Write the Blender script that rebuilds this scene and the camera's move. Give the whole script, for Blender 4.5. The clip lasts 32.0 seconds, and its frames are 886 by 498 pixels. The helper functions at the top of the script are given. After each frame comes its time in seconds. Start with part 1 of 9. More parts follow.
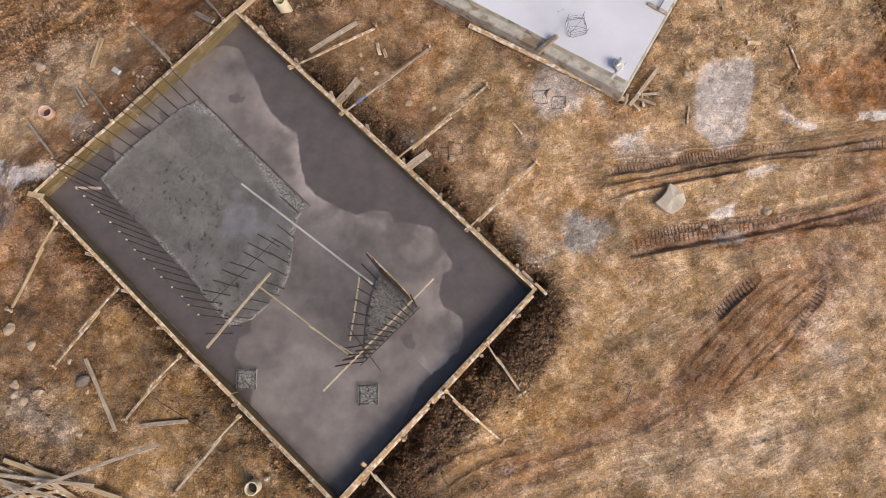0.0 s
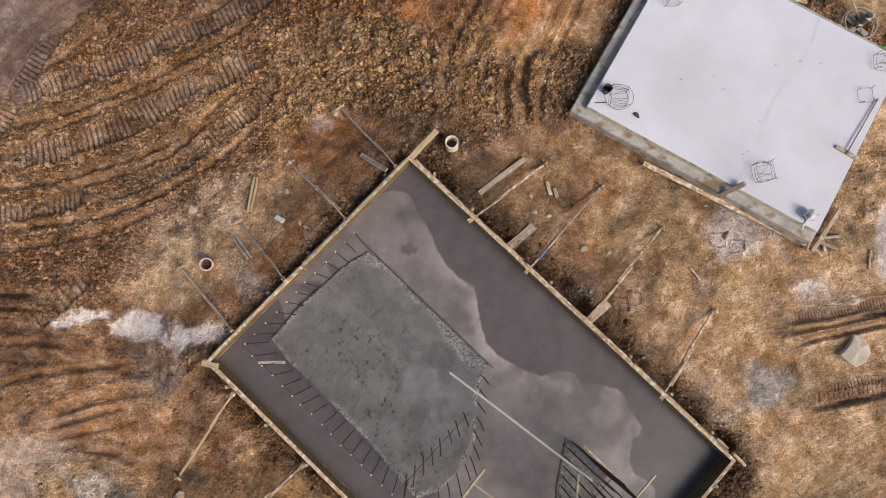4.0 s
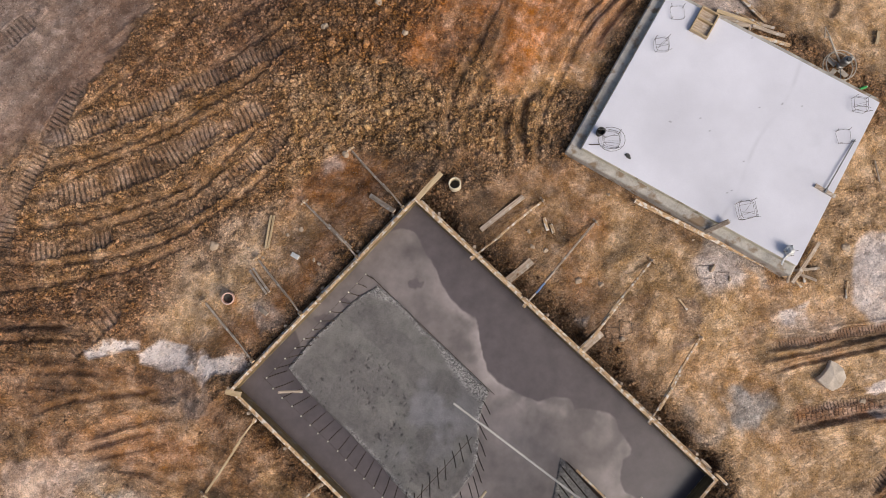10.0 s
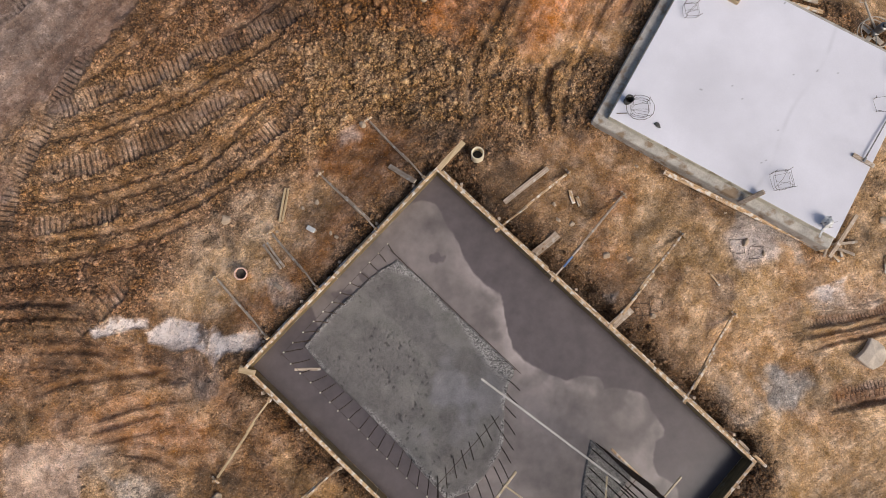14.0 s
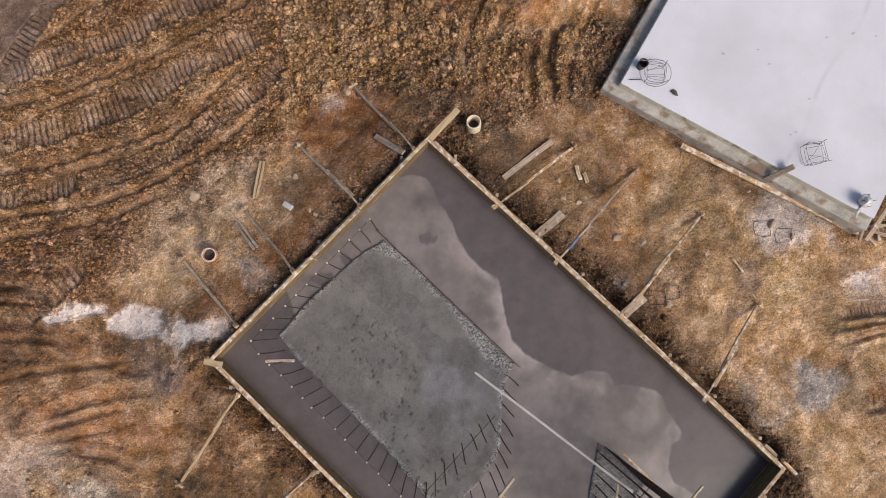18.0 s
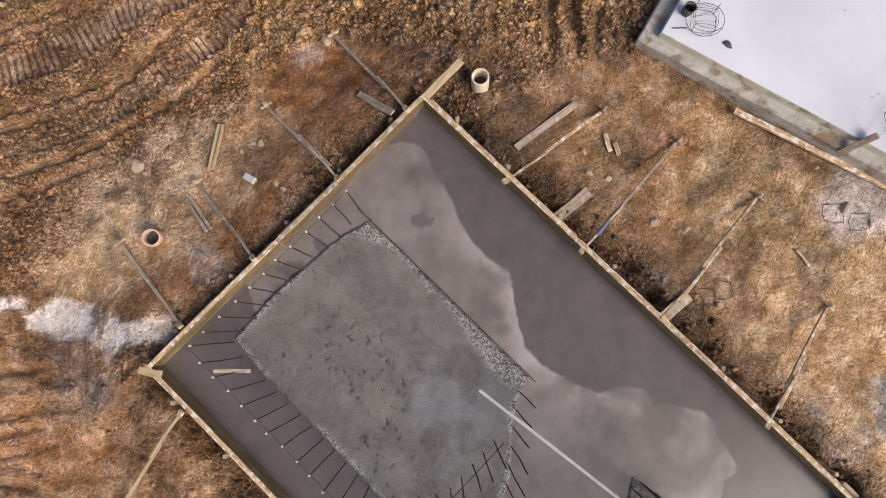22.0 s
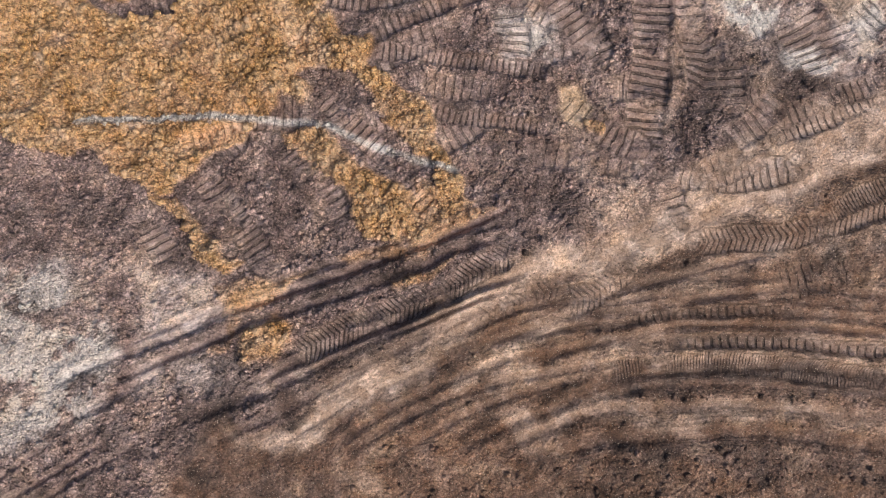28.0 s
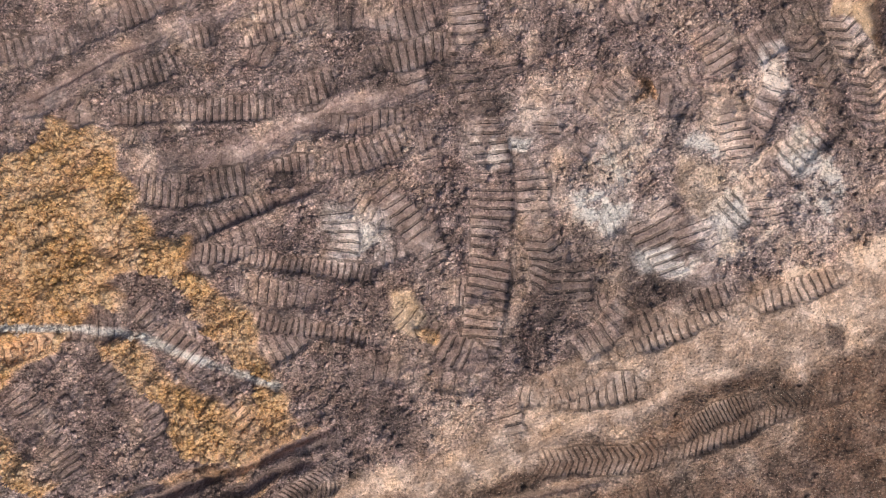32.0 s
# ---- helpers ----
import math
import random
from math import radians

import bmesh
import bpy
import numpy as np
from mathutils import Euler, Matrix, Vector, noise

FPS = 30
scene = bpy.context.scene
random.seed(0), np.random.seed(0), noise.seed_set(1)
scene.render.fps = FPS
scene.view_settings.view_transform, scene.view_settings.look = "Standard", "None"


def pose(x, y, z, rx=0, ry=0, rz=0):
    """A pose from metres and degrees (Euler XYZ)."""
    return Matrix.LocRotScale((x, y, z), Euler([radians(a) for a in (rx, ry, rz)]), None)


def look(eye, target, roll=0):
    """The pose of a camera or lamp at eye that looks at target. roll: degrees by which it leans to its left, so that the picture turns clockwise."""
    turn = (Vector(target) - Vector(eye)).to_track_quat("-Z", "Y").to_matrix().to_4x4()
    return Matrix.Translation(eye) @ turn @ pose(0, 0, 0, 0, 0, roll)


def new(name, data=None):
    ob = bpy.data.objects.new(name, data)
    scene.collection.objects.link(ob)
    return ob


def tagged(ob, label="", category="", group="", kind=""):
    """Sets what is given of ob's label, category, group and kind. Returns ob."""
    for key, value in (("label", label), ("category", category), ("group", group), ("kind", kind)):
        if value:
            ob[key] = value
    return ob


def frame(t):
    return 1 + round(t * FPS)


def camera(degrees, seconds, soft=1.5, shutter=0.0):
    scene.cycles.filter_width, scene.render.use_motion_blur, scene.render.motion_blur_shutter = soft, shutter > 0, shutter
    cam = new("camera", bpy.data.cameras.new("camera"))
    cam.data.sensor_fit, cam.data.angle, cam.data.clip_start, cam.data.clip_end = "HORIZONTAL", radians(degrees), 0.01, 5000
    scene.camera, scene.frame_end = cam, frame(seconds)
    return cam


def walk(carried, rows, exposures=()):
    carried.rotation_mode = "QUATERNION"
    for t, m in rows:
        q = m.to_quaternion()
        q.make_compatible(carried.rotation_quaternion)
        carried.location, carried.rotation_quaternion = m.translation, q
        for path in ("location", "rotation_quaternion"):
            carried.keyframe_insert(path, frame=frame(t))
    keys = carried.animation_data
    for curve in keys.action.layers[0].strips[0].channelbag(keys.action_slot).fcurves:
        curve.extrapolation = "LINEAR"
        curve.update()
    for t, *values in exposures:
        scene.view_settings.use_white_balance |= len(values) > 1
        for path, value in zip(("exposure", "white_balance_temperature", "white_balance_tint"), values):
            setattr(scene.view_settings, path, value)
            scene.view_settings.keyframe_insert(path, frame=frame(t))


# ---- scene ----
cam = camera(75.0, 32.0, soft=0.45)
PATH = [
    (0.0, pose(0.625, -0.694, 14.036, 9.40, -0.55, -0.13)),
    (0.5, pose(-0.148, -0.079, 14.166, 8.68, -1.21, -0.03)),
    (1.0, pose(-1.430, 0.690, 14.228, 8.10, -1.70, -0.14)),
    (1.5, pose(-3.013, 1.546, 14.262, 7.77, -2.14, -0.22)),
    (2.0, pose(-4.115, 2.281, 14.321, 7.62, -2.31, -0.30)),
    (2.5, pose(-4.470, 2.753, 14.156, 7.45, -2.32, -0.17)),
    (3.0, pose(-4.331, 3.144, 14.007, 7.23, -2.22, -0.28)),
    (3.5, pose(-4.087, 3.460, 13.940, 7.06, -1.99, -0.31)),
    (5.5, pose(-3.928, 4.352, 14.109, 6.32, -1.68, -0.97)),
    (6.0, pose(-3.950, 4.515, 14.145, 6.31, -1.65, -1.07)),
    (6.5, pose(-3.974, 4.683, 14.170, 6.23, -1.61, -1.08)),
    (7.0, pose(-4.020, 4.822, 14.198, 6.16, -1.63, -1.06)),
    (7.5, pose(-4.053, 4.903, 14.254, 6.11, -1.60, -1.00)),
    (8.0, pose(-4.099, 4.918, 14.366, 6.04, -1.62, -0.95)),
    (8.5, pose(-4.123, 4.879, 14.575, 6.00, -1.62, -0.88)),
    (9.0, pose(-4.116, 4.842, 14.775, 5.96, -1.60, -0.82)),
    (9.5, pose(-4.071, 4.798, 14.934, 5.90, -1.55, -0.74)),
    (10.0, pose(-4.050, 4.722, 15.097, 5.87, -1.51, -0.56)),
    (10.5, pose(-4.061, 4.663, 15.207, 5.85, -1.50, -0.31)),
    (11.0, pose(-4.079, 4.571, 15.258, 5.91, -1.48, -0.17)),
    (11.5, pose(-4.155, 4.399, 15.274, 5.94, -1.56, -0.07)),
    (12.0, pose(-4.261, 4.256, 15.314, 6.04, -1.63, -0.05)),
    (12.5, pose(-4.376, 4.144, 15.237, 6.16, -1.58, -0.05)),
    (13.0, pose(-4.472, 4.075, 14.956, 6.30, -1.54, -0.12)),
    (13.5, pose(-4.556, 4.038, 14.672, 6.38, -1.54, -0.41)),
    (14.0, pose(-4.596, 4.002, 14.362, 6.41, -1.53, -0.72)),
    (14.5, pose(-4.538, 3.972, 14.072, 6.39, -1.46, -0.83)),
    (16.5, pose(-4.433, 3.809, 13.276, 6.40, -1.32, -0.53)),
    (17.0, pose(-4.422, 3.822, 13.183, 6.38, -1.24, -0.44)),
    (17.5, pose(-4.383, 3.773, 13.033, 6.41, -1.23, -0.42)),
    (18.0, pose(-4.295, 3.700, 12.889, 6.49, -1.21, -0.37)),
    (18.5, pose(-4.134, 3.577, 12.728, 6.54, -1.09, -0.25)),
    (19.0, pose(-3.993, 3.527, 12.434, 6.60, -1.01, -0.11)),
    (19.5, pose(-3.931, 3.637, 11.892, 6.57, -1.05, -0.12)),
    (20.0, pose(-4.024, 3.761, 11.243, 6.40, -1.06, -0.11)),
    (20.5, pose(-4.149, 3.818, 10.679, 6.36, -1.02, 0.00)),
    (21.0, pose(-4.287, 3.782, 10.489, 6.43, -1.01, 0.19)),
    (21.5, pose(-4.289, 3.698, 10.471, 6.52, -0.98, 0.25)),
    (22.0, pose(-4.141, 3.695, 10.468, 6.52, -0.94, 0.25)),
    (22.5, pose(-3.924, 3.761, 10.475, 6.45, -0.84, 0.25)),
    (23.0, pose(-3.766, 3.825, 10.515, 6.28, -0.72, 0.32)),
    (23.5, pose(-3.613, 4.071, 10.549, 5.83, -0.56, 0.37)),
    (24.0, pose(-3.399, 4.955, 10.608, 5.32, -0.32, 0.47)),
    (24.5, pose(-3.134, 6.443, 10.644, 4.86, -0.08, 0.65)),
    (25.0, pose(-2.675, 8.616, 10.562, 4.11, 0.39, 0.62)),
    (25.5, pose(-2.063, 11.404, 10.467, 3.25, 0.83, 0.64)),
    (26.0, pose(-1.280, 14.720, 10.269, 2.44, 1.31, 0.83)),
    (26.5, pose(-0.463, 18.420, 9.965, 1.67, 1.68, 1.51)),
    (28.5, pose(1.700, 26.200, 9.500, 5.21, 0.71, -0.00)),
    (29.0, pose(2.171, 26.084, 9.369, 4.99, 0.94, 0.03)),
    (29.5, pose(2.600, 26.203, 9.294, 4.72, 1.21, 0.04)),
    (30.0, pose(2.987, 26.665, 9.234, 4.28, 1.45, 0.15)),
    (30.5, pose(3.318, 27.418, 9.170, 3.67, 1.69, 0.18)),
    (31.0, pose(3.632, 28.375, 9.107, 2.99, 1.89, 0.14)),
    (31.5, pose(3.966, 29.242, 9.061, 2.29, 2.03, -0.05)),
    (32.0, pose(4.246, 29.680, 9.017, 1.48, 2.11, -0.33)),
]
EXPOSURES = [(0, 0.08), (2, 0.0), (19, 0.0), (22, 0.18), (24, 0.18), (25, 0.0), (26, -0.04), (28.5, 0.16), (32, 0.20)]
walk(cam, PATH, EXPOSURES)

# ---- world and sun ----
SUN_ELEVATION, SUN_TURN = radians(42), radians(133)
world = bpy.data.worlds.new("sky")
scene.world = world
world.use_nodes = True
wn, wl = world.node_tree.nodes, world.node_tree.links
sky = wn.new("ShaderNodeTexSky")
sky.sky_type, sky.sun_disc = "NISHITA", False
sky.sun_elevation, sky.sun_rotation = SUN_ELEVATION, SUN_TURN
sky.air_density, sky.dust_density, sky.ozone_density = 1.0, 4.0, 1.0
wl.new(sky.outputs["Color"], wn["Background"].inputs["Color"])
wn["Background"].inputs["Strength"].default_value = 0.104
sun = new("sun", bpy.data.lights.new("sun", "SUN"))
sun.data.energy, sun.data.angle, sun.data.color = 2.4, radians(32), (1.0, 0.925, 0.82)
sun.matrix_world = look((math.sin(SUN_TURN) * 40, math.cos(SUN_TURN) * 40, 40 * math.tan(SUN_ELEVATION)), (0, 0, 0))


# ---- materials ----
def material(name, dark, light, rough=0.85, metal=0.0, scale=6.0, stretch=(1, 1, 1), bump=0.3, bump_scale=60.0, spots=None, random_tone=0.0):
    """Two tones mixed by coarse and fine noise, with fine relief; spots: (colour, scale, share)."""
    m = bpy.data.materials.new(name)
    m.use_nodes = True
    n, l = m.node_tree.nodes, m.node_tree.links
    b = n["Principled BSDF"]
    b.inputs["Metallic"].default_value = metal
    tc, mp = n.new("ShaderNodeTexCoord"), n.new("ShaderNodeMapping")
    mp.inputs["Scale"].default_value = stretch
    l.new(tc.outputs["Object"], mp.inputs["Vector"])
    info = n.new("ShaderNodeObjectInfo")
    off = n.new("ShaderNodeVectorMath")
    off.operation = "SCALE"
    off.inputs[0].default_value = (17.0, 9.0, 5.0)
    l.new(info.outputs["Random"], off.inputs["Scale"])
    l.new(off.outputs["Vector"], mp.inputs["Location"])
    big, fine = n.new("ShaderNodeTexNoise"), n.new("ShaderNodeTexNoise")
    for t, s, d in ((big, scale, 5), (fine, scale * 9, 4)):
        t.inputs["Scale"].default_value, t.inputs["Detail"].default_value = s, d
        t.inputs["Roughness"].default_value = 0.65
        l.new(mp.outputs["Vector"], t.inputs["Vector"])
    add = n.new("ShaderNodeMath")
    add.operation = "MULTIPLY_ADD"
    add.inputs[1].default_value = 0.45
    l.new(fine.outputs["Fac"], add.inputs[0])
    l.new(big.outputs["Fac"], add.inputs[2])
    ramp = n.new("ShaderNodeValToRGB")
    ramp.color_ramp.elements[0].position, ramp.color_ramp.elements[1].position = 0.52, 0.94
    ramp.color_ramp.elements[0].color, ramp.color_ramp.elements[1].color = (*dark, 1), (*light, 1)
    l.new(add.outputs[0], ramp.inputs["Fac"])
    out = ramp.outputs["Color"]
    if spots:
        sp, cut, mix = n.new("ShaderNodeTexNoise"), n.new("ShaderNodeMapRange"), n.new("ShaderNodeMix")
        mix.data_type = "RGBA"
        sp.inputs["Scale"].default_value, sp.inputs["Detail"].default_value = spots[1], 6
        l.new(tc.outputs["Object"], sp.inputs["Vector"])
        cut.inputs["From Min"].default_value, cut.inputs["From Max"].default_value = 1 - spots[2] - 0.06, 1 - spots[2] + 0.06
        l.new(sp.outputs["Fac"], cut.inputs["Value"])
        l.new(cut.outputs["Result"], mix.inputs["Factor"])
        l.new(out, mix.inputs["A"])
        mix.inputs["B"].default_value = (*spots[0], 1)
        out = mix.outputs["Result"]
    if random_tone:
        hsv, rng = n.new("ShaderNodeHueSaturation"), n.new("ShaderNodeMapRange")
        rng.inputs["To Min"].default_value, rng.inputs["To Max"].default_value = 1 - random_tone, 1 + random_tone
        l.new(info.outputs["Random"], rng.inputs["Value"])
        l.new(rng.outputs["Result"], hsv.inputs["Value"])
        l.new(out, hsv.inputs["Color"])
        out = hsv.outputs["Color"]
    l.new(out, b.inputs["Base Color"])
    rr = n.new("ShaderNodeMapRange")
    rr.inputs["To Min"].default_value, rr.inputs["To Max"].default_value = max(0.02, rough - 0.12), min(1, rough + 0.12)
    l.new(fine.outputs["Fac"], rr.inputs["Value"])
    l.new(rr.outputs["Result"], b.inputs["Roughness"])
    bt, bp = n.new("ShaderNodeTexNoise"), n.new("ShaderNodeBump")
    bt.inputs["Scale"].default_value, bt.inputs["Detail"].default_value = bump_scale, 5
    l.new(mp.outputs["Vector"], bt.inputs["Vector"])
    bp.inputs["Strength"].default_value, bp.inputs["Distance"].default_value = bump, 0.01
    l.new(bt.outputs["Fac"], bp.inputs["Height"])
    l.new(bp.outputs["Normal"], b.inputs["Normal"])
    return m


WOOD = material("weathered_form_wood", (0.20, 0.105, 0.045), (0.74, 0.52, 0.31), 0.8, 0, 2.2, (1, 9, 9), 0.5, 30, ((0.66, 0.60, 0.53), 9.0, 0.44), 0.22)
WOOD_NEW = material("yellow_pine_wood", (0.36, 0.25, 0.13), (0.64, 0.49, 0.31), 0.7, 0, 2.5, (1, 12, 12), 0.3, 30, None, 0.12)
WOOD_GREY = material("cement_stained_wood", (0.25, 0.175, 0.12), (0.58, 0.47, 0.37), 0.85, 0, 2.5, (1, 10, 10), 0.5, 30, ((0.55, 0.49, 0.43), 6.0, 0.36), 0.2)
WOOD_WET = material("wet_slurry_stained_wood", (0.10, 0.066, 0.028), (0.26, 0.185, 0.085), 0.6, 0, 2.2, (1, 7, 7), 0.4, 30, ((0.24, 0.21, 0.17), 5.0, 0.36), 0.12)
CONCRETE_POLE = material("cement_coated_pole", (0.38, 0.355, 0.33), (0.60, 0.57, 0.54), 0.8, 0, 3, (1, 6, 6), 0.3, 40)
WOOD_PALE = material("pale_dry_lath", (0.34, 0.26, 0.16), (0.64, 0.53, 0.37), 0.8, 0, 2.5, (1, 9, 9), 0.4, 30, ((0.60, 0.57, 0.52), 6.0, 0.36), 0.12)
CONCRETE_GREY = material("grey_concrete", (0.30, 0.275, 0.245), (0.58, 0.54, 0.49), 0.9, 0, 2.4, (1, 1, 1), 0.7, 50, ((0.25, 0.18, 0.12), 3.4, 0.40))
CONCRETE_SIDE = material("formed_concrete_side", (0.52, 0.48, 0.38), (0.72, 0.68, 0.56), 0.9, 0, 1.5, (1, 1, 1), 0.4, 50, ((0.34, 0.29, 0.2), 3.0, 0.36))
CONCRETE_CHUNK = material("dusty_broken_concrete", (0.42, 0.34, 0.27), (0.66, 0.56, 0.46), 0.9, 0, 3, (1, 1, 1), 0.8, 40)
RUST = material("rusty_rebar_steel", (0.030, 0.022, 0.018), (0.10, 0.066, 0.046), 0.75, 0.3, 8, (1, 1, 1), 0.5, 120)
STEEL = material("dull_grey_steel", (0.16, 0.16, 0.16), (0.4, 0.39, 0.37), 0.5, 0.7, 8, (1, 1, 1), 0.3, 90, ((0.15, 0.1, 0.07), 6.0, 0.36))
PVC = material("cream_plastic_pipe", (0.62, 0.52, 0.36), (0.78, 0.70, 0.54), 0.5, 0, 3, (1, 1, 1), 0.05, 40)
PVC_PINK = material("pinkish_plastic_pipe", (0.60, 0.38, 0.30), (0.74, 0.52, 0.43), 0.55, 0, 3, (1, 1, 1), 0.05, 40)
STONE_DARK = material("dark_field_stone", (0.10, 0.085, 0.075), (0.21, 0.175, 0.15), 0.9, 0, 4, (1, 1, 1), 0.8, 40)
PALE = material("dusty_pale_paint", (0.34, 0.28, 0.22), (0.56, 0.49, 0.41), 0.7, 0, 6, (1, 1, 1), 0.3, 50)
STONE = material("pale_broken_stone", (0.31, 0.23, 0.16), (0.53, 0.41, 0.30), 0.9, 0, 4, (1, 1, 1), 0.8, 40)
BLUE = material("blue_paint", (0.09, 0.14, 0.27), (0.18, 0.25, 0.40), 0.6, 0, 8, (1, 1, 1), 0.2, 60)
GREEN = material("green_plastic", (0.03, 0.25, 0.06), (0.06, 0.42, 0.1), 0.5, 0, 8, (1, 1, 1), 0.1, 60)
TIN = material("pale_metal_scrap", (0.5, 0.5, 0.5), (0.75, 0.75, 0.73), 0.45, 0.3, 8, (1, 1, 1), 0.3, 60)
DARK = material("dark_rubber", (0.03, 0.03, 0.03), (0.09, 0.085, 0.08), 0.7, 0, 8, (1, 1, 1), 0.3, 60)


# ---- builders ----
def part(name, bm, mat, parent=None, label="", smooth=False):
    """Links a bmesh as one mesh object, under a thing or a part."""
    me = bpy.data.meshes.new(name)
    bm.to_mesh(me)
    bm.free()
    if smooth:
        me.polygons.foreach_set("use_smooth", [True] * len(me.polygons))
    if mat:
        me.materials.append(mat)
    ob = new(name, me)
    if parent:
        ob.parent = parent
    if label:
        ob["label"] = label
    return ob


def thing(name, label, category, m=None, group="", kind=""):
    """An empty at the base of a thing, which parents its parts."""
    ob = tagged(new(name), label, category, group, kind)
    ob.empty_display_size = 0.1
    if m is not None:
        ob.matrix_world = m
    return ob


def box(bm, size, m=Matrix(), bevel=0.006, warp=0.0, cuts=0):
    """A board or block centred on m, with worn edges; warp: how far it is bent or bowed."""
    b = bmesh.new()
    bmesh.ops.create_cube(b, size=1, matrix=Matrix.Diagonal((*size, 1)))
    if cuts:
        longest = max(range(3), key=lambda i: size[i])
        es = [e for e in b.edges if abs((e.verts[0].co - e.verts[1].co)[longest]) > size[longest] * 0.9]
        bmesh.ops.subdivide_edges(b, edges=es, cuts=cuts)
        ph = random.uniform(0, 6)
        for v in b.verts:
            a = v.co[longest] / size[longest]
            for i in range(3):
                if i != longest:
                    v.co[i] += warp * math.sin(ph + i + a * 4.5)
    if bevel:
        bmesh.ops.bevel(b, geom=b.edges[:] if not cuts else [e for e in b.edges if len(e.link_faces) == 2 and e.calc_face_angle(0) > 0.7], offset=min(bevel, min(size) * 0.3), segments=1, affect="EDGES")
    b.transform(m)
    me = bpy.data.meshes.new("tmp")
    b.to_mesh(me)
    bm.from_mesh(me)
    bpy.data.meshes.remove(me)
    b.free()
    return bm


def tube(bm, pts, r, sides=6, closed=False):
    """A bar swept along points."""
    rings = []
    pts = [Vector(p) for p in pts]
    for i, p in enumerate(pts):
        if closed:
            d = (pts[(i + 1) % len(pts)] - pts[i - 1]).normalized()
        else:
            d = (pts[min(i + 1, len(pts) - 1)] - pts[max(i - 1, 0)]).normalized()
        a = d.orthogonal().normalized() if abs(d.z) > 0.9 else d.cross(Vector((0, 0, 1))).normalized()
        c = d.cross(a)
        rings.append([bm.verts.new(p + (a * math.cos(2 * math.pi * k / sides) + c * math.sin(2 * math.pi * k / sides)) * r) for k in range(sides)])
    n = len(rings)
    for i in range(n if closed else n - 1):
        for k in range(sides):
            try:
                bm.faces.new((rings[i][k], rings[i][(k + 1) % sides], rings[(i + 1) % n][(k + 1) % sides], rings[(i + 1) % n][k]))
            except ValueError:
                pass
    if not closed:
        bm.faces.new(rings[0][::-1])
        bm.faces.new(rings[-1])
    return bm


def between(a, b, roll=0.0):
    """A pose midway between two points, with x along the line from a to b."""
    a, b = Vector(a), Vector(b)
    q = (b - a).to_track_quat("X", "Z")
    return Matrix.Translation((a + b) / 2) @ q.to_matrix().to_4x4() @ pose(0, 0, 0, roll), (b - a).length


# ---- ground: one sheet to the horizon ----
def spaced(lo, hi, step, far):
    """Even steps from lo to hi, then ever wider ones out to far."""
    inner = np.arange(lo, hi + step / 2, step)
    tail = [step]
    while sum(tail) < far:
        tail.append(tail[-1] * 1.3)
    tail = np.cumsum(tail[1:])
    return np.concatenate([lo - tail[::-1], inner, hi + tail])


GX, GY = spaced(-17.0, 13.6, 0.037, 900), spaced(-6.4, 35.6, 0.037, 900)
NX, NY = len(GX), len(GY)
rng = np.random.RandomState(4)
TABLES = [rng.rand(256, 256) for _ in range(12)]


def value_noise(size, seed, ax=1.0, ay=1.0, xs=None, ys=None):
    """Smooth noise from 0 to 1 over the grid, in lumps of the given size in metres."""
    xs = GX if xs is None else xs
    ys = GY if ys is None else ys
    tab = TABLES[seed % 12]
    x, y = xs / (size * ax) + 11.3 * seed, ys / (size * ay) + 7.7 * seed
    ix, iy = np.floor(x).astype(int), np.floor(y).astype(int)
    fx, fy = x - ix, y - iy
    fx, fy = fx * fx * (3 - 2 * fx), (fy * fy * (3 - 2 * fy))[:, None]
    a, b = tab[np.ix_(iy % 256, ix % 256)], tab[np.ix_(iy % 256, (ix + 1) % 256)]
    c, d = tab[np.ix_((iy + 1) % 256, ix % 256)], tab[np.ix_((iy + 1) % 256, (ix + 1) % 256)]
    return (a + (b - a) * fx) * (1 - fy) + (c + (d - c) * fx) * fy


def fractal(size, seed, octaves=4, gain=0.55):
    out, amp, total = 0, 1.0, 0.0
    for i in range(octaves):
        out = out + amp * value_noise(size / 2 ** i, seed + i)
        total += amp
        amp *= gain
    return out / total


XX, YY = np.meshgrid(GX, GY)


def turned(size, seed, octaves=4, gain=0.55):
    """Like fractal(), with each octave's lattice turned its own way, so that no rows show."""
    out, amp, total = 0, 1.0, 0.0
    for i in range(octaves):
        a, tab = 0.6 + 1.9 * i + 0.7 * seed, TABLES[(seed + i) % 12]
        s = size / 2 ** i
        x, y = (XX * math.cos(a) - YY * math.sin(a)) / s + 31.7 * seed, (XX * math.sin(a) + YY * math.cos(a)) / s + 17.1 * i
        ix, iy = np.floor(x).astype(np.int32), np.floor(y).astype(np.int32)
        fx, fy = x - ix, y - iy
        fx, fy = fx * fx * (3 - 2 * fx), fy * fy * (3 - 2 * fy)
        ix, iy = ix & 255, iy & 255
        jx, jy = (ix + 1) & 255, (iy + 1) & 255
        out = out + amp * ((tab[iy, ix] * (1 - fx) + tab[iy, jx] * fx) * (1 - fy) + (tab[jy, ix] * (1 - fx) + tab[jy, jx] * fx) * fy)
        total += amp
        amp *= gain
    return out / total


WX = XX + (fractal(1.1, 1, 4) - 0.5) * 1.1
WY = YY + (fractal(1.1, 5, 4) - 0.5) * 1.1

# base relief: swells, lumps and clods
broad = fractal(6.0, 2, 3)
lumps = fractal(0.7, 3, 4)


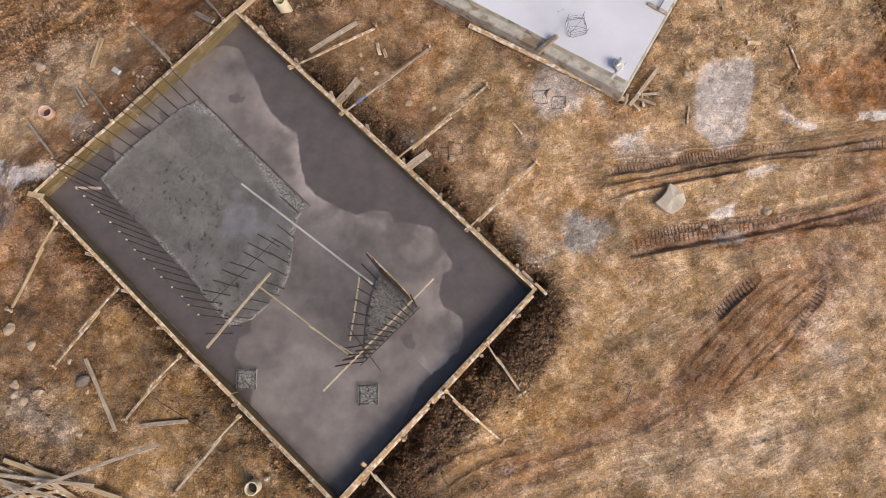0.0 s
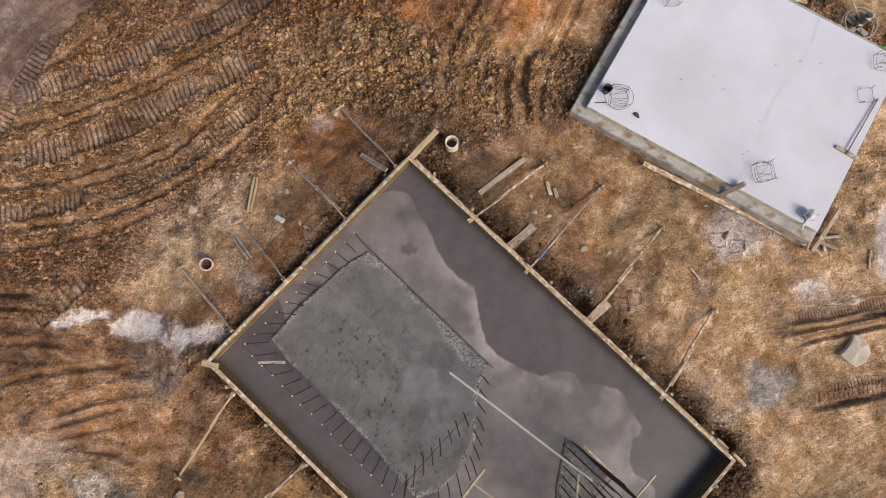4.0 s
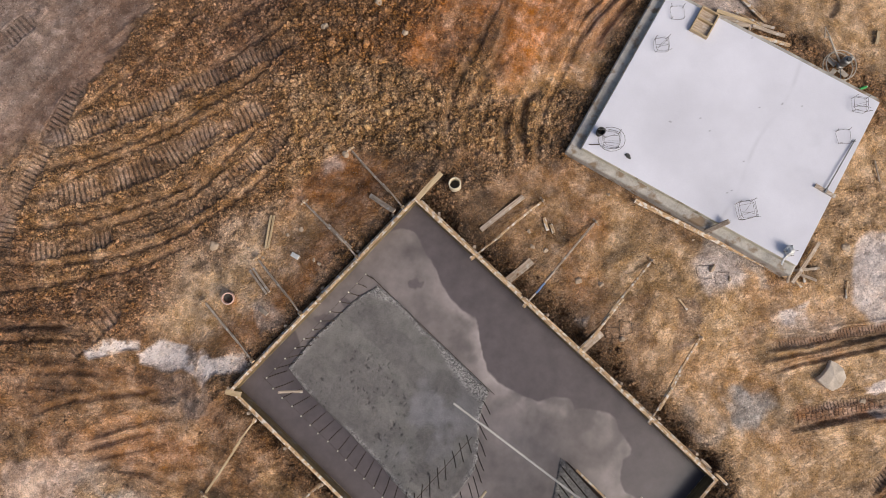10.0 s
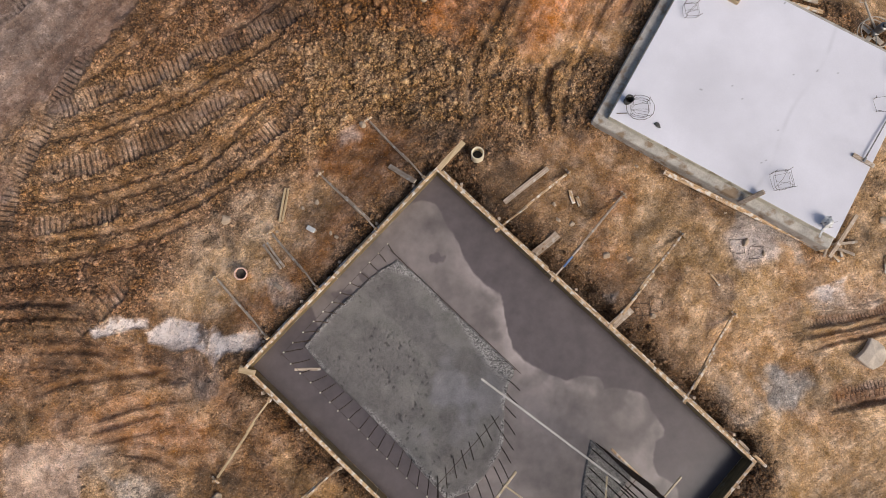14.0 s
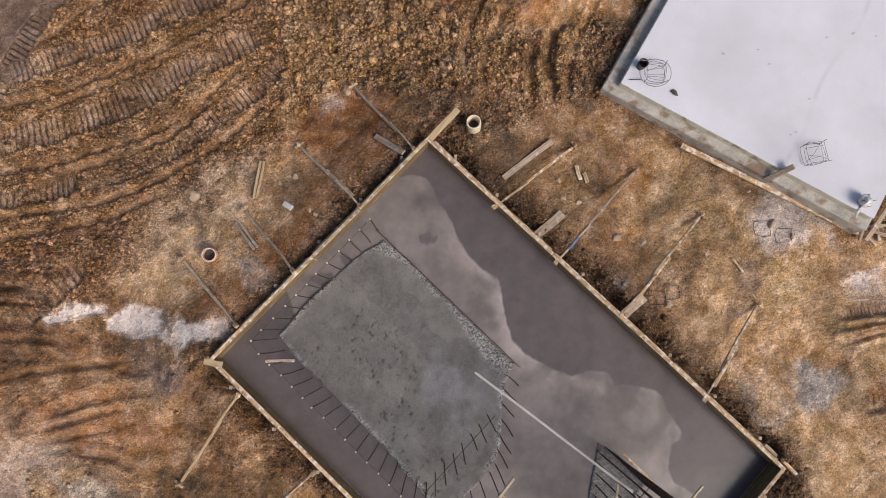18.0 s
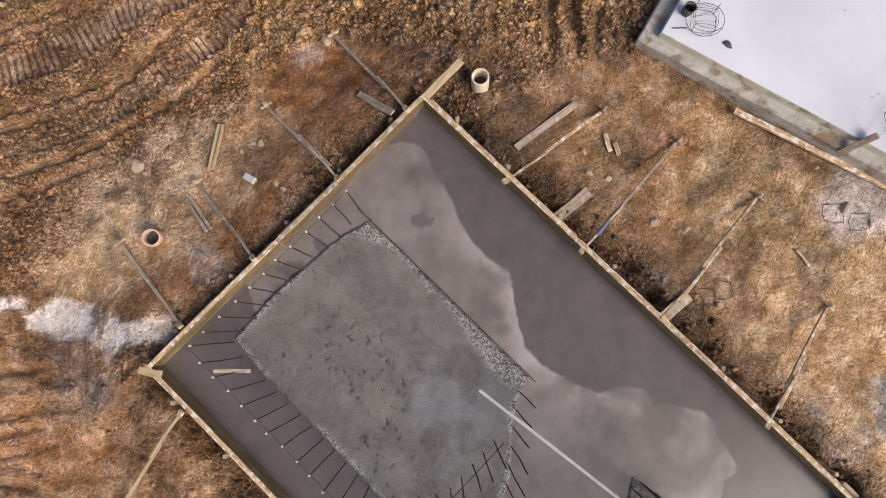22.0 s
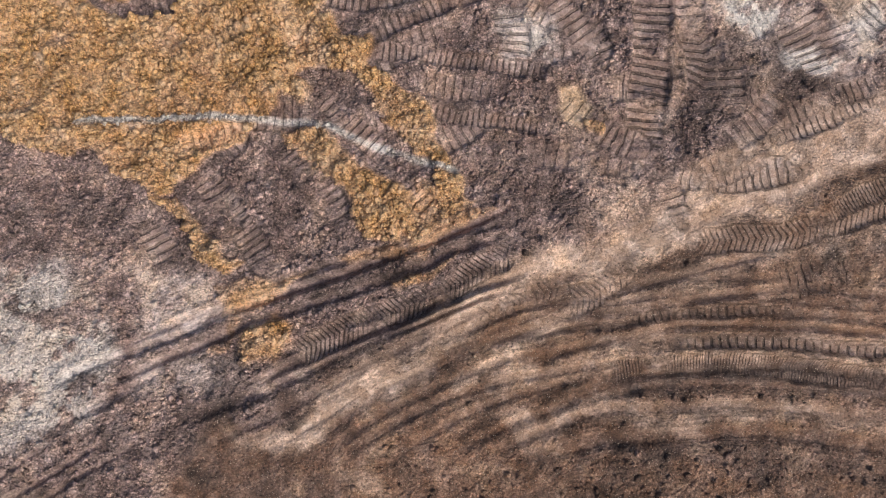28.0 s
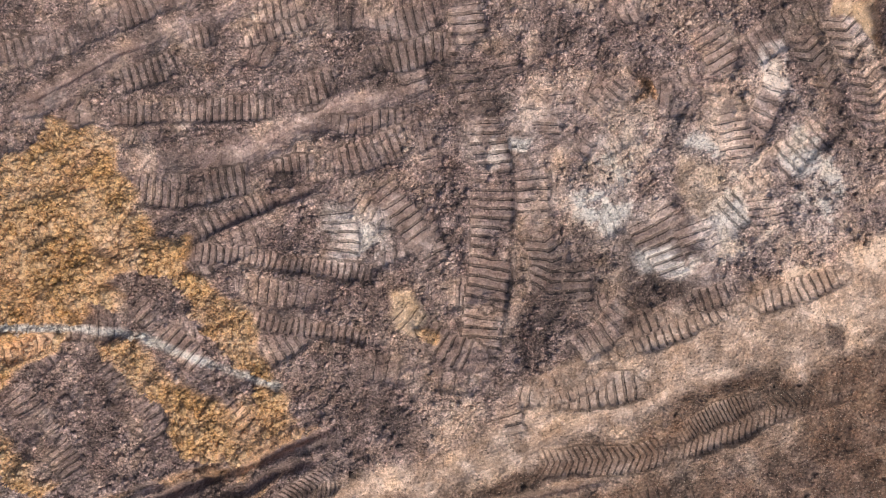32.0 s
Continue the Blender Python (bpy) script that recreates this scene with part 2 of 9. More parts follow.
def cells(size, seed):
    """Domed lumps of uneven height packed side by side."""
    px, py = XX / size, YY / size
    ix, iy = np.floor(px).astype(np.int32), np.floor(py).astype(np.int32)
    ta, tb, tc2 = TABLES[seed % 12], TABLES[(seed + 3) % 12], TABLES[(seed + 7) % 12]
    best, tall = np.full(XX.shape, 9.0), np.zeros(XX.shape)
    for dx in (-1, 0, 1):
        for dy in (-1, 0, 1):
            cx, cy = ix + dx, iy + dy
            k = (cy % 256, cx % 256)
            d = np.hypot(cx + 0.15 + 0.7 * ta[k] - px, cy + 0.15 + 0.7 * tb[k] - py)
            near = d < best
            best[near] = d[near]
            tall[near] = tc2[k][near]
    return np.clip(0.75 - best, 0, 1) * (0.25 + 1.3 * tall ** 1.5)


clods = 0.75 * cells(0.24, 1) + 0.5 * cells(0.115, 2)
HEIGHT = (broad - 0.5) * 0.28 + (lumps - 0.5) * 0.16
ROUGH = 0.15 + 0.75 * fractal(2.5, 6, 3)

SOIL = {
    "brown": (0.335, 0.198, 0.095), "tan": (0.49, 0.342, 0.188), "rust": (0.32, 0.135, 0.040), "orange": (0.50, 0.205, 0.062),
    "ochre": (0.43, 0.222, 0.08), "road": (0.205, 0.135, 0.098), "grey": (0.33, 0.275, 0.235), "clodgrey": (0.335, 0.225, 0.125),
    "dark": (0.155, 0.085, 0.042), "mauve": (0.36, 0.272, 0.250), "furrow": (0.195, 0.124, 0.090), "sand": (0.49, 0.37, 0.285),
    "ochreyellow": (1.05, 0.66, 0.33), "chalk": (0.98, 0.89, 0.82), "clay": (0.58, 0.45, 0.32), "gravelgrey": (0.42, 0.395, 0.36),
    "puddle": (0.50, 0.37, 0.24), "peach": (0.49, 0.262, 0.115), "damp": (0.17, 0.120, 0.10), "mauvebrown": (0.26, 0.165, 0.125), "paleclod": (0.42, 0.28, 0.165), "earthtan": (0.37, 0.238, 0.105), "lime": (0.72, 0.655, 0.61), "dust": (0.50, 0.455, 0.425), "umber": (0.35, 0.188, 0.096),
    "loam": (0.340, 0.152, 0.054), "scrape": (0.275, 0.150, 0.070), "wheat": (0.50, 0.335, 0.175), "dryclod": (0.64, 0.40, 0.185),
}
ROUGHNESS_OF = {"road": 0.06, "grey": 0.06, "orange": 0.17, "chalk": 0.25, "sand": 0.12, "furrow": 0.22, "mauve": 0.45, "ochreyellow": 0.5,
                "clodgrey": 1.25, "ochre": 1.2, "puddle": 0.0, "clay": 0.1, "tan": 0.16, "rust": 0.3, "paleclod": 0.85, "earthtan": 0.11, "lime": 0.06, "dust": 0.08, "umber": 0.95, "mauvebrown": 1.0, "gravelgrey": 0.8, "peach": 0.13, "damp": 0.3, "loam": 0.12, "scrape": 0.12, "dryclod": 0.9, "wheat": 0.11}
tone = fractal(1.7, 8, 4)[..., None]
COLOUR = np.array(SOIL["brown"]) * (0.62 + 0.8 * tone)
hue = fractal(2.9, 9, 3)[..., None]
COLOUR = COLOUR * (1 + (hue - 0.5) * np.array((0.10, 0.0, -0.25)))


def window(pts, margin):
    p = np.array(pts)
    (x0, y0), (x1, y1) = p.min(0) - margin, p.max(0) + margin
    return (slice(*np.searchsorted(GY, (y0, y1))), slice(*np.searchsorted(GX, (x0, x1))))


def soil(pts, name, soft, share):
    """Lays a soil or spill of another colour inside a ragged outline."""
    global COLOUR, ROUGH
    w = window(pts, soft * 2 + 1.2)
    x, y = WX[w], WY[w]
    if name in ("puddle", "clay", "lime", "dust", "scrape", "chalk"):
        x, y = XX[w] * 0.6 + x * 0.4, YY[w] * 0.6 + y * 0.4
    inside, dist = np.zeros(x.shape, bool), np.full(x.shape, 1e9)
    for (ax, ay), (bx, by) in zip(pts, pts[1:] + pts[:1]):
        cross = (ay > y) != (by > y)
        if ay != by:
            inside ^= cross & (x < (bx - ax) * (y - ay) / (by - ay) + ax)
        ex, ey = bx - ax, by - ay
        k = np.clip(((x - ax) * ex + (y - ay) * ey) / (ex * ex + ey * ey + 1e-9), 0, 1)
        dist = np.minimum(dist, np.hypot(x - ax - k * ex, y - ay - k * ey))
    signed = np.where(inside, dist, -dist)
    a = np.clip(signed / soft * 0.5 + 0.5, 0, 1)
    a = (a * a * (3 - 2 * a) * share)
    if name == "chalk":
        a = a * np.clip((CRUST[w] - 0.45) * 18, 0.15, 1)
    elif name == "lime":
        a = a * np.clip((CRUST[w] - 0.40) * 12, 0.3, 1)
    elif name not in ("puddle", "clay", "mauve", "furrow", "road", "sand", "lime"):
        a = a * np.clip(0.72 + 1.6 * (TONE_FINE[w] - 0.36), 0.2, 1)
    COLOUR[w] = COLOUR[w] * (1 - a[..., None]) + np.array(SOIL[name]) * (0.72 + 0.56 * tone[w]) * a[..., None]
    ROUGH[w] = ROUGH[w] * (1 - a) + ROUGHNESS_OF.get(name, 0.7) * a
    if name == "puddle":
        HEIGHT[w] = HEIGHT[w] * (1 - a) - 0.12 * a
    if name == "ochreyellow":
        HEIGHT[w] += a * (0.06 + 0.34 * np.maximum(lumps[w] - 0.35, 0))
    LOOSE[w] = np.maximum(LOOSE[w] * (1 - a), a if name == "ochreyellow" else 0)
    WHITE[w] = np.maximum(WHITE[w] * (1 - a), a if name == "chalk" else 0)


TONE_FINE = fractal(0.5, 10, 4)
LOOSE, WHITE = np.zeros(XX.shape), np.zeros(XX.shape)
CRUST = turned(0.6, 5, 4, 0.75)


def along(pts, w):
    """Distance from a line of points and the way gone along it, inside a window."""
    x, y = XX[w], YY[w]
    x = x + (WX[w] - x) * 0.12
    y = y + (WY[w] - y) * 0.12
    best, way, side, gone = np.full(x.shape, 1e9), np.zeros(x.shape), np.zeros(x.shape), 0.0
    fine = []
    n = len(pts)
    for i in range(n - 1):
        p0, p1, p2, p3 = (np.array(pts[max(0, min(n - 1, i + j))]) for j in (-1, 0, 1, 2))
        for k in range(6):
            t = k / 6
            fine.append(0.5 * (2 * p1 + (p2 - p0) * t + (2 * p0 - 5 * p1 + 4 * p2 - p3) * t * t + (3 * p1 - p0 - 3 * p2 + p3) * t ** 3))
    fine.append(np.array(pts[-1]))
    for a, b in zip(fine, fine[1:]):
        e = b - a
        ln = np.hypot(*e)
        if ln < 1e-6:
            continue
        k = ((x - a[0]) * e[0] + (y - a[1]) * e[1]) / ln ** 2
        kc = np.clip(k, 0, 1)
        d = np.hypot(x - a[0] - kc * e[0], y - a[1] - kc * e[1])
        near = d < best
        best[near] = d[near]
        way[near] = (gone + kc * ln)[near]
        side[near] = (((x - a[0]) * e[1] - (y - a[1]) * e[0]) / ln)[near]
        gone += ln
    return best, way, side, gone


BASE = (broad - 0.5) * 0.28
# prints pressed into the soil: the way along them, the place across, and how deep the bars and the combed lines are
PRINT_WAY, PRINT_SIDE, PRINT_BARS, PRINT_COMB = (np.zeros(XX.shape) for _ in range(4))


def crawler_track(pts, wide, deep, pitch, vee=0.0):
    """The print of a crawler or a lugged tyre: a pressed band with cross bars (vee: swept back from the middle) and raised edges."""
    global COLOUR
    w = window(pts, wide + 0.5)
    d, s, side, total = along(pts, w)
    half = wide / 2 + (TONE_FINE[w] - 0.5) * 0.14
    ends = np.clip(s / 0.25, 0, 1) * np.clip((total - s) / 0.25, 0, 1)
    worn = np.clip(3.0 * (TONE_FINE[w] - 0.24), 0.2, 1) * (0.3 + 0.7 * ends)
    band = np.clip((half - d) / 0.05 + 0.5, 0, 1)
    berm = np.exp(-((d - half - 0.05) / 0.06) ** 2)
    phase = s / pitch + side * 0.3 + np.abs(side) * vee / pitch + 0.5 * TONE_FINE[w]
    slot = np.clip(1.2 - np.abs(phase % 1.0 - 0.5) * 5, 0, 1)
    k = band * worn
    HEIGHT[w] = HEIGHT[w] * (1 - 0.9 * k) + (BASE[w] - 0.02) * 0.9 * k - k * deep * (0.25 + 0.38 * slot) + berm * worn * deep * 0.4
    ROUGH[w] *= 1 - 0.75 * k
    take = k > 0.2
    PRINT_WAY[w][take], PRINT_SIDE[w][take] = phase[take], side[take]
    PRINT_BARS[w] = np.where(take, k * min(1.0, 0.25 + deep / 0.06), PRINT_BARS[w] * (1 - k))
    PRINT_COMB[w] *= 1 - k
    WHITE[w] *= 1 - 0.45 * k * slot
    LOOSE[w] *= 1 - 0.3 * k
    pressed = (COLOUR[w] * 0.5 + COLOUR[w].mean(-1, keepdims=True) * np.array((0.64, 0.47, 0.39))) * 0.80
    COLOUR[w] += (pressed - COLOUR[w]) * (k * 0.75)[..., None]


def tyre_rut(pts, wide, deep):
    """A rounded wheel rut with pushed-up edges, combed along its length by the tread."""
    global COLOUR
    w = window(pts, wide * 2.6 + 0.4)
    d, s, side, total = along(pts, w)
    ends = np.clip(s / 0.6, 0, 1) * np.clip((total - s) / 0.6, 0, 1)
    a = np.exp(-(d / (wide * 0.5)) ** 4) * (0.3 + 0.7 * ends)
    berm = np.exp(-((d - wide * 0.78) / (wide * 0.3)) ** 2) * ends
    comb = np.exp(-(d / (wide * 2.2)) ** 4) * (0.2 + 0.8 * ends) * min(1.0, 0.45 + deep * 6)
    take = comb > PRINT_COMB[w]
    PRINT_SIDE[w][take] = side[take] + (total * 7.31) % 40
    PRINT_COMB[w] = np.maximum(PRINT_COMB[w], comb)
    PRINT_BARS[w] *= 1 - 0.8 * a
    HEIGHT[w] += -a * deep * 0.6 + berm * deep * 0.4
    ROUGH[w] *= 1 - 0.6 * a
    # the rut's hollow is shaded darker in the soil colour itself
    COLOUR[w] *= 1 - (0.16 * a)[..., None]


def smoothed(pts, most, soft):
    """Ground trodden flat inside an outline: its roughness goes no higher than most."""
    w = window(pts, soft + 0.3)
    inside, dist = np.zeros(XX[w].shape, bool), np.full(XX[w].shape, 1e9)
    x, y = WX[w], WY[w]
    for (ax, ay), (bx, by) in zip(pts, pts[1:] + pts[:1]):
        if ay != by:
            inside ^= ((ay > y) != (by > y)) & (x < (bx - ax) * (y - ay) / (by - ay) + ax)
        ex, ey = bx - ax, by - ay
        k = np.clip(((x - ax) * ex + (y - ay) * ey) / (ex * ex + ey * ey + 1e-9), 0, 1)
        dist = np.minimum(dist, np.hypot(x - ax - k * ex, y - ay - k * ey))
    a = np.clip(np.where(inside, dist, -dist) / soft * 0.5 + 0.5, 0, 1)
    ROUGH[w] = ROUGH[w] * (1 - a) + np.minimum(ROUGH[w], most) * a


def streak(pts, wide, name, share):
    """A thin line of spilled lime or damp over the soil."""
    w = window(pts, wide * 3 + 0.3)
    d, s, side, total = along(pts, w)
    a = np.clip(1.5 - d / wide, 0, 1) * share * np.clip(0.75 + 3 * (TONE_FINE[w] - 0.38), 0, 1)
    COLOUR[w] = COLOUR[w] * (1 - a[..., None]) + np.array(SOIL[name]) * a[..., None]
    if name == "chalk":
        WHITE[w] = np.maximum(WHITE[w], a)


soil([(-11.42, 13.86), (-8.50, 16.53), (-5.23, 17.86), (-3.59, 19.53), (-1.38, 21.96), (0.84, 23.48), (0.77, 27.11), (-18.72, 27.10)], 'road', 0.25, 1)
soil([(-10.66, 18.66), (-7.89, 20.94), (-4.51, 22.91), (-3.15, 24.25), (-5.86, 26.07), (-14.14, 23.94)], 'grey', 0.35, 0.8)
soil([(-5.98, 11.36), (-5.17, 12.88), (-3.70, 13.76), (-2.43, 14.77), (2.18, 14.80), (0.34, 12.70), (-0.51, 11.30), (-0.93, 10.87), (-1.76, 10.02), (-3.02, 10.43), (-4.29, 11.26)], 'orange', 0.25, 0.85)
soil([(-2.82, 14.20), (-1.32, 16.17), (0.40, 17.19), (2.79, 17.84), (6.72, 19.48), (7.95, 18.17), (5.17, 16.57), (2.35, 15.72), (0.47, 14.32)], 'orange', 0.4, 0.8)
soil([(-1.46, 14.25), (-0.14, 15.63), (1.37, 16.84), (3.74, 17.67), (6.72, 19.09), (7.95, 14.61)], 'peach', 0.5, 0.8)
soil([(-8.13, 11.05), (-7.37, 12.46), (-6.07, 13.08), (-4.55, 13.11), (-4.32, 12.32), (-5.10, 11.12), (-6.28, 10.50)], 'ochre', 0.3, 0.8)
soil([(-3.03, 20.73), (-1.26, 21.26), (0.82, 20.31), (2.76, 19.48), (4.48, 19.23), (4.20, 18.55), (2.30, 18.40), (0.36, 18.94), (-1.02, 19.59), (-3.59, 19.58)], 'tan', 0.25, 0.6)
soil([(-9.49, 16.10), (-5.22, 17.81), (-3.59, 19.43), (-1.26, 21.26), (0.85, 23.28), (7.94, 23.76), (7.01, 21.99), (5.13, 20.79), (2.75, 19.87), (0.96, 18.17), (0.01, 17.18), (-1.51, 15.97), (-2.82, 14.37), (-6.33, 13.10), (-9.33, 12.97)], 'umber', 0.5, 0.75)
soil([(-9.77, 11.02), (-9.56, 15.16), (-7.24, 16.94), (-5.00, 18.41), (-3.99, 19.25), (-0.39, 19.06), (-2.42, 17.91), (-4.63, 16.24), (-6.42, 14.49), (-7.91, 13.05), (-8.77, 11.63)], 'mauvebrown', 0.3, 0.5)
soil([(-3.18, 6.92), (-1.68, 8.04), (0.45, 7.51), (3.59, 6.12), (4.23, 5.16), (4.04, 2.90), (1.29, 3.09), (-0.70, 4.82)], 'tan', 0.4, 0.6)
soil([(-7.03, 11.24), (-5.13, 11.36), (-3.65, 10.84), (-3.62, 9.06), (-5.07, 8.94), (-6.54, 9.55)], 'clodgrey', 0.3, 0.7)
soil([(-2.39, 10.01), (-0.52, 10.03), (0.33, 12.16), (1.40, 12.82), (1.06, 11.42), (-0.11, 9.31), (-0.73, 8.17), (-1.76, 8.16)], 'clodgrey', 0.3, 0.5)
soil([(-9.45, 4.74), (-8.21, 6.45), (-7.23, 8.50), (-5.77, 9.09), (-4.60, 8.03), (-6.34, 5.99), (-8.72, 3.61)], 'rust', 0.3, 0.6)
soil([(-1.65, 7.35), (0.42, 7.52), (2.46, 5.17), (3.30, 4.27), (2.40, 2.64), (1.56, 3.23), (-0.44, 4.86)], 'ochre', 0.4, 0.6)
soil([(2.84, 3.23), (3.86, 3.67), (3.80, 2.21), (2.95, 1.93)], 'ochre', 0.3, 0.8)
soil([(-11.26, 4.35), (-10.18, 5.61), (-8.93, 6.45), (-8.34, 5.58), (-9.15, 4.18), (-10.54, 3.92)], 'tan', 0.3, 0.7)
soil([(-11.33, 4.55), (-11.00, 5.48), (-10.07, 6.75), (-8.76, 7.41), (-7.83, 7.64), (-8.19, 6.34), (-9.44, 4.97), (-10.40, 4.25)], 'clay', 0.35, 0.5)
soil([(-3.18, 7.47), (-1.68, 8.04), (0.44, 7.18), (2.52, 6.11), (4.25, 5.38), (3.91, 1.31), (3.05, 1.70), (1.29, 3.09), (-0.69, 5.34)], 'tan', 0.4, 0.6)
soil([(-6.94, 8.50), (-5.77, 9.09), (-4.59, 8.48), (-5.04, 7.73), (-6.35, 6.72), (-7.49, 6.00)], 'rust', 0.2, 0.5)
soil([(-2.56, 6.97), (-1.06, 7.70), (0.97, 6.64), (3.11, 5.14), (4.18, 3.39), (3.34, 1.72), (1.91, 2.03), (-0.59, 4.33)], 'tan', 0.4, 0.8)
soil([(-14.57, 2.08), (-12.97, 2.59), (-10.49, 2.27), (-9.40, 2.93), (-8.68, 1.69), (-9.33, 0.10), (-14.45, 0.22)], 'tan', 0.4, 0.3)
soil([(-14.10, 1.13), (-12.62, 1.10), (-12.57, 0.18), (-14.45, 0.22)], 'sand', 0.2, 0.7)
soil([(-9.87, 0.00), (-8.57, -0.80), (-6.67, -2.62), (-5.23, -2.63), (-3.95, -4.38), (-11.89, -4.34), (-12.68, 0.82)], 'tan', 0.4, 0.7)
soil([(2.37, 1.08), (5.02, 3.97), (8.91, 3.97), (11.99, 3.38), (12.72, -4.46), (1.22, -4.40), (0.44, -3.16)], 'tan', 0.4, 0.85)
soil([(5.52, 8.03), (7.88, 9.36), (12.76, 9.38), (12.13, 4.43), (8.91, 3.97), (6.10, 5.18)], 'tan', 0.4, 0.85)
soil([(10.48, 6.43), (12.51, 7.40), (14.17, 5.19), (11.15, 4.58)], 'rust', 0.4, 0.6)
soil([(6.21, -1.76), (6.88, -0.03), (9.38, 1.50), (11.81, 1.92), (11.66, 0.79), (9.78, -0.03), (8.82, -1.38), (6.97, -2.42), (2.27, -3.79), (2.02, -3.16)], 'umber', 0.35, 0.75)
soil([(4.56, 3.37), (6.45, 3.82), (8.65, 4.24), (8.61, 3.82), (6.69, 3.23), (4.68, 3.01)], 'dark', 0.1, 0.6)
soil([(5.32, 1.71), (8.05, 2.35), (10.69, 3.08), (12.03, 3.67), (11.92, 2.79), (9.43, 1.92), (7.27, 1.50), (5.45, 1.36)], 'umber', 0.15, 0.8)
soil([(9.31, 0.79), (10.81, 1.64), (11.70, 1.07), (11.45, -0.85), (10.12, -1.91), (9.39, -1.11)], 'sand', 0.3, 0.6)
soil([(2.04, -1.88), (3.68, -1.10), (5.04, -1.10), (4.43, -2.41), (2.95, -2.91)], 'ochre', 0.4, 0.5)
soil([(4.94, -2.92), (6.97, -2.42), (9.01, -2.16), (9.97, -3.20), (7.51, -3.94), (4.89, -3.80)], 'clay', 0.4, 0.4)
soil([(0.44, -3.16), (2.33, -1.09), (3.17, -0.02), (2.08, 0.53), (0.98, -0.83), (-1.14, -3.15)], 'dark', 0.3, 0.5)
soil([(-9.19, 22.89), (-10.80, 38.01), (2.81, 41.33), (15.89, 37.61), (14.74, 28.37), (9.00, 29.44), (6.42, 28.11), (3.59, 26.70), (0.81, 24.87), (-2.80, 23.18), (-3.65, 22.05)], 'mauve', 0.25, 1)
soil([(-3.65, 22.05), (-2.80, 23.18), (0.81, 24.87), (3.59, 26.70), (6.42, 28.11), (9.00, 29.44), (14.86, 29.32), (13.87, 21.31)], 'furrow', 0.3, 0.9)
soil([(-2.32, 23.23), (0.71, 25.36), (3.36, 26.73), (6.14, 28.11), (9.32, 29.62), (11.52, 30.47), (11.36, 28.56), (9.23, 28.20), (6.10, 27.09), (3.35, 26.00), (1.26, 24.74), (-1.41, 23.06)], 'sand', 0.2, 1.0)
soil([(3.62, 25.82), (6.08, 26.54), (9.17, 27.27), (9.08, 25.82), (6.70, 26.18), (3.97, 25.46)], 'sand', 0.3, 0.5)
soil([(3.95, 24.04), (5.74, 24.57), (8.97, 24.23), (8.94, 23.72), (5.72, 23.96)], 'damp', 0.12, 0.5)
soil([(8.23, 26.44), (9.34, 26.70), (9.67, 26.45), (9.73, 25.61), (8.64, 25.76), (8.06, 26.10)], 'damp', 0.15, 0.8)
soil([(-1.91, 23.88), (-0.47, 24.78), (0.81, 25.50), (2.01, 26.15), (2.19, 25.87), (0.81, 25.05), (-0.46, 24.33), (-1.72, 23.53)], 'damp', 0.12, 0.85)
soil([(2.65, 25.60), (4.50, 26.33), (7.26, 26.51), (8.82, 26.79), (8.71, 25.24), (5.39, 25.60), (3.56, 25.24)], 'damp', 0.3, 0.35)
soil([(-6.67, 25.96), (-5.37, 26.15), (-4.43, 24.68), (-4.82, 23.52), (-6.44, 23.07)], 'chalk', 0.3, 0.6)
soil([(-6.77, -0.00), (-5.34, -1.08), (-3.24, -3.02), (-2.15, -4.39), (-8.06, -4.36), (-7.15, -3.13), (-8.04, -2.11), (-7.08, -1.07)], 'earthtan', 0.3, 0.9)
soil([(-9.94, 0.54), (-8.66, -0.00), (-7.10, -0.81), (-8.06, -1.85), (-9.74, -1.06)], 'earthtan', 0.3, 0.6)
soil([(-2.41, 6.97), (-1.06, 7.85), (0.39, 6.94), (2.41, 5.73), (3.78, 3.97), (2.71, 3.42), (0.88, 4.59), (-1.12, 5.92)], 'earthtan', 0.4, 0.85)
soil([(1.77, -2.14), (3.15, -0.83), (4.82, -0.03), (6.16, -0.57), (4.99, -1.89), (2.27, -3.67), (0.70, -4.40)], 'earthtan', 0.4, 0.7)
soil([(7.17, 13.23), (7.57, 13.28), (7.59, 13.02), (7.37, 12.82), (7.17, 12.92)], 'puddle', 0.05, 0.9)
soil([(-3.08, 10.75), (-2.33, 12.95), (-1.05, 14.57), (1.44, 16.41), (3.93, 17.65), (4.62, 17.35), (2.13, 15.91), (-0.35, 14.18), (-1.52, 12.67), (-2.29, 10.77)], 'peach', 0.25, 0.4)
soil([(-1.50, 10.79), (-1.02, 12.39), (-0.04, 13.59), (1.04, 14.40), (1.44, 14.01), (0.46, 12.81), (-0.12, 11.62), (-0.31, 10.82)], 'orange', 0.3, 0.7)
soil([(-0.03, 11.62), (0.75, 13.01), (1.94, 14.12), (3.12, 14.93), (4.80, 15.65), (4.99, 15.35), (3.51, 14.54), (2.33, 13.63), (1.25, 12.43), (0.66, 11.44)], 'umber', 0.12, 0.8)
soil([(-14.87, 6.81), (-13.33, 9.59), (-11.02, 13.44), (-9.09, 13.76), (-6.96, 11.24), (-6.94, 9.10), (-8.09, 8.06), (-9.50, 6.75), (-11.32, 5.91), (-13.36, 4.80), (-15.51, 4.00)], 'umber', 0.4, 0.45)
soil([(-7.79, 11.16), (-4.96, 11.19), (-4.07, 9.62), (-5.12, 8.51), (-6.61, 8.71), (-7.72, 9.58)], 'paleclod', 0.4, 0.6)
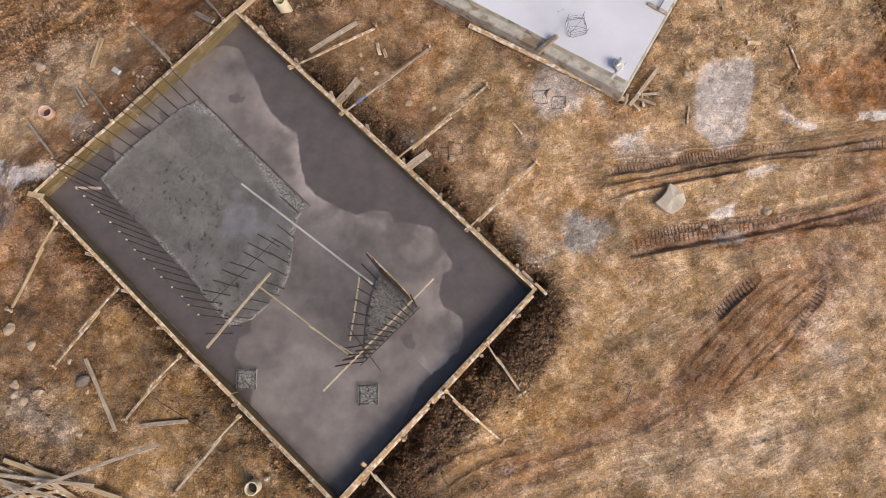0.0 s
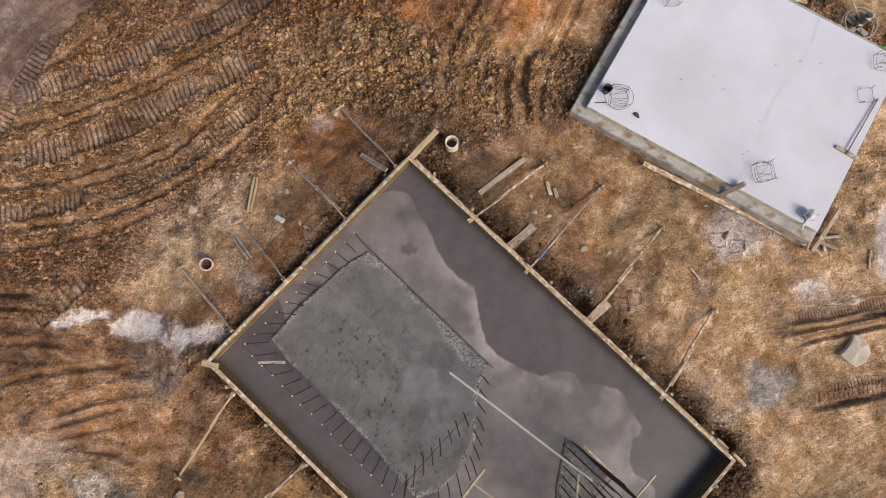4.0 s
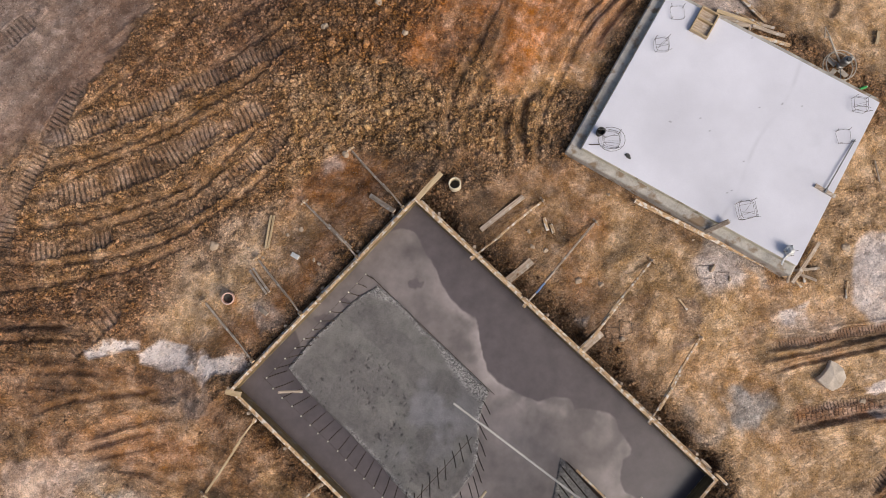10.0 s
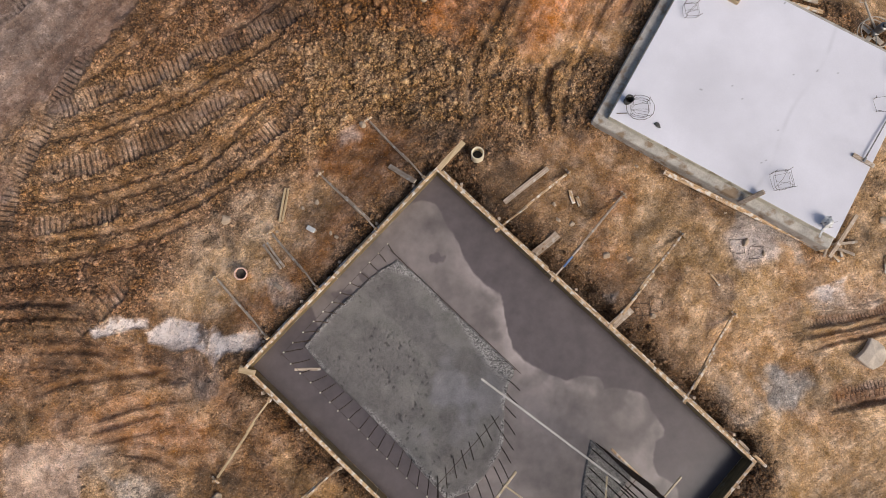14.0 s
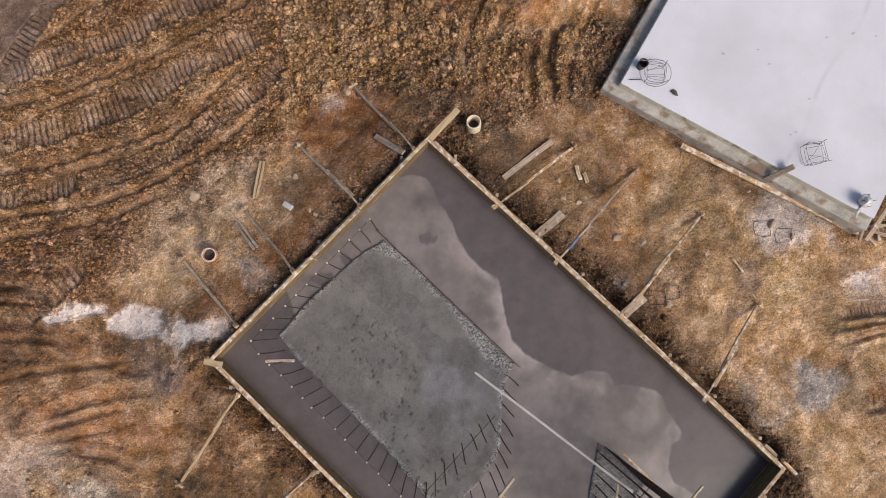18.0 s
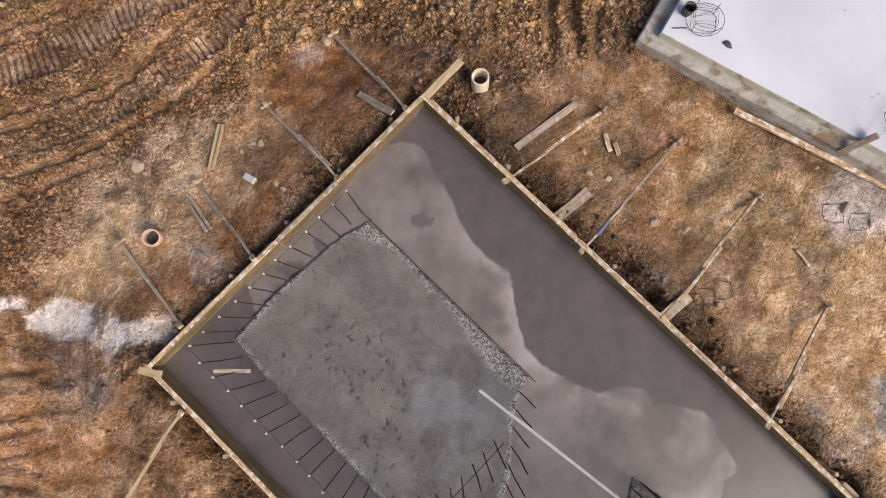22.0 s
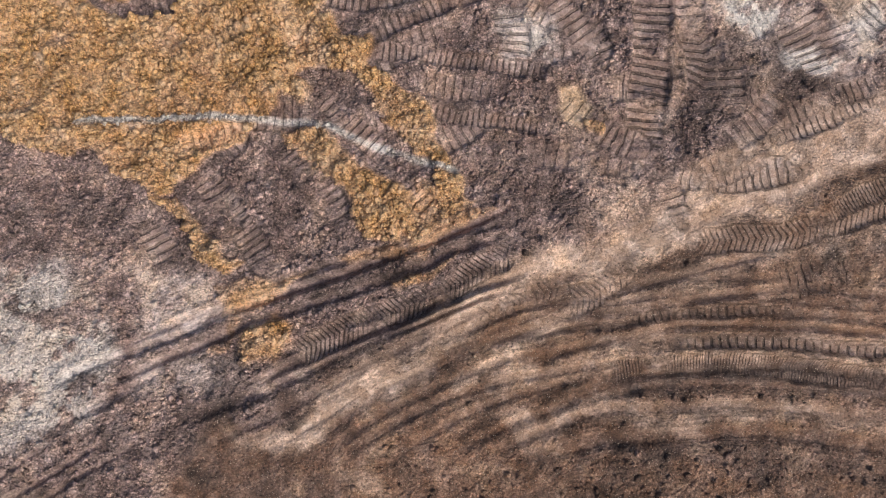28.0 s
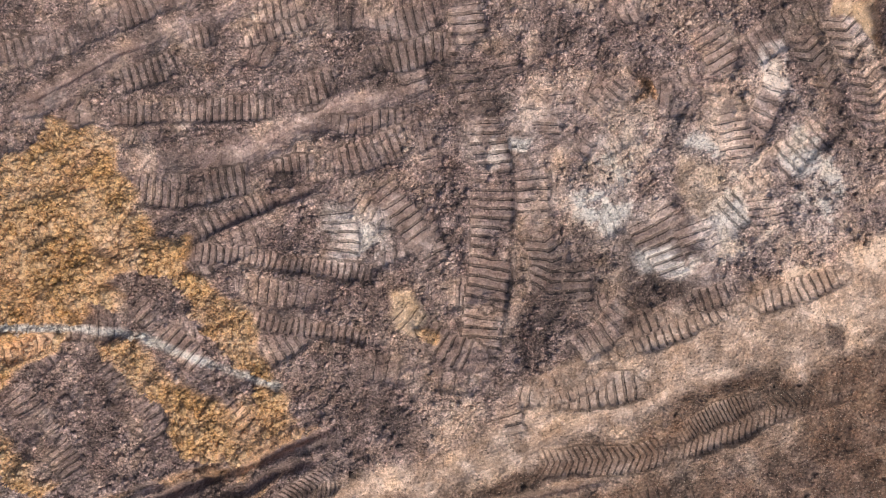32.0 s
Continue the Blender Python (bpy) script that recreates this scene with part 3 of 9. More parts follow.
soil([(-5.18, 11.19), (-3.65, 11.21), (-3.20, 9.41), (-3.41, 8.09), (-4.27, 8.95)], 'paleclod', 0.3, 0.5)
soil([(-1.47, 11.00), (-0.16, 11.25), (-0.41, 9.44), (-0.96, 8.11), (-2.13, 7.45), (-2.77, 7.88), (-1.70, 9.20)], 'paleclod', 0.3, 0.5)
soil([(-1.25, 5.42), (0.71, 5.94), (2.58, 4.64), (4.38, 2.86), (3.04, 1.88), (0.98, 3.63)], 'brown', 0.45, 0.5)
soil([(2.48, 3.12), (4.06, 3.61), (5.00, 2.60), (4.03, 1.63), (2.78, 1.88)], 'ochre', 0.3, 0.6)
soil([(1.11, 6.20), (3.02, 5.41), (4.89, 4.37), (5.97, 3.60), (5.90, 2.84), (3.82, 3.86), (1.95, 4.89)], 'earthtan', 0.4, 0.6)
soil([(-3.72, 8.86), (-3.49, 10.53), (-2.72, 12.03), (-2.10, 13.67), (-1.35, 13.67), (-1.88, 11.93), (-2.60, 10.54), (-3.00, 8.86)], 'brown', 0.15, 0.6)
soil([(-2.06, 8.15), (-1.92, 9.50), (-1.40, 10.65), (-0.61, 12.05), (0.03, 13.90), (0.78, 13.91), (0.12, 11.95), (-0.83, 10.45), (-1.24, 9.30), (-1.24, 8.16)], 'brown', 0.15, 0.6)
soil([(6.50, 24.89), (6.95, 26.08), (8.66, 26.61), (10.36, 26.80), (10.28, 24.95)], 'furrow', 0.4, 0.5)
soil([(-15.57, 4.83), (-11.32, 5.91), (-10.15, 4.75), (-11.24, 3.93), (-12.91, 4.24), (-15.49, 3.73)], 'umber', 0.3, 0.5)
soil([(-15.47, 3.45), (-13.01, 3.41), (-11.21, 3.10), (-9.12, 2.79), (-8.81, 1.42), (-10.48, 2.13), (-12.97, 2.72), (-14.56, 1.94), (-15.37, 1.96)], 'umber', 0.3, 0.6)
soil([(-6.87, 12.57), (-5.98, 13.49), (-4.77, 13.91), (-3.36, 14.33), (-3.14, 13.53), (-4.53, 12.51), (-6.02, 11.69), (-6.71, 11.08)], 'ochre', 0.2, 0.6)
soil([(-6.10, 13.89), (-5.41, 14.81), (-3.81, 15.95), (-2.39, 16.57), (-2.98, 15.55), (-4.69, 14.51)], 'ochre', 0.15, 0.5)
soil([(-4.18, 14.72), (-3.18, 15.14), (-2.37, 15.56), (-2.16, 14.75), (-3.16, 14.13)], 'clodgrey', 0.2, 0.6)
soil([(2.02, 24.65), (4.86, 25.10), (9.01, 24.76), (8.98, 24.32), (4.85, 24.66), (2.16, 24.12)], 'sand', 0.15, 0.5)
soil([(2.16, 23.68), (4.84, 24.04), (8.94, 23.72), (8.92, 23.46), (4.83, 23.70), (2.61, 23.34)], 'sand', 0.15, 0.55)
soil([(3.95, 24.26), (5.30, 24.62), (6.63, 24.58), (7.51, 24.45), (8.96, 24.06), (8.95, 23.89), (7.06, 24.23), (5.29, 24.31), (4.13, 24.09)], 'damp', 0.08, 0.75)
soil([(3.05, 22.91), (4.82, 23.31), (6.57, 23.32), (8.90, 23.12), (8.87, 22.69)], 'damp', 0.1, 0.7)
soil([(-11.04, 14.08), (-12.20, 11.71), (-13.27, 9.74), (-14.88, 7.10), (-18.54, 1.63), (-26.98, 5.83), (-23.36, 21.26), (-14.25, 21.42)], 'road', 0.2, 1)
soil([(-16.33, 7.83), (-14.26, 10.80), (-12.38, 14.07), (-18.30, 14.69)], 'grey', 0.4, 0.4)
soil([(-11.44, 3.66), (-10.82, 3.95), (-9.84, 3.56), (-9.63, 3.74), (-9.07, 3.41), (-8.51, 3.75), (-8.49, 3.22), (-9.13, 3.17), (-9.54, 2.86), (-9.97, 3.29), (-11.08, 3.37)], 'lime', 0.06, 0.95)
soil([(-12.82, 3.75), (-12.35, 4.06), (-11.38, 4.04), (-11.37, 3.79), (-12.20, 3.84)], 'lime', 0.08, 0.7)
soil([(7.59, 6.51), (8.57, 6.75), (8.86, 5.80), (8.54, 4.73), (8.06, 4.20), (7.23, 4.72)], 'lime', 0.08, 0.8)
soil([(5.19, 4.57), (5.99, 4.65), (5.89, 4.19), (5.31, 4.15)], 'lime', 0.1, 0.8)
soil([(3.21, 5.95), (3.95, 6.10), (4.36, 5.48), (3.62, 5.18), (3.12, 5.48)], 'dust', 0.12, 0.6)
soil([(3.59, 2.21), (4.24, 2.64), (4.78, 2.07), (4.48, 1.64), (4.18, 1.15), (3.57, 1.64)], 'gravelgrey', 0.08, 0.9)
soil([(9.47, 5.26), (10.30, 4.80), (10.14, 4.70), (9.38, 5.11)], 'lime', 0.05, 0.9)
soil([(11.51, 5.11), (12.25, 5.34), (12.21, 5.04), (11.63, 4.91)], 'lime', 0.05, 0.9)
soil([(7.22, 2.64), (8.09, 2.79), (8.06, 2.50), (7.35, 2.43)], 'lime', 0.05, 0.8)
soil([(8.59, 3.67), (9.33, 3.82), (9.31, 3.60), (8.58, 3.49)], 'lime', 0.05, 0.7)
soil([(7.46, 2.07), (8.32, 2.21), (8.28, 1.78), (7.58, 1.75)], 'lime', 0.08, 0.5)
soil([(2.11, 2.21), (3.25, 2.50), (3.50, 1.64), (2.93, 1.08)], 'gravelgrey', 0.15, 0.5)
soil([(3.14, 19.08), (6.31, 19.91), (8.6, 19.71), (8.51, 16.69), (6.25, 16.36), (4.61, 16.34), (3.63, 17.14), (1.83, 17.84)], 'orange', 0.5, 0.6)
soil([(-4.5, 19.04), (-3.89, 19.46), (-1.83, 19.57), (-0.4, 19.37), (1.43, 18.55), (2.43, 17.74), (3.43, 17.34), (2.93, 17.13), (1.63, 17.84), (0.12, 18.75), (-1.62, 19.16), (-3.26, 19.04)], 'tan', 0.2, 0.6)
soil([(0.07, 8.22), (0.82, 8.21), (1.02, 7.68), (0.64, 7.46), (0.20, 7.76)], 'dark', 0.1, 0.8)
soil([(1.69, 7.67), (2.35, 7.37), (2.54, 6.74), (2.02, 6.80)], 'dark', 0.1, 0.8)
soil([(0.01, 8.47), (5.67, 5.40), (5.50, 5.18), (3.05, 6.47), (-0.15, 8.29)], 'dark', 0.15, 0.5)
soil([(-8.61, 5.02), (-8.19, 5.29), (-7.47, 4.72), (-8.17, 4.16)], 'gravelgrey', 0.12, 0.5)
soil([(-6.79, 8.64), (-6.35, 8.79), (-6.21, 8.34), (-6.64, 8.27)], 'dust', 0.1, 0.5)
soil([(-9.68, -1.59), (-8.91, -1.33), (-8.53, -2.36), (-9.55, -2.61)], 'dust', 0.2, 0.35)
soil([(-9.07, -2.23), (-7.90, -2.11), (-7.94, -3.00), (-9.13, -2.87)], 'dust', 0.2, 0.35)
soil([(-13.47, 1.79), (-11.83, 1.62), (-12.17, 0.17), (-13.66, 0.46)], 'dust', 0.25, 0.5)
soil([(-10.51, 2.81), (-9.40, 2.93), (-9.11, 2.24), (-10.21, 2.13)], 'dust', 0.15, 0.4)
soil([(2.01, -3.48), (2.54, -3.48), (2.41, -3.60)], 'dust', 0.05, 0.8)
soil([(-8.42, 6.86), (-7.2, 7.74), (-6.64, 6.88), (-7.43, 5.8), (-8.32, 4.96), (-9.6, 4.34), (-11.02, 4.33), (-10.49, 5.36), (-9.21, 6.11)], 'tan', 0.35, 0.6)
soil([(-6.0, 6.45), (-4.65, 7.61), (-5.09, 8.1), (-6.02, 7.32), (-7.23, 6.02), (-7.8, 4.96), (-7.38, 4.76)], 'dark', 0.3, 0.45)
soil([(-11.87, 10.66), (-6.27, 11.41), (-2.12, 11.46), (-3.64, 10.07), (-3.84, 8.96), (-6.41, 9.04), (-8.98, 7.39), (-13.51, 5.45), (-15.91, 8.4)], 'dryclod', 0.4, 0.42)
soil([(-7.78, 10.93), (-4.3, 10.97), (-0.16, 11.02), (-0.41, 9.1), (-2.13, 8.76), (-4.27, 8.84), (-6.2, 9.04), (-7.44, 8.16)], 'dryclod', 0.3, 0.75)
crawler_track([(-13.30, 3.69), (-12.51, 4.37), (-11.91, 5.06)], 0.55, 0.05, 0.17)
crawler_track([(-5.16, 16.14), (-3.69, 16.82), (-2.14, 17.65)], 0.75, 0.07, 0.19)
crawler_track([(2.94, 20.16), (4.32, 20.73), (6.71, 21.69)], 0.7, 0.06, 0.2)
crawler_track([(-3.77, 11.80), (-3.04, 12.13)], 0.6, 0.05, 0.16)
crawler_track([(5.00, 3.67), (6.74, 3.89), (9.66, 4.20), (12.13, 4.43)], 0.36, 0.1, 0.1)
crawler_track([(5.46, 1.64), (8.03, 2.14), (11.89, 2.57)], 0.42, 0.07, 0.12)
tyre_rut([(2.01, -3.66), (3.60, -3.17), (5.36, -2.48), (6.75, -1.77)], 0.4, 0.035)
tyre_rut([(1.74, -4.16), (3.06, -3.67), (4.93, -3.05)], 0.25, 0.05)
tyre_rut([(4.70, 3.30), (6.72, 3.67), (8.63, 4.05), (12.15, 4.58)], 0.14, 0.1)
tyre_rut([(4.90, 3.01), (6.70, 3.38), (8.60, 3.75)], 0.12, 0.11)
tyre_rut([(5.45, 1.47), (8.02, 1.95), (9.46, 2.28), (11.94, 2.94)], 0.14, 0.1)
tyre_rut([(-15.26, 4.38), (-13.89, 4.46), (-12.78, 4.35)], 0.28, 0.13)
tyre_rut([(-15.24, 4.07), (-13.87, 4.08), (-12.70, 4.07)], 0.24, 0.12)
tyre_rut([(-1.88, 13.45), (-2.61, 11.92), (-3.28, 10.64), (-3.48, 9.90), (-3.57, 8.86)], 0.2, 0.035)
tyre_rut([(-1.46, 13.45), (-2.09, 11.71), (-2.71, 10.54), (-3.01, 9.80), (-3.10, 8.86)], 0.2, 0.035)
tyre_rut([(0.24, 13.68), (-0.51, 11.83), (-1.04, 10.66)], 0.2, 0.03)
tyre_rut([(0.66, 13.47), (0.02, 11.84), (-0.67, 10.45), (-1.04, 9.40), (-1.14, 8.27)], 0.2, 0.05)
tyre_rut([(-0.93, 10.87), (-1.40, 10.13), (-1.55, 9.29), (-1.40, 8.32)], 0.3, 0.14)
tyre_rut([(-1.76, 10.12), (-1.97, 9.39), (-1.96, 8.36)], 0.22, 0.06)
tyre_rut([(0.07, 11.82), (0.75, 12.81), (1.94, 13.92), (3.02, 14.73), (4.60, 15.54)], 0.2, 0.13)
tyre_rut([(0.51, 11.73), (1.25, 12.82), (2.33, 13.83), (3.41, 14.63), (4.99, 15.45)], 0.2, 0.13)
tyre_rut([(1.54, 15.30), (2.63, 16.32), (3.92, 16.94), (6.28, 17.87)], 0.38, 0.03)
tyre_rut([(0.65, 14.59), (1.84, 15.71), (3.62, 16.53), (6.27, 17.26)], 0.45, 0.025)
tyre_rut([(-0.54, 13.38), (0.25, 14.39), (1.64, 15.41)], 0.45, 0.025)
tyre_rut([(-2.30, 11.18), (-1.53, 13.07), (-0.35, 14.58)], 0.52, 0.025)
tyre_rut([(-3.59, 19.58), (-2.41, 19.85), (-1.02, 19.64), (0.36, 19.08), (2.30, 18.55), (4.20, 18.84)], 0.39, 0.035)
tyre_rut([(-3.21, 20.03), (-1.62, 19.97), (-0.34, 19.80), (0.94, 19.14), (2.78, 18.42)], 0.3, 0.025)
tyre_rut([(-1.26, 21.16), (0.12, 21.04), (1.30, 20.47), (2.56, 19.96), (4.19, 19.27)], 0.36, 0.035)
tyre_rut([(-1.07, 21.46), (0.31, 21.29), (1.78, 20.63)], 0.3, 0.02)
tyre_rut([(6.72, 19.86), (5.33, 19.44), (4.48, 18.85)], 0.45, 0.025)
tyre_rut([(-9.31, 20.41), (-7.70, 21.25), (-6.21, 22.18), (-4.52, 23.22)], 0.12, 0.06)
tyre_rut([(-9.29, 20.00), (-7.49, 21.05), (-5.80, 22.09), (-3.92, 23.23)], 0.1, 0.05)
tyre_rut([(-9.33, 20.81), (-7.92, 21.55), (-6.43, 22.48), (-5.44, 23.21)], 0.1, 0.05)
tyre_rut([(-7.73, 19.68), (-6.65, 20.56), (-5.76, 21.18)], 0.12, 0.015)
tyre_rut([(-6.81, 19.66), (-5.63, 20.38), (-3.85, 21.22), (-1.69, 22.45)], 0.3, 0.015)
tyre_rut([(-2.25, 14.70), (-0.93, 16.18), (0.40, 17.19), (1.83, 17.81)], 0.3, 0.025)
tyre_rut([(-0.32, 15.05), (0.72, 16.05), (2.32, 17.06), (4.49, 17.89), (6.72, 18.81)], 0.38, 0.025)
tyre_rut([(0.45, 14.99), (1.58, 15.98), (3.09, 16.79), (5.16, 17.43), (6.72, 18.14)], 0.38, 0.025)
tyre_rut([(2.17, 14.77), (3.10, 15.75), (4.23, 16.35), (5.35, 16.49)], 0.3, 0.035)
tyre_rut([(2.56, 14.59), (3.49, 15.38), (4.51, 16.08), (5.63, 16.40)], 0.3, 0.04)
tyre_rut([(-12.91, 1.51), (-11.57, 1.95), (-10.07, 2.19)], 0.3, 0.07)
tyre_rut([(-12.61, 0.97), (-10.99, 1.07)], 0.3, 0.07)
tyre_rut([(-14.66, 3.57), (-13.01, 3.41), (-11.75, 2.84), (-10.22, 2.40)], 0.3, 0.08)
tyre_rut([(-14.63, 3.03), (-13.25, 2.86), (-11.32, 2.56)], 0.25, 0.06)
crawler_track([(3.95, 24.15), (5.29, 24.48), (6.89, 24.45), (8.95, 23.96)], 0.3, 0.047, 0.11)
crawler_track([(4.68, 24.88), (6.20, 24.97), (8.41, 24.76)], 0.2, 0.041, 0.13)
crawler_track([(-4.74, 16.55), (-3.42, 17.08), (-2.21, 17.70)], 0.75, 0.07, 0.17)
crawler_track([(-3.80, 15.64), (-2.39, 16.47), (-0.38, 17.72)], 0.7, 0.06, 0.18)
crawler_track([(-0.79, 17.71), (0.23, 17.82), (0.73, 17.93)], 0.7, 0.04, 0.18)
crawler_track([(1.23, 18.96), (2.44, 19.38), (3.64, 19.70)], 0.7, 0.05, 0.19)
tyre_rut([(-9.91, 13.83), (-8.00, 15.18), (-6.18, 16.53), (-4.67, 17.58), (-3.04, 18.32)], 0.24, 0.061)
tyre_rut([(-9.87, 13.02), (-7.86, 14.47), (-5.85, 15.92), (-4.24, 17.07), (-2.42, 17.91)], 0.22, 0.055)
tyre_rut([(-9.83, 12.21), (-7.43, 13.87), (-5.22, 15.32), (-3.41, 16.56), (-1.39, 17.71)], 0.26, 0.055)
tyre_rut([(-9.38, 11.42), (-6.89, 13.27), (-4.59, 14.72), (-2.98, 15.55)], 0.20, 0.044)
tyre_rut([(-9.94, 14.44), (-8.33, 15.58), (-6.51, 16.94), (-4.89, 17.99), (-3.46, 18.63)], 0.16, 0.044)
tyre_rut([(-1.71, 11.78), (-0.74, 13.58), (0.64, 15.09), (2.63, 16.42), (4.62, 17.25), (6.28, 17.67)], 0.5, 0.03)
tyre_rut([(-0.32, 11.62), (0.65, 13.20), (2.13, 14.61), (4.11, 15.74), (6.26, 16.56)], 0.4, 0.04)
tyre_rut([(-3.36, 23.48), (-1.74, 24.15), (-0.47, 24.78), (0.81, 25.50), (2.19, 26.52)], 0.22, 0.072)
tyre_rut([(-5.60, 24.05), (-3.80, 24.95), (-1.79, 25.78), (0.24, 26.47), (2.10, 27.08)], 0.18, 0.054)
tyre_rut([(-3.80, 25.04), (-2.61, 25.41), (-0.49, 26.01), (0.99, 26.61), (2.29, 26.93)], 0.18, 0.048)
tyre_rut([(-1.16, 23.08), (0.09, 24.07), (1.73, 24.78), (3.56, 25.24), (5.84, 25.42), (8.71, 25.24)], 0.16, 0.021)
tyre_rut([(-0.44, 23.08), (1.00, 23.89), (2.64, 24.38), (4.45, 24.57), (6.70, 24.53), (8.64, 24.31)], 0.16, 0.027)
tyre_rut([(1.28, 23.09), (2.63, 23.72), (4.26, 24.17), (6.24, 24.26), (8.63, 24.09)], 0.16, 0.024)
tyre_rut([(2.62, 23.09), (4.42, 23.38), (6.21, 23.47), (8.57, 23.22)], 0.25, 0.048)
tyre_rut([(-2.80, 23.18), (-0.82, 24.15), (0.81, 25.05), (2.47, 25.60), (4.49, 25.96), (6.32, 25.96), (8.73, 25.60)], 0.16, 0.021)
tyre_rut([(0.27, 24.69), (1.73, 25.32), (3.58, 26.15), (6.38, 27.26), (8.91, 28.10)], 0.2, 0.012)
tyre_rut([(2.73, 23.66), (3.78, 24.27), (5.19, 24.54), (7.27, 24.47), (8.98, 24.23)], 0.2, 0.036)
tyre_rut([(-0.80, 23.08), (0.46, 23.89), (2.18, 24.60), (4.01, 24.92), (6.28, 25.01), (8.68, 24.80)], 0.14, 0.018)
tyre_rut([(0.38, 23.08), (1.73, 23.81), (3.54, 24.34), (5.80, 24.39), (8.64, 24.22)], 0.14, 0.021)
tyre_rut([(1.91, 23.09), (3.53, 23.72), (5.33, 23.90), (7.12, 23.82), (8.60, 23.70)], 0.16, 0.03)
tyre_rut([(-1.88, 23.07), (-0.45, 23.89), (1.36, 24.78), (3.11, 25.42), (5.40, 25.69), (8.72, 25.42)], 0.14, 0.018)
tyre_rut([(0.81, 24.69), (2.64, 25.05), (4.93, 25.24), (7.19, 25.15), (8.69, 25.02)], 0.12, 0.018)
tyre_rut([(-5.55, 23.43), (-4.48, 23.87), (-3.32, 24.68)], 0.2, 0.03)
streak([(-3.60, 19.73), (-2.41, 19.95), (-1.03, 19.73), (0.35, 19.18), (2.30, 18.64), (4.20, 18.93)], 0.2, 'tan', 0.6)
streak([(-1.26, 21.21), (0.11, 21.11), (1.30, 20.54), (2.56, 20.04), (4.19, 19.34)], 0.2, 'tan', 0.6)
streak([(-0.63, 19.60), (0.64, 19.33), (2.10, 18.59), (3.26, 18.24)], 0.22, 'tan', 0.5)
streak([(1.10, 20.42), (2.56, 19.86), (4.20, 18.84)], 0.2, 'peach', 0.6)
streak([(1.36, 24.16), (3.57, 25.60), (5.44, 26.89), (8.92, 28.29)], 0.12, 'sand', 0.8)
streak([(3.57, 25.96), (5.91, 26.98), (8.88, 27.72)], 0.12, 'sand', 0.3)
streak([(-1.71, 23.18), (0.81, 24.78), (2.65, 25.96)], 0.1, 'sand', 0.5)


def churned(x0, x1, y0, y1, count, angle, spread, wide, deep, seed):
    """Short broken crawler prints crossing one another over a stretch of ground."""
    r = np.random.RandomState(seed)
    for _ in range(count):
        x, y, a, ln = r.uniform(x0, x1), r.uniform(y0, y1), radians(angle + r.normal() * spread), r.uniform(0.8, 2.6)
        b = a + r.normal() * 0.15
        if ROUGH[np.searchsorted(GY, y), np.searchsorted(GX, x)] < 0.3:
            continue
        crawler_track([(x, y), (x + math.cos(a) * ln / 2, y + math.sin(a) * ln / 2), (x + math.cos(a) * ln / 2 + math.cos(b) * ln / 2, y + math.sin(a) * ln / 2 + math.sin(b) * ln / 2)],
                      wide * r.uniform(0.8, 1.1), deep * r.uniform(0.3, 0.95), r.choice([0.15, 0.18, 0.21]))


churned(-8.0, -1.5, 15.8, 20.5, 6, 33, 12, 0.62, 0.06, 4)
churned(1.0, 6.5, 19.0, 23.0, 4, 22, 12, 0.62, 0.06, 5)

churned(-4.5, 11.0, 27.6, 36.0, 55, 14, 14, 0.5, 0.045, 1)
churned(3.0, 9.5, 28.0, 34.5, 16, 80, 20, 0.5, 0.045, 2)
# the far yard: spills, spoil and prints in the order in which they were left
soil([(5.11, 32.07), (8.81, 32.03), (10.1, 31.45), (10.05, 30.35), (8.55, 29.63), (7.04, 29.28), (5.72, 30.2), (5.37, 31.22)], 'lime', 0.5, 0.35)
soil([(6.01, 31.12), (6.55, 31.4), (6.9, 31.02), (6.85, 30.47), (6.44, 30.1), (5.9, 30.38)], 'chalk', 0.1, 0.9)
soil([(7.54, 31.48), (8.08, 31.57), (8.59, 30.82), (8.92, 30.27), (8.3, 30.0), (7.78, 30.55)], 'chalk', 0.15, 0.75)
soil([(9.14, 31.19), (9.68, 31.55), (10.01, 30.99), (10.06, 30.54), (9.47, 30.63)], 'chalk', 0.12, 0.8)
soil([(6.79, 29.82), (7.32, 29.91), (7.93, 29.64), (7.57, 29.37), (6.91, 29.46)], 'chalk', 0.08, 0.85)
soil([(7.6, 30.37), (8.58, 30.45), (8.73, 29.81), (8.02, 29.55)], 'lime', 0.15, 0.5)
soil([(2.27, 30.22), (2.63, 30.4), (2.77, 30.21), (2.64, 29.84), (2.41, 29.75)], 'chalk', 0.06, 0.95)
soil([(2.08, 30.69), (2.91, 30.49), (3.0, 29.75), (2.27, 29.66), (1.9, 29.94)], 'chalk', 0.2, 0.35)
soil([(4.24, 31.8), (4.92, 31.69), (5.01, 31.22), (4.28, 31.23)], 'chalk', 0.12, 0.55)
soil([(5.06, 31.69), (5.38, 31.64), (5.29, 31.46), (5.06, 31.5)], 'chalk', 0.05, 0.9)
soil([(3.46, 30.3), (3.91, 29.74), (3.55, 29.47), (3.19, 29.84)], 'lime', 0.15, 0.5)
soil([(4.32, 28.97), (4.9, 28.92), (4.85, 28.38), (4.27, 28.38)], 'sand', 0.15, 0.6)
soil([(-4.08, 26.18), (-2.39, 25.66), (-2.83, 25.13), (-4.0, 24.67)], 'lime', 0.25, 0.5)
soil([(-3.99, 24.5), (-2.91, 24.86), (-2.16, 24.52), (-2.6, 24.06), (-3.96, 24.04)], 'lime', 0.25, 0.5)
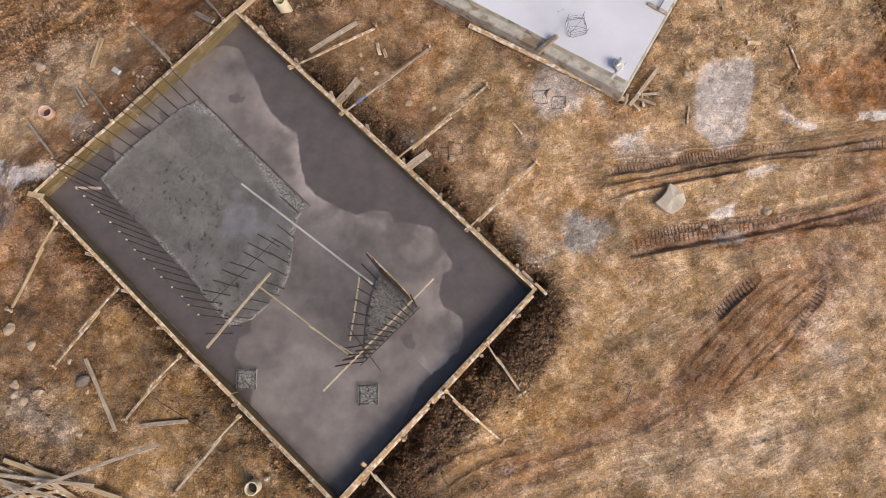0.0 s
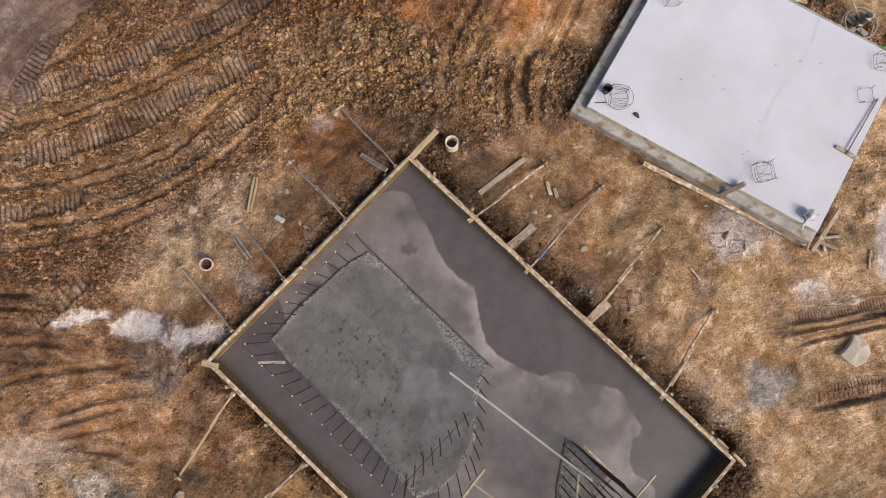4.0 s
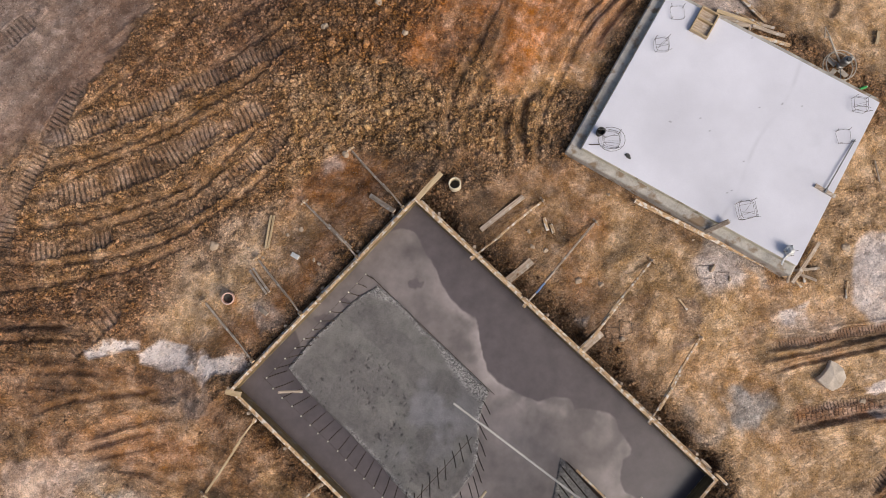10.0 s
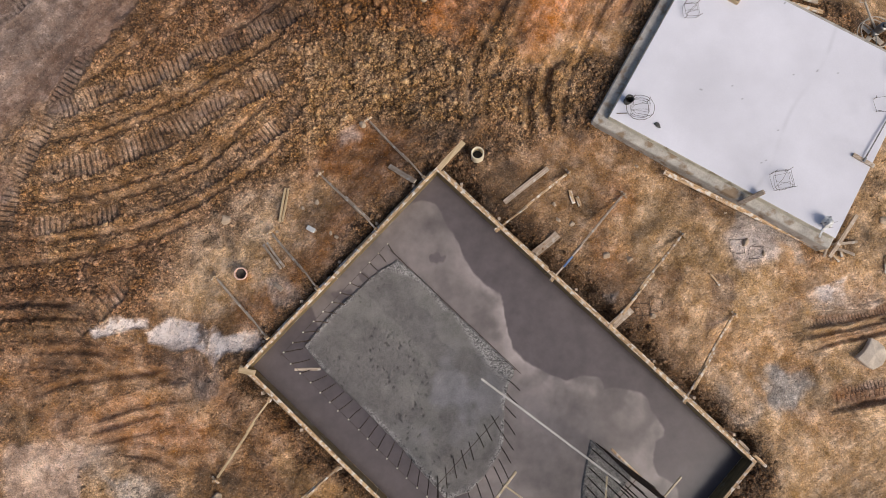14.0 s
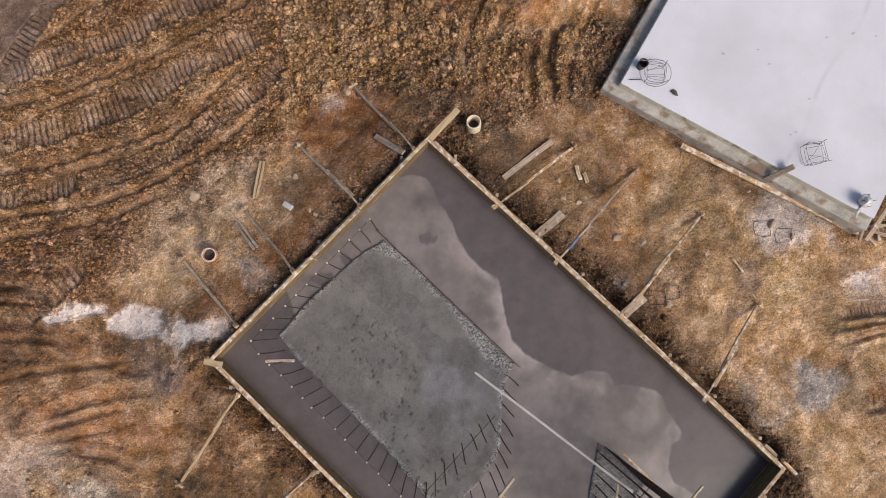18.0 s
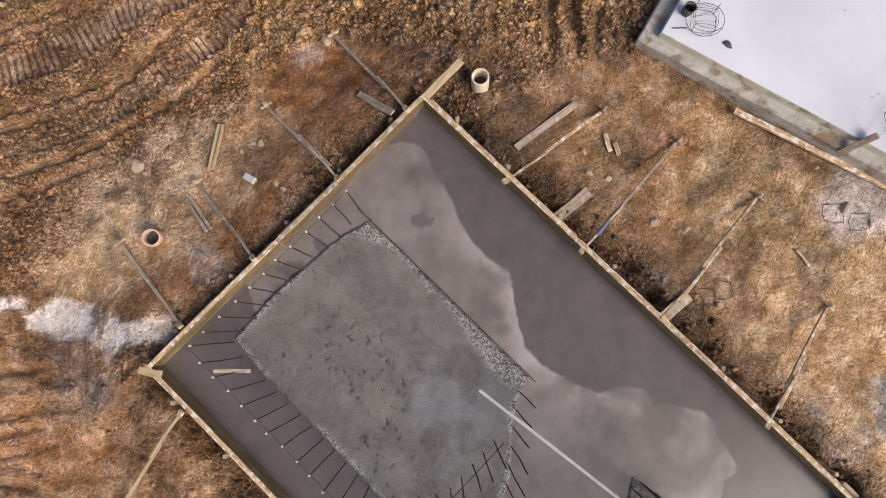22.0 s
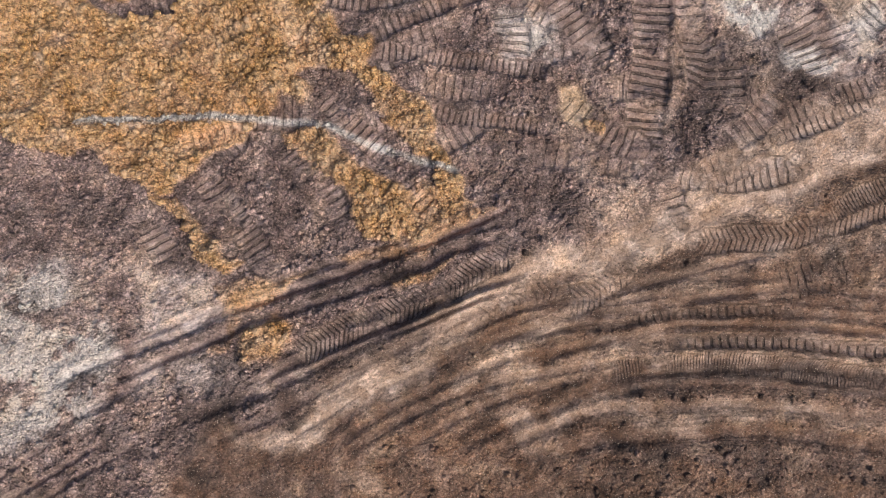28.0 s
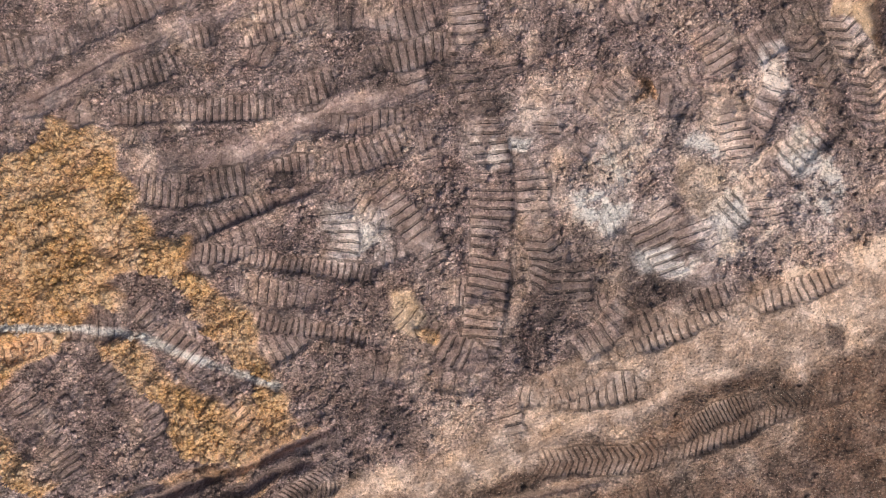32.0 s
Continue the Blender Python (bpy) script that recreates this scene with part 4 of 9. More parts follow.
soil([(-4.12, 26.91), (-3.54, 26.55), (-3.13, 25.74), (-4.05, 25.65)], 'grey', 0.3, 0.5)
soil([(5.09, 30.2), (5.74, 31.5), (6.01, 31.4), (5.54, 29.92), (5.07, 28.2), (4.85, 28.2)], 'sand', 0.12, 0.45)
soil([(3.01, 27.3), (4.08, 27.57), (4.98, 27.75), (5.86, 27.84), (4.97, 26.95), (3.73, 26.5), (3.19, 26.76)], 'sand', 0.2, 0.4)
soil([(1.74, 28.01), (2.65, 28.38), (3.37, 28.2), (2.83, 27.47), (1.93, 27.29)], 'damp', 0.3, 0.5)
soil([(2.82, 29.66), (3.73, 29.47), (4.09, 29.01), (3.82, 28.2), (3.01, 28.38), (2.64, 29.01)], 'damp', 0.3, 0.55)
soil([(5.0, 30.2), (6.7, 29.92), (6.77, 29.01), (6.06, 29.01), (4.99, 29.01)], 'damp', 0.25, 0.5)
soil([(6.68, 29.19), (7.83, 29.27), (8.36, 29.09), (7.11, 28.47), (6.71, 28.56)], 'damp', 0.12, 0.75)
soil([(8.72, 33.75), (9.92, 33.72), (10.16, 33.19), (9.98, 32.75), (10.14, 32.05), (10.69, 31.17), (10.68, 30.83), (10.03, 31.09), (9.63, 31.97), (9.3, 32.68)], 'damp', 0.15, 0.7)
soil([(9.28, 31.71), (9.7, 31.62), (10.11, 30.75), (9.84, 30.32), (9.43, 30.93)], 'chalk', 0.1, 0.75)
soil([(8.84, 33.04), (9.18, 33.07), (9.37, 32.06), (9.12, 32.07), (8.87, 32.51)], 'lime', 0.05, 0.8)
soil([(7.56, 31.3), (8.24, 31.11), (8.49, 30.5), (7.89, 30.33), (7.55, 30.77)], 'clay', 0.1, 0.6)
soil([(7.06, 32.45), (7.23, 32.4), (7.21, 32.14), (7.06, 32.14)], 'ochre', 0.04, 0.9)
soil([(10.01, 33.72), (10.75, 33.7), (10.73, 32.91), (10.34, 33.45), (10.0, 33.47)], 'puddle', 0.05, 1)
soil([(10.21, 33.49), (10.42, 33.36), (10.62, 32.87), (10.24, 32.88)], 'lime', 0.05, 0.5)
soil([(9.64, 28.66), (9.85, 28.72), (9.97, 28.6), (9.88, 28.38), (9.68, 28.47)], 'damp', 0.05, 1)
soil([(10.1, 28.64), (10.35, 28.68), (10.3, 28.51), (10.14, 28.51)], 'damp', 0.05, 0.6)
tyre_rut([(-3.26, 32.91), (-1.86, 33.53), (-0.47, 34.05)], 0.55, 0.03)
tyre_rut([(-3.25, 31.89), (-1.39, 32.96), (-0.19, 33.49), (1.1, 34.01)], 0.4, 0.03)
tyre_rut([(-1.37, 31.23), (0.47, 31.48), (1.92, 32.09), (3.18, 32.34)], 0.45, 0.03)
tyre_rut([(-0.17, 30.94), (1.1, 31.56), (2.28, 32.08), (3.72, 32.51)], 0.3, 0.04)
tyre_rut([(-0.44, 29.95), (0.65, 30.44), (1.47, 30.75), (2.19, 31.02)], 0.18, 0.13)
tyre_rut([(-0.95, 30.36), (-0.17, 30.67), (0.83, 30.93)], 0.16, 0.06)
tyre_rut([(-3.25, 32.17), (-2.32, 32.61), (-1.39, 33.1), (-0.46, 33.41)], 0.12, 0.06)
tyre_rut([(-1.47, 32.0), (-0.18, 32.01), (1.19, 32.05)], 0.1, 0.06)
crawler_track([(-3.26, 33.0), (-2.32, 33.26), (-1.39, 33.65), (-0.65, 33.96)], 0.5, 0.03, 0.14)
crawler_track([(-1.38, 32.6), (-0.55, 32.86), (0.09, 33.17), (1.19, 33.55), (1.92, 33.81)], 0.42, 0.045, 0.13)
crawler_track([(-0.18, 33.26), (0.46, 33.39)], 0.36, 0.05, 0.12)
crawler_track([(0.82, 33.7), (1.56, 33.91)], 0.36, 0.05, 0.12)
crawler_track([(-1.56, 32.14), (-0.18, 32.17), (1.19, 32.24), (1.92, 32.36)], 0.38, 0.05, 0.125)
crawler_track([(1.47, 32.41), (2.28, 32.67), (3.09, 32.97), (3.93, 33.13), (4.52, 33.21)], 0.5, 0.06, 0.14)
crawler_track([(2.1, 31.91), (3.0, 31.94), (3.71, 32.06)], 0.36, 0.03, 0.13)
crawler_track([(-1.18, 30.95), (-0.17, 30.9), (0.74, 31.07), (1.74, 31.19), (2.46, 31.32), (3.18, 31.58), (3.98, 31.88), (4.51, 32.14)], 0.52, 0.07, 0.135)
crawler_track([(-0.17, 30.18), (0.65, 30.53), (1.2, 30.79)], 0.34, 0.04, 0.13)
crawler_track([(2.28, 30.92), (3.08, 30.46), (3.62, 30.28)], 0.45, 0.05, 0.16)
crawler_track([(2.73, 33.43), (3.72, 33.68), (4.08, 33.76)], 0.5, 0.03, 0.15)
crawler_track([(4.26, 33.85), (4.34, 33.13), (4.51, 32.14), (4.55, 31.51)], 0.66, 0.07, 0.16)
crawler_track([(5.55, 33.82), (5.58, 33.01)], 0.62, 0.065, 0.16)
crawler_track([(5.75, 32.39), (5.83, 31.59)], 0.5, 0.05, 0.15)
crawler_track([(6.62, 32.19), (7.15, 32.72)], 0.5, 0.05, 0.13)
crawler_track([(6.46, 33.44), (6.99, 33.79)], 0.45, 0.04, 0.15)
crawler_track([(7.94, 33.41), (8.44, 32.6)], 0.5, 0.03, 0.15)
crawler_track([(8.43, 31.64), (8.84, 31.11)], 0.55, 0.035, 0.13)
crawler_track([(10.09, 33.54), (10.41, 32.74), (10.7, 31.69)], 0.6, 0.06, 0.15, 0.5)
crawler_track([(9.48, 33.2), (9.89, 32.32)], 0.45, 0.05, 0.15, 0.5)
crawler_track([(4.61, 32.08), (4.69, 30.95), (4.68, 29.83), (4.58, 29.01), (4.53, 28.11)], 0.66, 0.09, 0.155)
crawler_track([(2.19, 30.68), (2.27, 30.22), (2.23, 29.66)], 0.55, 0.08, 0.155)
crawler_track([(-0.08, 29.87), (0.8, 29.8), (1.72, 29.64), (2.82, 29.56)], 0.26, 0.06, 0.11)
crawler_track([(0.73, 28.83), (1.37, 28.74), (2.01, 28.65), (2.83, 28.51)], 0.24, 0.06, 0.11)
crawler_track([(3.19, 28.92), (3.82, 28.47), (4.36, 28.2)], 0.5, 0.05, 0.16)
crawler_track([(3.46, 30.4), (3.91, 29.56)], 0.5, 0.05, 0.16)
crawler_track([(0.44, 29.3), (1.36, 29.2), (2.19, 29.11)], 0.4, 0.03, 0.16)
crawler_track([(2.82, 31.06), (3.18, 30.58), (3.55, 30.02)], 0.45, 0.04, 0.16)
crawler_track([(5.45, 30.2), (5.62, 29.65), (5.53, 29.1)], 0.6, 0.07, 0.17, 0.4)
crawler_track([(5.98, 29.74), (6.06, 28.92)], 0.42, 0.06, 0.16)
crawler_track([(7.07, 30.56), (7.41, 30.0), (7.66, 29.46)], 0.85, 0.09, 0.155)
crawler_track([(7.78, 30.28), (8.02, 29.73)], 0.6, 0.05, 0.14)
crawler_track([(8.86, 30.82), (9.01, 30.18)], 0.5, 0.04, 0.13)
crawler_track([(8.36, 32.03), (8.52, 31.19)], 0.55, 0.04, 0.15)
crawler_track([(5.57, 32.06), (5.56, 31.5)], 0.5, 0.04, 0.15)
crawler_track([(6.75, 28.33), (7.55, 28.64), (8.35, 28.96), (9.41, 29.27), (10.01, 29.54)], 0.32, 0.05, 0.125)
crawler_track([(6.85, 28.65), (7.65, 29.0), (8.54, 29.27)], 0.3, 0.05, 0.13)
crawler_track([(5.51, 27.66), (5.95, 27.84), (6.3, 27.97)], 0.5, 0.03, 0.14)
crawler_track([(4.88, 27.48), (5.06, 26.95)], 0.35, 0.05, 0.14)
crawler_track([(5.31, 26.6), (6.72, 26.69), (7.77, 26.96), (8.9, 27.41), (9.93, 27.76)], 0.42, 0.035, 0.1, 0.5)
crawler_track([(7.33, 26.96), (7.86, 27.23), (8.65, 27.58)], 0.3, 0.05, 0.06)
crawler_track([(6.7, 25.83), (7.31, 26.0), (7.83, 26.09)], 0.5, 0.05, 0.13)
crawler_track([(3.19, 25.53), (3.72, 25.8), (4.08, 26.07)], 0.45, 0.03, 0.1, 0.6)
crawler_track([(1.78, 25.3), (2.31, 25.53), (3.02, 25.79)], 0.4, 0.035, 0.11, 0.6)
crawler_track([(3.9, 24.42), (4.94, 24.56), (5.98, 24.58), (7.01, 24.46), (8.2, 24.31)], 0.36, 0.06, 0.05)
crawler_track([(4.95, 24.89), (6.25, 24.92), (7.53, 24.81), (8.8, 24.65)], 0.16, 0.045, 0.14)
crawler_track([(3.9, 25.19), (5.04, 25.38), (6.69, 25.44)], 0.14, 0.03, 0.12)
soil([(-7.29, 31.63), (-5.5, 31.13), (-4.3, 30.35), (-3.6, 30.63), (-3.53, 31.25), (-2.92, 31.44), (-2.45, 31.77), (-2.33, 32.16), (-1.85, 32.1), (-1.52, 31.76), (-1.77, 31.33), (-1.33, 31.0), (-1.04, 30.66), (-0.66, 30.47), (-0.51, 30.28), (-0.15, 30.14), (-0.12, 29.67), (-0.53, 29.39), (-1.14, 29.49), (-1.42, 29.3), (-1.18, 29.07), (-1.31, 28.88), (-2.15, 28.88), (-2.18, 28.56), (-2.41, 28.28), (-2.95, 27.96), (-3.59, 27.55), (-4.35, 27.73), (-7.07, 28.56)], 'ochreyellow', 0.06, 1)
soil([(-0.66, 30.37), (-0.14, 30.23), (-0.07, 29.58), (0.16, 29.3), (0.54, 28.93), (0.91, 28.74), (0.97, 28.28), (1.2, 27.88), (1.61, 27.65), (1.62, 27.29), (1.03, 27.47), (0.74, 27.92), (0.46, 28.38), (0.03, 28.88), (-0.21, 29.3), (-0.54, 29.67)], 'ochreyellow', 0.05, 1)
soil([(-1.67, 28.56), (-0.97, 28.51), (-0.83, 28.28), (-0.27, 28.01), (0.2, 27.65), (0.49, 27.2), (0.45, 26.66), (-0.23, 26.66), (-0.51, 26.92), (-0.72, 27.65), (-1.28, 28.01)], 'ochreyellow', 0.08, 0.95)
soil([(0.47, 27.74), (1.02, 27.56), (1.57, 27.38), (1.93, 27.25), (1.4, 26.93), (0.68, 26.66), (0.4, 26.93)], 'ochreyellow', 0.1, 0.8)
soil([(-3.78, 27.55), (-3.44, 27.37), (-3.28, 26.91), (-2.8, 26.64), (-2.69, 26.19), (-2.27, 26.02), (-2.67, 25.84), (-3.05, 26.1), (-3.31, 26.55), (-3.52, 27.09)], 'ochreyellow', 0.06, 0.95)
soil([(-4.64, 31.36), (-4.1, 31.16), (-4.14, 30.92), (-4.62, 30.83)], 'ochreyellow', 0.04, 0.9)
soil([(-2.45, 24.95), (-1.73, 25.14), (-1.36, 24.88), (-1.79, 24.35), (-2.43, 24.51)], 'ochreyellow', 0.1, 0.8)
soil([(0.68, 26.66), (1.39, 27.07), (2.21, 27.07), (1.76, 26.76), (0.68, 26.39), (-0.58, 25.99), (-0.67, 26.21)], 'ochreyellow', 0.08, 0.45)
soil([(-2.65, 25.3), (-1.84, 25.67), (-0.94, 25.85), (-1.83, 25.4), (-2.91, 24.99)], 'ochreyellow', 0.06, 0.5)
soil([(0.06, 25.86), (0.69, 26.08), (1.32, 26.22), (1.05, 26.04), (0.34, 25.68)], 'ochreyellow', 0.06, 0.7)
soil([(-2.84, 25.48), (-2.21, 25.75), (-1.48, 25.67), (-2.56, 25.3)], 'ochreyellow', 0.06, 0.4)
soil([(3.1, 29.29), (3.46, 29.29), (3.64, 28.97), (3.5, 28.6), (3.19, 28.69)], 'clay', 0.06, 1)
soil([(3.59, 28.92), (3.82, 28.97), (3.82, 28.78), (3.64, 28.74)], 'ochreyellow', 0.03, 0.9)
soil([(-4.04, 29.03), (-3.2, 29.21), (-1.87, 28.84), (-2.5, 28.38), (-3.62, 28.19)], 'peach', 0.2, 0.35)
crawler_track([(-1.55, 30.33), (-1.26, 30.1), (-1.01, 29.81)], 0.6, 0.04, 0.13)
crawler_track([(-3.04, 27.73), (-2.54, 27.1), (-1.91, 26.2)], 0.5, 0.05, 0.13)
crawler_track([(-1.66, 28.38), (-1.08, 27.55), (-0.5, 26.66)], 0.55, 0.06, 0.14)
crawler_track([(0.48, 27.47), (1.03, 26.93)], 0.4, 0.05, 0.14)
crawler_track([(-3.34, 28.19), (-2.5, 28.38), (-2.77, 28.01)], 0.4, 0.03, 0.13)
crawler_track([(-1.04, 29.11), (-0.28, 28.38), (0.19, 28.01)], 0.4, 0.035, 0.14)
crawler_track([(-3.93, 26.91), (-3.52, 26.19)], 0.5, 0.04, 0.14)
tyre_rut([(-4.54, 24.49), (-3.46, 24.94), (-2.65, 25.3), (-1.12, 25.8), (0.32, 26.35), (1.4, 26.75), (2.21, 27.12)], 0.14, 0.1)
tyre_rut([(-4.52, 24.14), (-2.64, 25.0), (-1.28, 25.41), (0.24, 25.95), (1.4, 26.44), (2.3, 26.67)], 0.16, 0.09)
soil([(-1.88, 24.17), (-0.99, 24.62), (-0.01, 25.07), (1.06, 25.52), (2.22, 25.96), (2.84, 26.32), (2.3, 26.05), (1.05, 25.78), (-0.02, 25.42), (-1.09, 24.88)], 'damp', 0.12, 0.85)
tyre_rut([(-2.32, 24.06), (-1.26, 24.57), (-0.19, 25.02), (1.06, 25.52), (2.48, 26.05)], 0.16, 0.14)
crawler_track([(-1.35, 24.7), (-0.19, 25.2), (0.88, 25.65), (1.77, 26.09), (2.3, 26.4)], 0.44, 0.07, 0.085, 0.55)
tyre_rut([(-0.09, 24.89), (1.06, 25.34), (2.31, 25.79)], 0.1, 0.08)
streak([(-5.16, 28.61), (-4.21, 28.64), (-3.27, 28.69), (-2.33, 28.67), (-1.58, 28.63), (-1.07, 28.58), (-0.65, 28.44), (-0.09, 28.21), (0.65, 27.98), (1.29, 27.78)], 0.055, 'chalk', 1.0)
tyre_rut([(1.78, 24.83), (3.2, 25.32), (4.6, 25.5), (6.26, 25.74), (7.56, 25.83)], 0.14, 0.04)
tyre_rut([(2.32, 24.49), (3.72, 24.93), (5.38, 25.17), (7.54, 25.1), (9.23, 24.91)], 0.14, 0.04)
tyre_rut([(1.07, 24.9), (2.31, 25.4), (3.64, 25.67), (5.4, 26.12), (6.71, 26.43)], 0.14, 0.04)
tyre_rut([(3.63, 24.14), (4.94, 24.43), (6.67, 24.5), (8.37, 24.35)], 0.14, 0.04)

# the long crawler prints beside the dirt road
tyre_rut([(-14.3, 8.4), (-12.44, 8.95), (-10.71, 9.73), (-8.96, 10.76), (-7.79, 11.89)], 0.22, 0.07)
tyre_rut([(-13.79, 9.47), (-12.4, 10.73), (-10.97, 12.02), (-9.95, 13.0)], 0.2, 0.05)
tyre_rut([(-13.19, 9.17), (-11.33, 10.27), (-9.59, 11.39), (-8.11, 12.7)], 0.25, 0.06)
tyre_rut([(-14.62, 6.9), (-12.92, 7.13), (-11.2, 7.66), (-9.77, 8.43), (-8.63, 9.51)], 0.22, 0.06)
tyre_rut([(-14.11, 7.8), (-12.71, 8.56), (-10.84, 9.34), (-9.39, 10.13)], 0.16, 0.04)
tyre_rut([(-13.31, 6.61), (-11.76, 7.14), (-10.48, 7.67), (-9.05, 8.74)], 0.25, 0.05)
tyre_rut([(-15.41, 6.02), (-13.28, 6.02), (-11.15, 6.47), (-9.44, 7.37), (-8.01, 8.59)], 0.2, 0.05)
tyre_rut([(-12.89, 11.51), (-11.74, 12.49)], 0.2, 0.04)
tyre_rut([(-15.35, 5.3), (-13.53, 5.51), (-11.69, 5.88), (-9.99, 6.62)], 0.2, 0.04)
crawler_track([(-16.23, 5.73), (-15.1, 5.73), (-14.89, 7.05), (-14.37, 8.4), (-13.8, 9.63), (-13.21, 10.72)], 0.42, 0.05, 0.13)
crawler_track([(-13.95, 9.24), (-12.06, 9.92), (-10.16, 10.75), (-8.69, 11.53), (-7.49, 12.22)], 0.48, 0.06, 0.13)
crawler_track([(-14.24, 7.58), (-12.68, 7.96), (-11.25, 8.54), (-10.25, 9.16), (-8.79, 9.9), (-8.2, 10.22)], 0.6, 0.08, 0.135)
crawler_track([(-14.57, 6.24), (-12.88, 6.5), (-11.45, 6.84), (-10.03, 7.49), (-9.17, 8.13), (-8.31, 8.87), (-7.8, 9.44)], 0.45, 0.06, 0.13)
crawler_track([(-10.54, 9.11), (-9.23, 9.74)], 0.3, 0.05, 0.13)
crawler_track([(-15.57, 11.72), (-15.02, 12.2), (-14.6, 12.61)], 0.5, 0.035, 0.14)

# dry paler earth beside the slab
soil([(4.1, 13.47), (6.52, 12.17), (8.45, 11.21), (11.97, 9.92), (12.77, 16.53), (4.62, 16.47)], 'tan', 0.4, 0.85)
soil([(-2.58, 6.09), (-1.05, 8.0), (0.15, 8.29), (2.19, 7.22), (5.37, 5.4), (7.86, 5.08), (7.62, 2.48), (4.18, 3.39), (1.69, 3.44), (-0.56, 5.19)], 'tan', 0.35, 0.45)
soil([(2.86, 5.88), (4.07, 6.08), (4.47, 5.42), (3.39, 4.85)], 'dust', 0.15, 0.6)
soil([(5.0, 4.53), (6.79, 4.51), (7.04, 3.92), (5.23, 3.66)], 'dust', 0.2, 0.35)
soil([(-0.58, 4.61), (1.04, 4.88), (1.29, 4.01), (-0.03, 3.75)], 'sand', 0.25, 0.35)
soil([(2.72, 13.73), (3.51, 14.54), (4.40, 15.24), (5.37, 14.86), (5.54, 13.29), (4.57, 12.49), (3.11, 13.25)], 'dust', 0.3, 0.85)
tyre_rut([(-15.79, 8.12), (-14.22, 10.19), (-12.73, 12.18), (-11.77, 13.75)], 0.5, 0.02)
tyre_rut([(-15.95, 10.35), (-14.34, 12.18), (-13.54, 13.59)], 0.5, 0.02)
tyre_rut([(-10.24, 16.18), (-8.1, 17.55), (-6.05, 18.72), (-3.9, 19.67)], 0.5, 0.015)
tyre_rut([(-10.32, 17.75), (-8.46, 18.81), (-6.61, 19.87)], 0.5, 0.02)
soil([(-3.22, 17.28), (-2.01, 17.81), (-1.8, 17.6), (-2.4, 16.98), (-3.81, 16.25), (-4.43, 16.25), (-4.64, 16.65)], 'ochre', 0.15, 0.5)
crawler_track([(-4.74, 16.55), (-3.83, 16.87), (-2.92, 17.39), (-2.11, 17.7)], 0.6, 0.08, 0.15)
crawler_track([(-1.19, 17.3), (0.22, 17.83)], 0.6, 0.05, 0.15)
# scraped and rutted ground beyond the pad
soil([(5.48, 1.92), (8.05, 2.38), (11.96, 3.16), (13.92, 3.53), (13.76, 2.5), (11.84, 2.21), (7.99, 1.64), (5.45, 1.47)], 'umber', 0.12, 0.75)
soil([(3.19, 0.59), (3.86, -0.02), (2.71, -1.75), (1.23, -3.03), (-0.08, -4.4), (-1.63, -4.39), (0.97, -1.75)], 'dark', 0.3, 0.75)
soil([(1.23, -3.54), (3.08, -2.92), (4.99, -1.89), (5.78, -2.15), (3.59, -3.42), (1.74, -4.18)], 'umber', 0.3, 0.5)
tyre_rut([(-0.34, -4.15), (2.28, -3.29), (4.95, -2.67), (7.7, -1.77), (11.48, -0.58)], 0.5, 0.03)
tyre_rut([(2.26, -4.16), (4.9, -3.62), (7.6, -2.93), (11.31, -1.91)], 0.5, 0.025)
tyre_rut([(3.09, -2.66), (4.98, -2.15), (7.07, -1.11)], 0.35, 0.03)
tyre_rut([(7.48, -4.31), (9.56, -3.26), (11.24, -2.43)], 0.45, 0.03)
tyre_rut([(8.78, -1.77), (10.27, -0.58), (11.59, 0.24)], 0.4, 0.03)
tyre_rut([(3.73, 0.25), (4.79, -0.57), (6.47, -0.03), (8.64, 1.07)], 0.4, 0.02)
tyre_rut([(4.22, -1.1), (5.78, -0.03), (7.95, 1.22), (10.13, 1.92)], 0.5, 0.02)
tyre_rut([(5.17, 1.5), (8.01, 1.92), (11.91, 2.72)], 0.3, 0.05)
tyre_rut([(6.33, 2.14), (8.78, 2.57), (11.97, 3.23)], 0.2, 0.05)
tyre_rut([(3.55, 3.23), (5.29, 3.67), (8.17, 3.82), (12.13, 4.43)], 0.5, 0.015)
tyre_rut([(9.4, 4.57), (10.89, 4.8), (12.21, 5.11)], 0.3, 0.04)
tyre_rut([(9.08, 5.8), (10.23, 6.91), (11.56, 8.05)], 0.4, 0.02)
tyre_rut([(10.52, 5.5), (11.71, 6.75), (12.51, 7.4)], 0.4, 0.02)
tyre_rut([(-0.08, -3.78), (0.96, -3.16), (2.02, -2.91)], 0.2, 0.05)
tyre_rut([(0.44, -4.03), (1.75, -3.29), (3.08, -3.04)], 0.2, 0.05)

soil([(6.13, 1.22), (7.39, 1.22), (8.33, 0.8), (7.29, -0.03), (6.47, -0.03), (5.4, 0.52)], 'wheat', 0.25, 0.7)
soil([(10.76, 1.21), (11.74, 1.42), (11.31, -1.91), (10.12, -1.91), (9.39, -1.11), (10.06, -0.04)], 'wheat', 0.3, 0.7)
soil([(6.25, -1.24), (7.28, -0.23), (8.32, 0.66), (9.34, 1.1), (10.78, 1.42), (10.72, 0.93), (10.09, 0.24), (9.45, -0.58), (8.84, -1.11), (7.69, -1.9), (6.45, -2.16)], 'scrape', 0.2, 0.85)
soil([(6.39, -1.11), (7.25, -0.57), (8.27, 0.04), (7.48, -1.11), (6.75, -1.77), (6.28, -1.77)], 'dark', 0.15, 0.6)
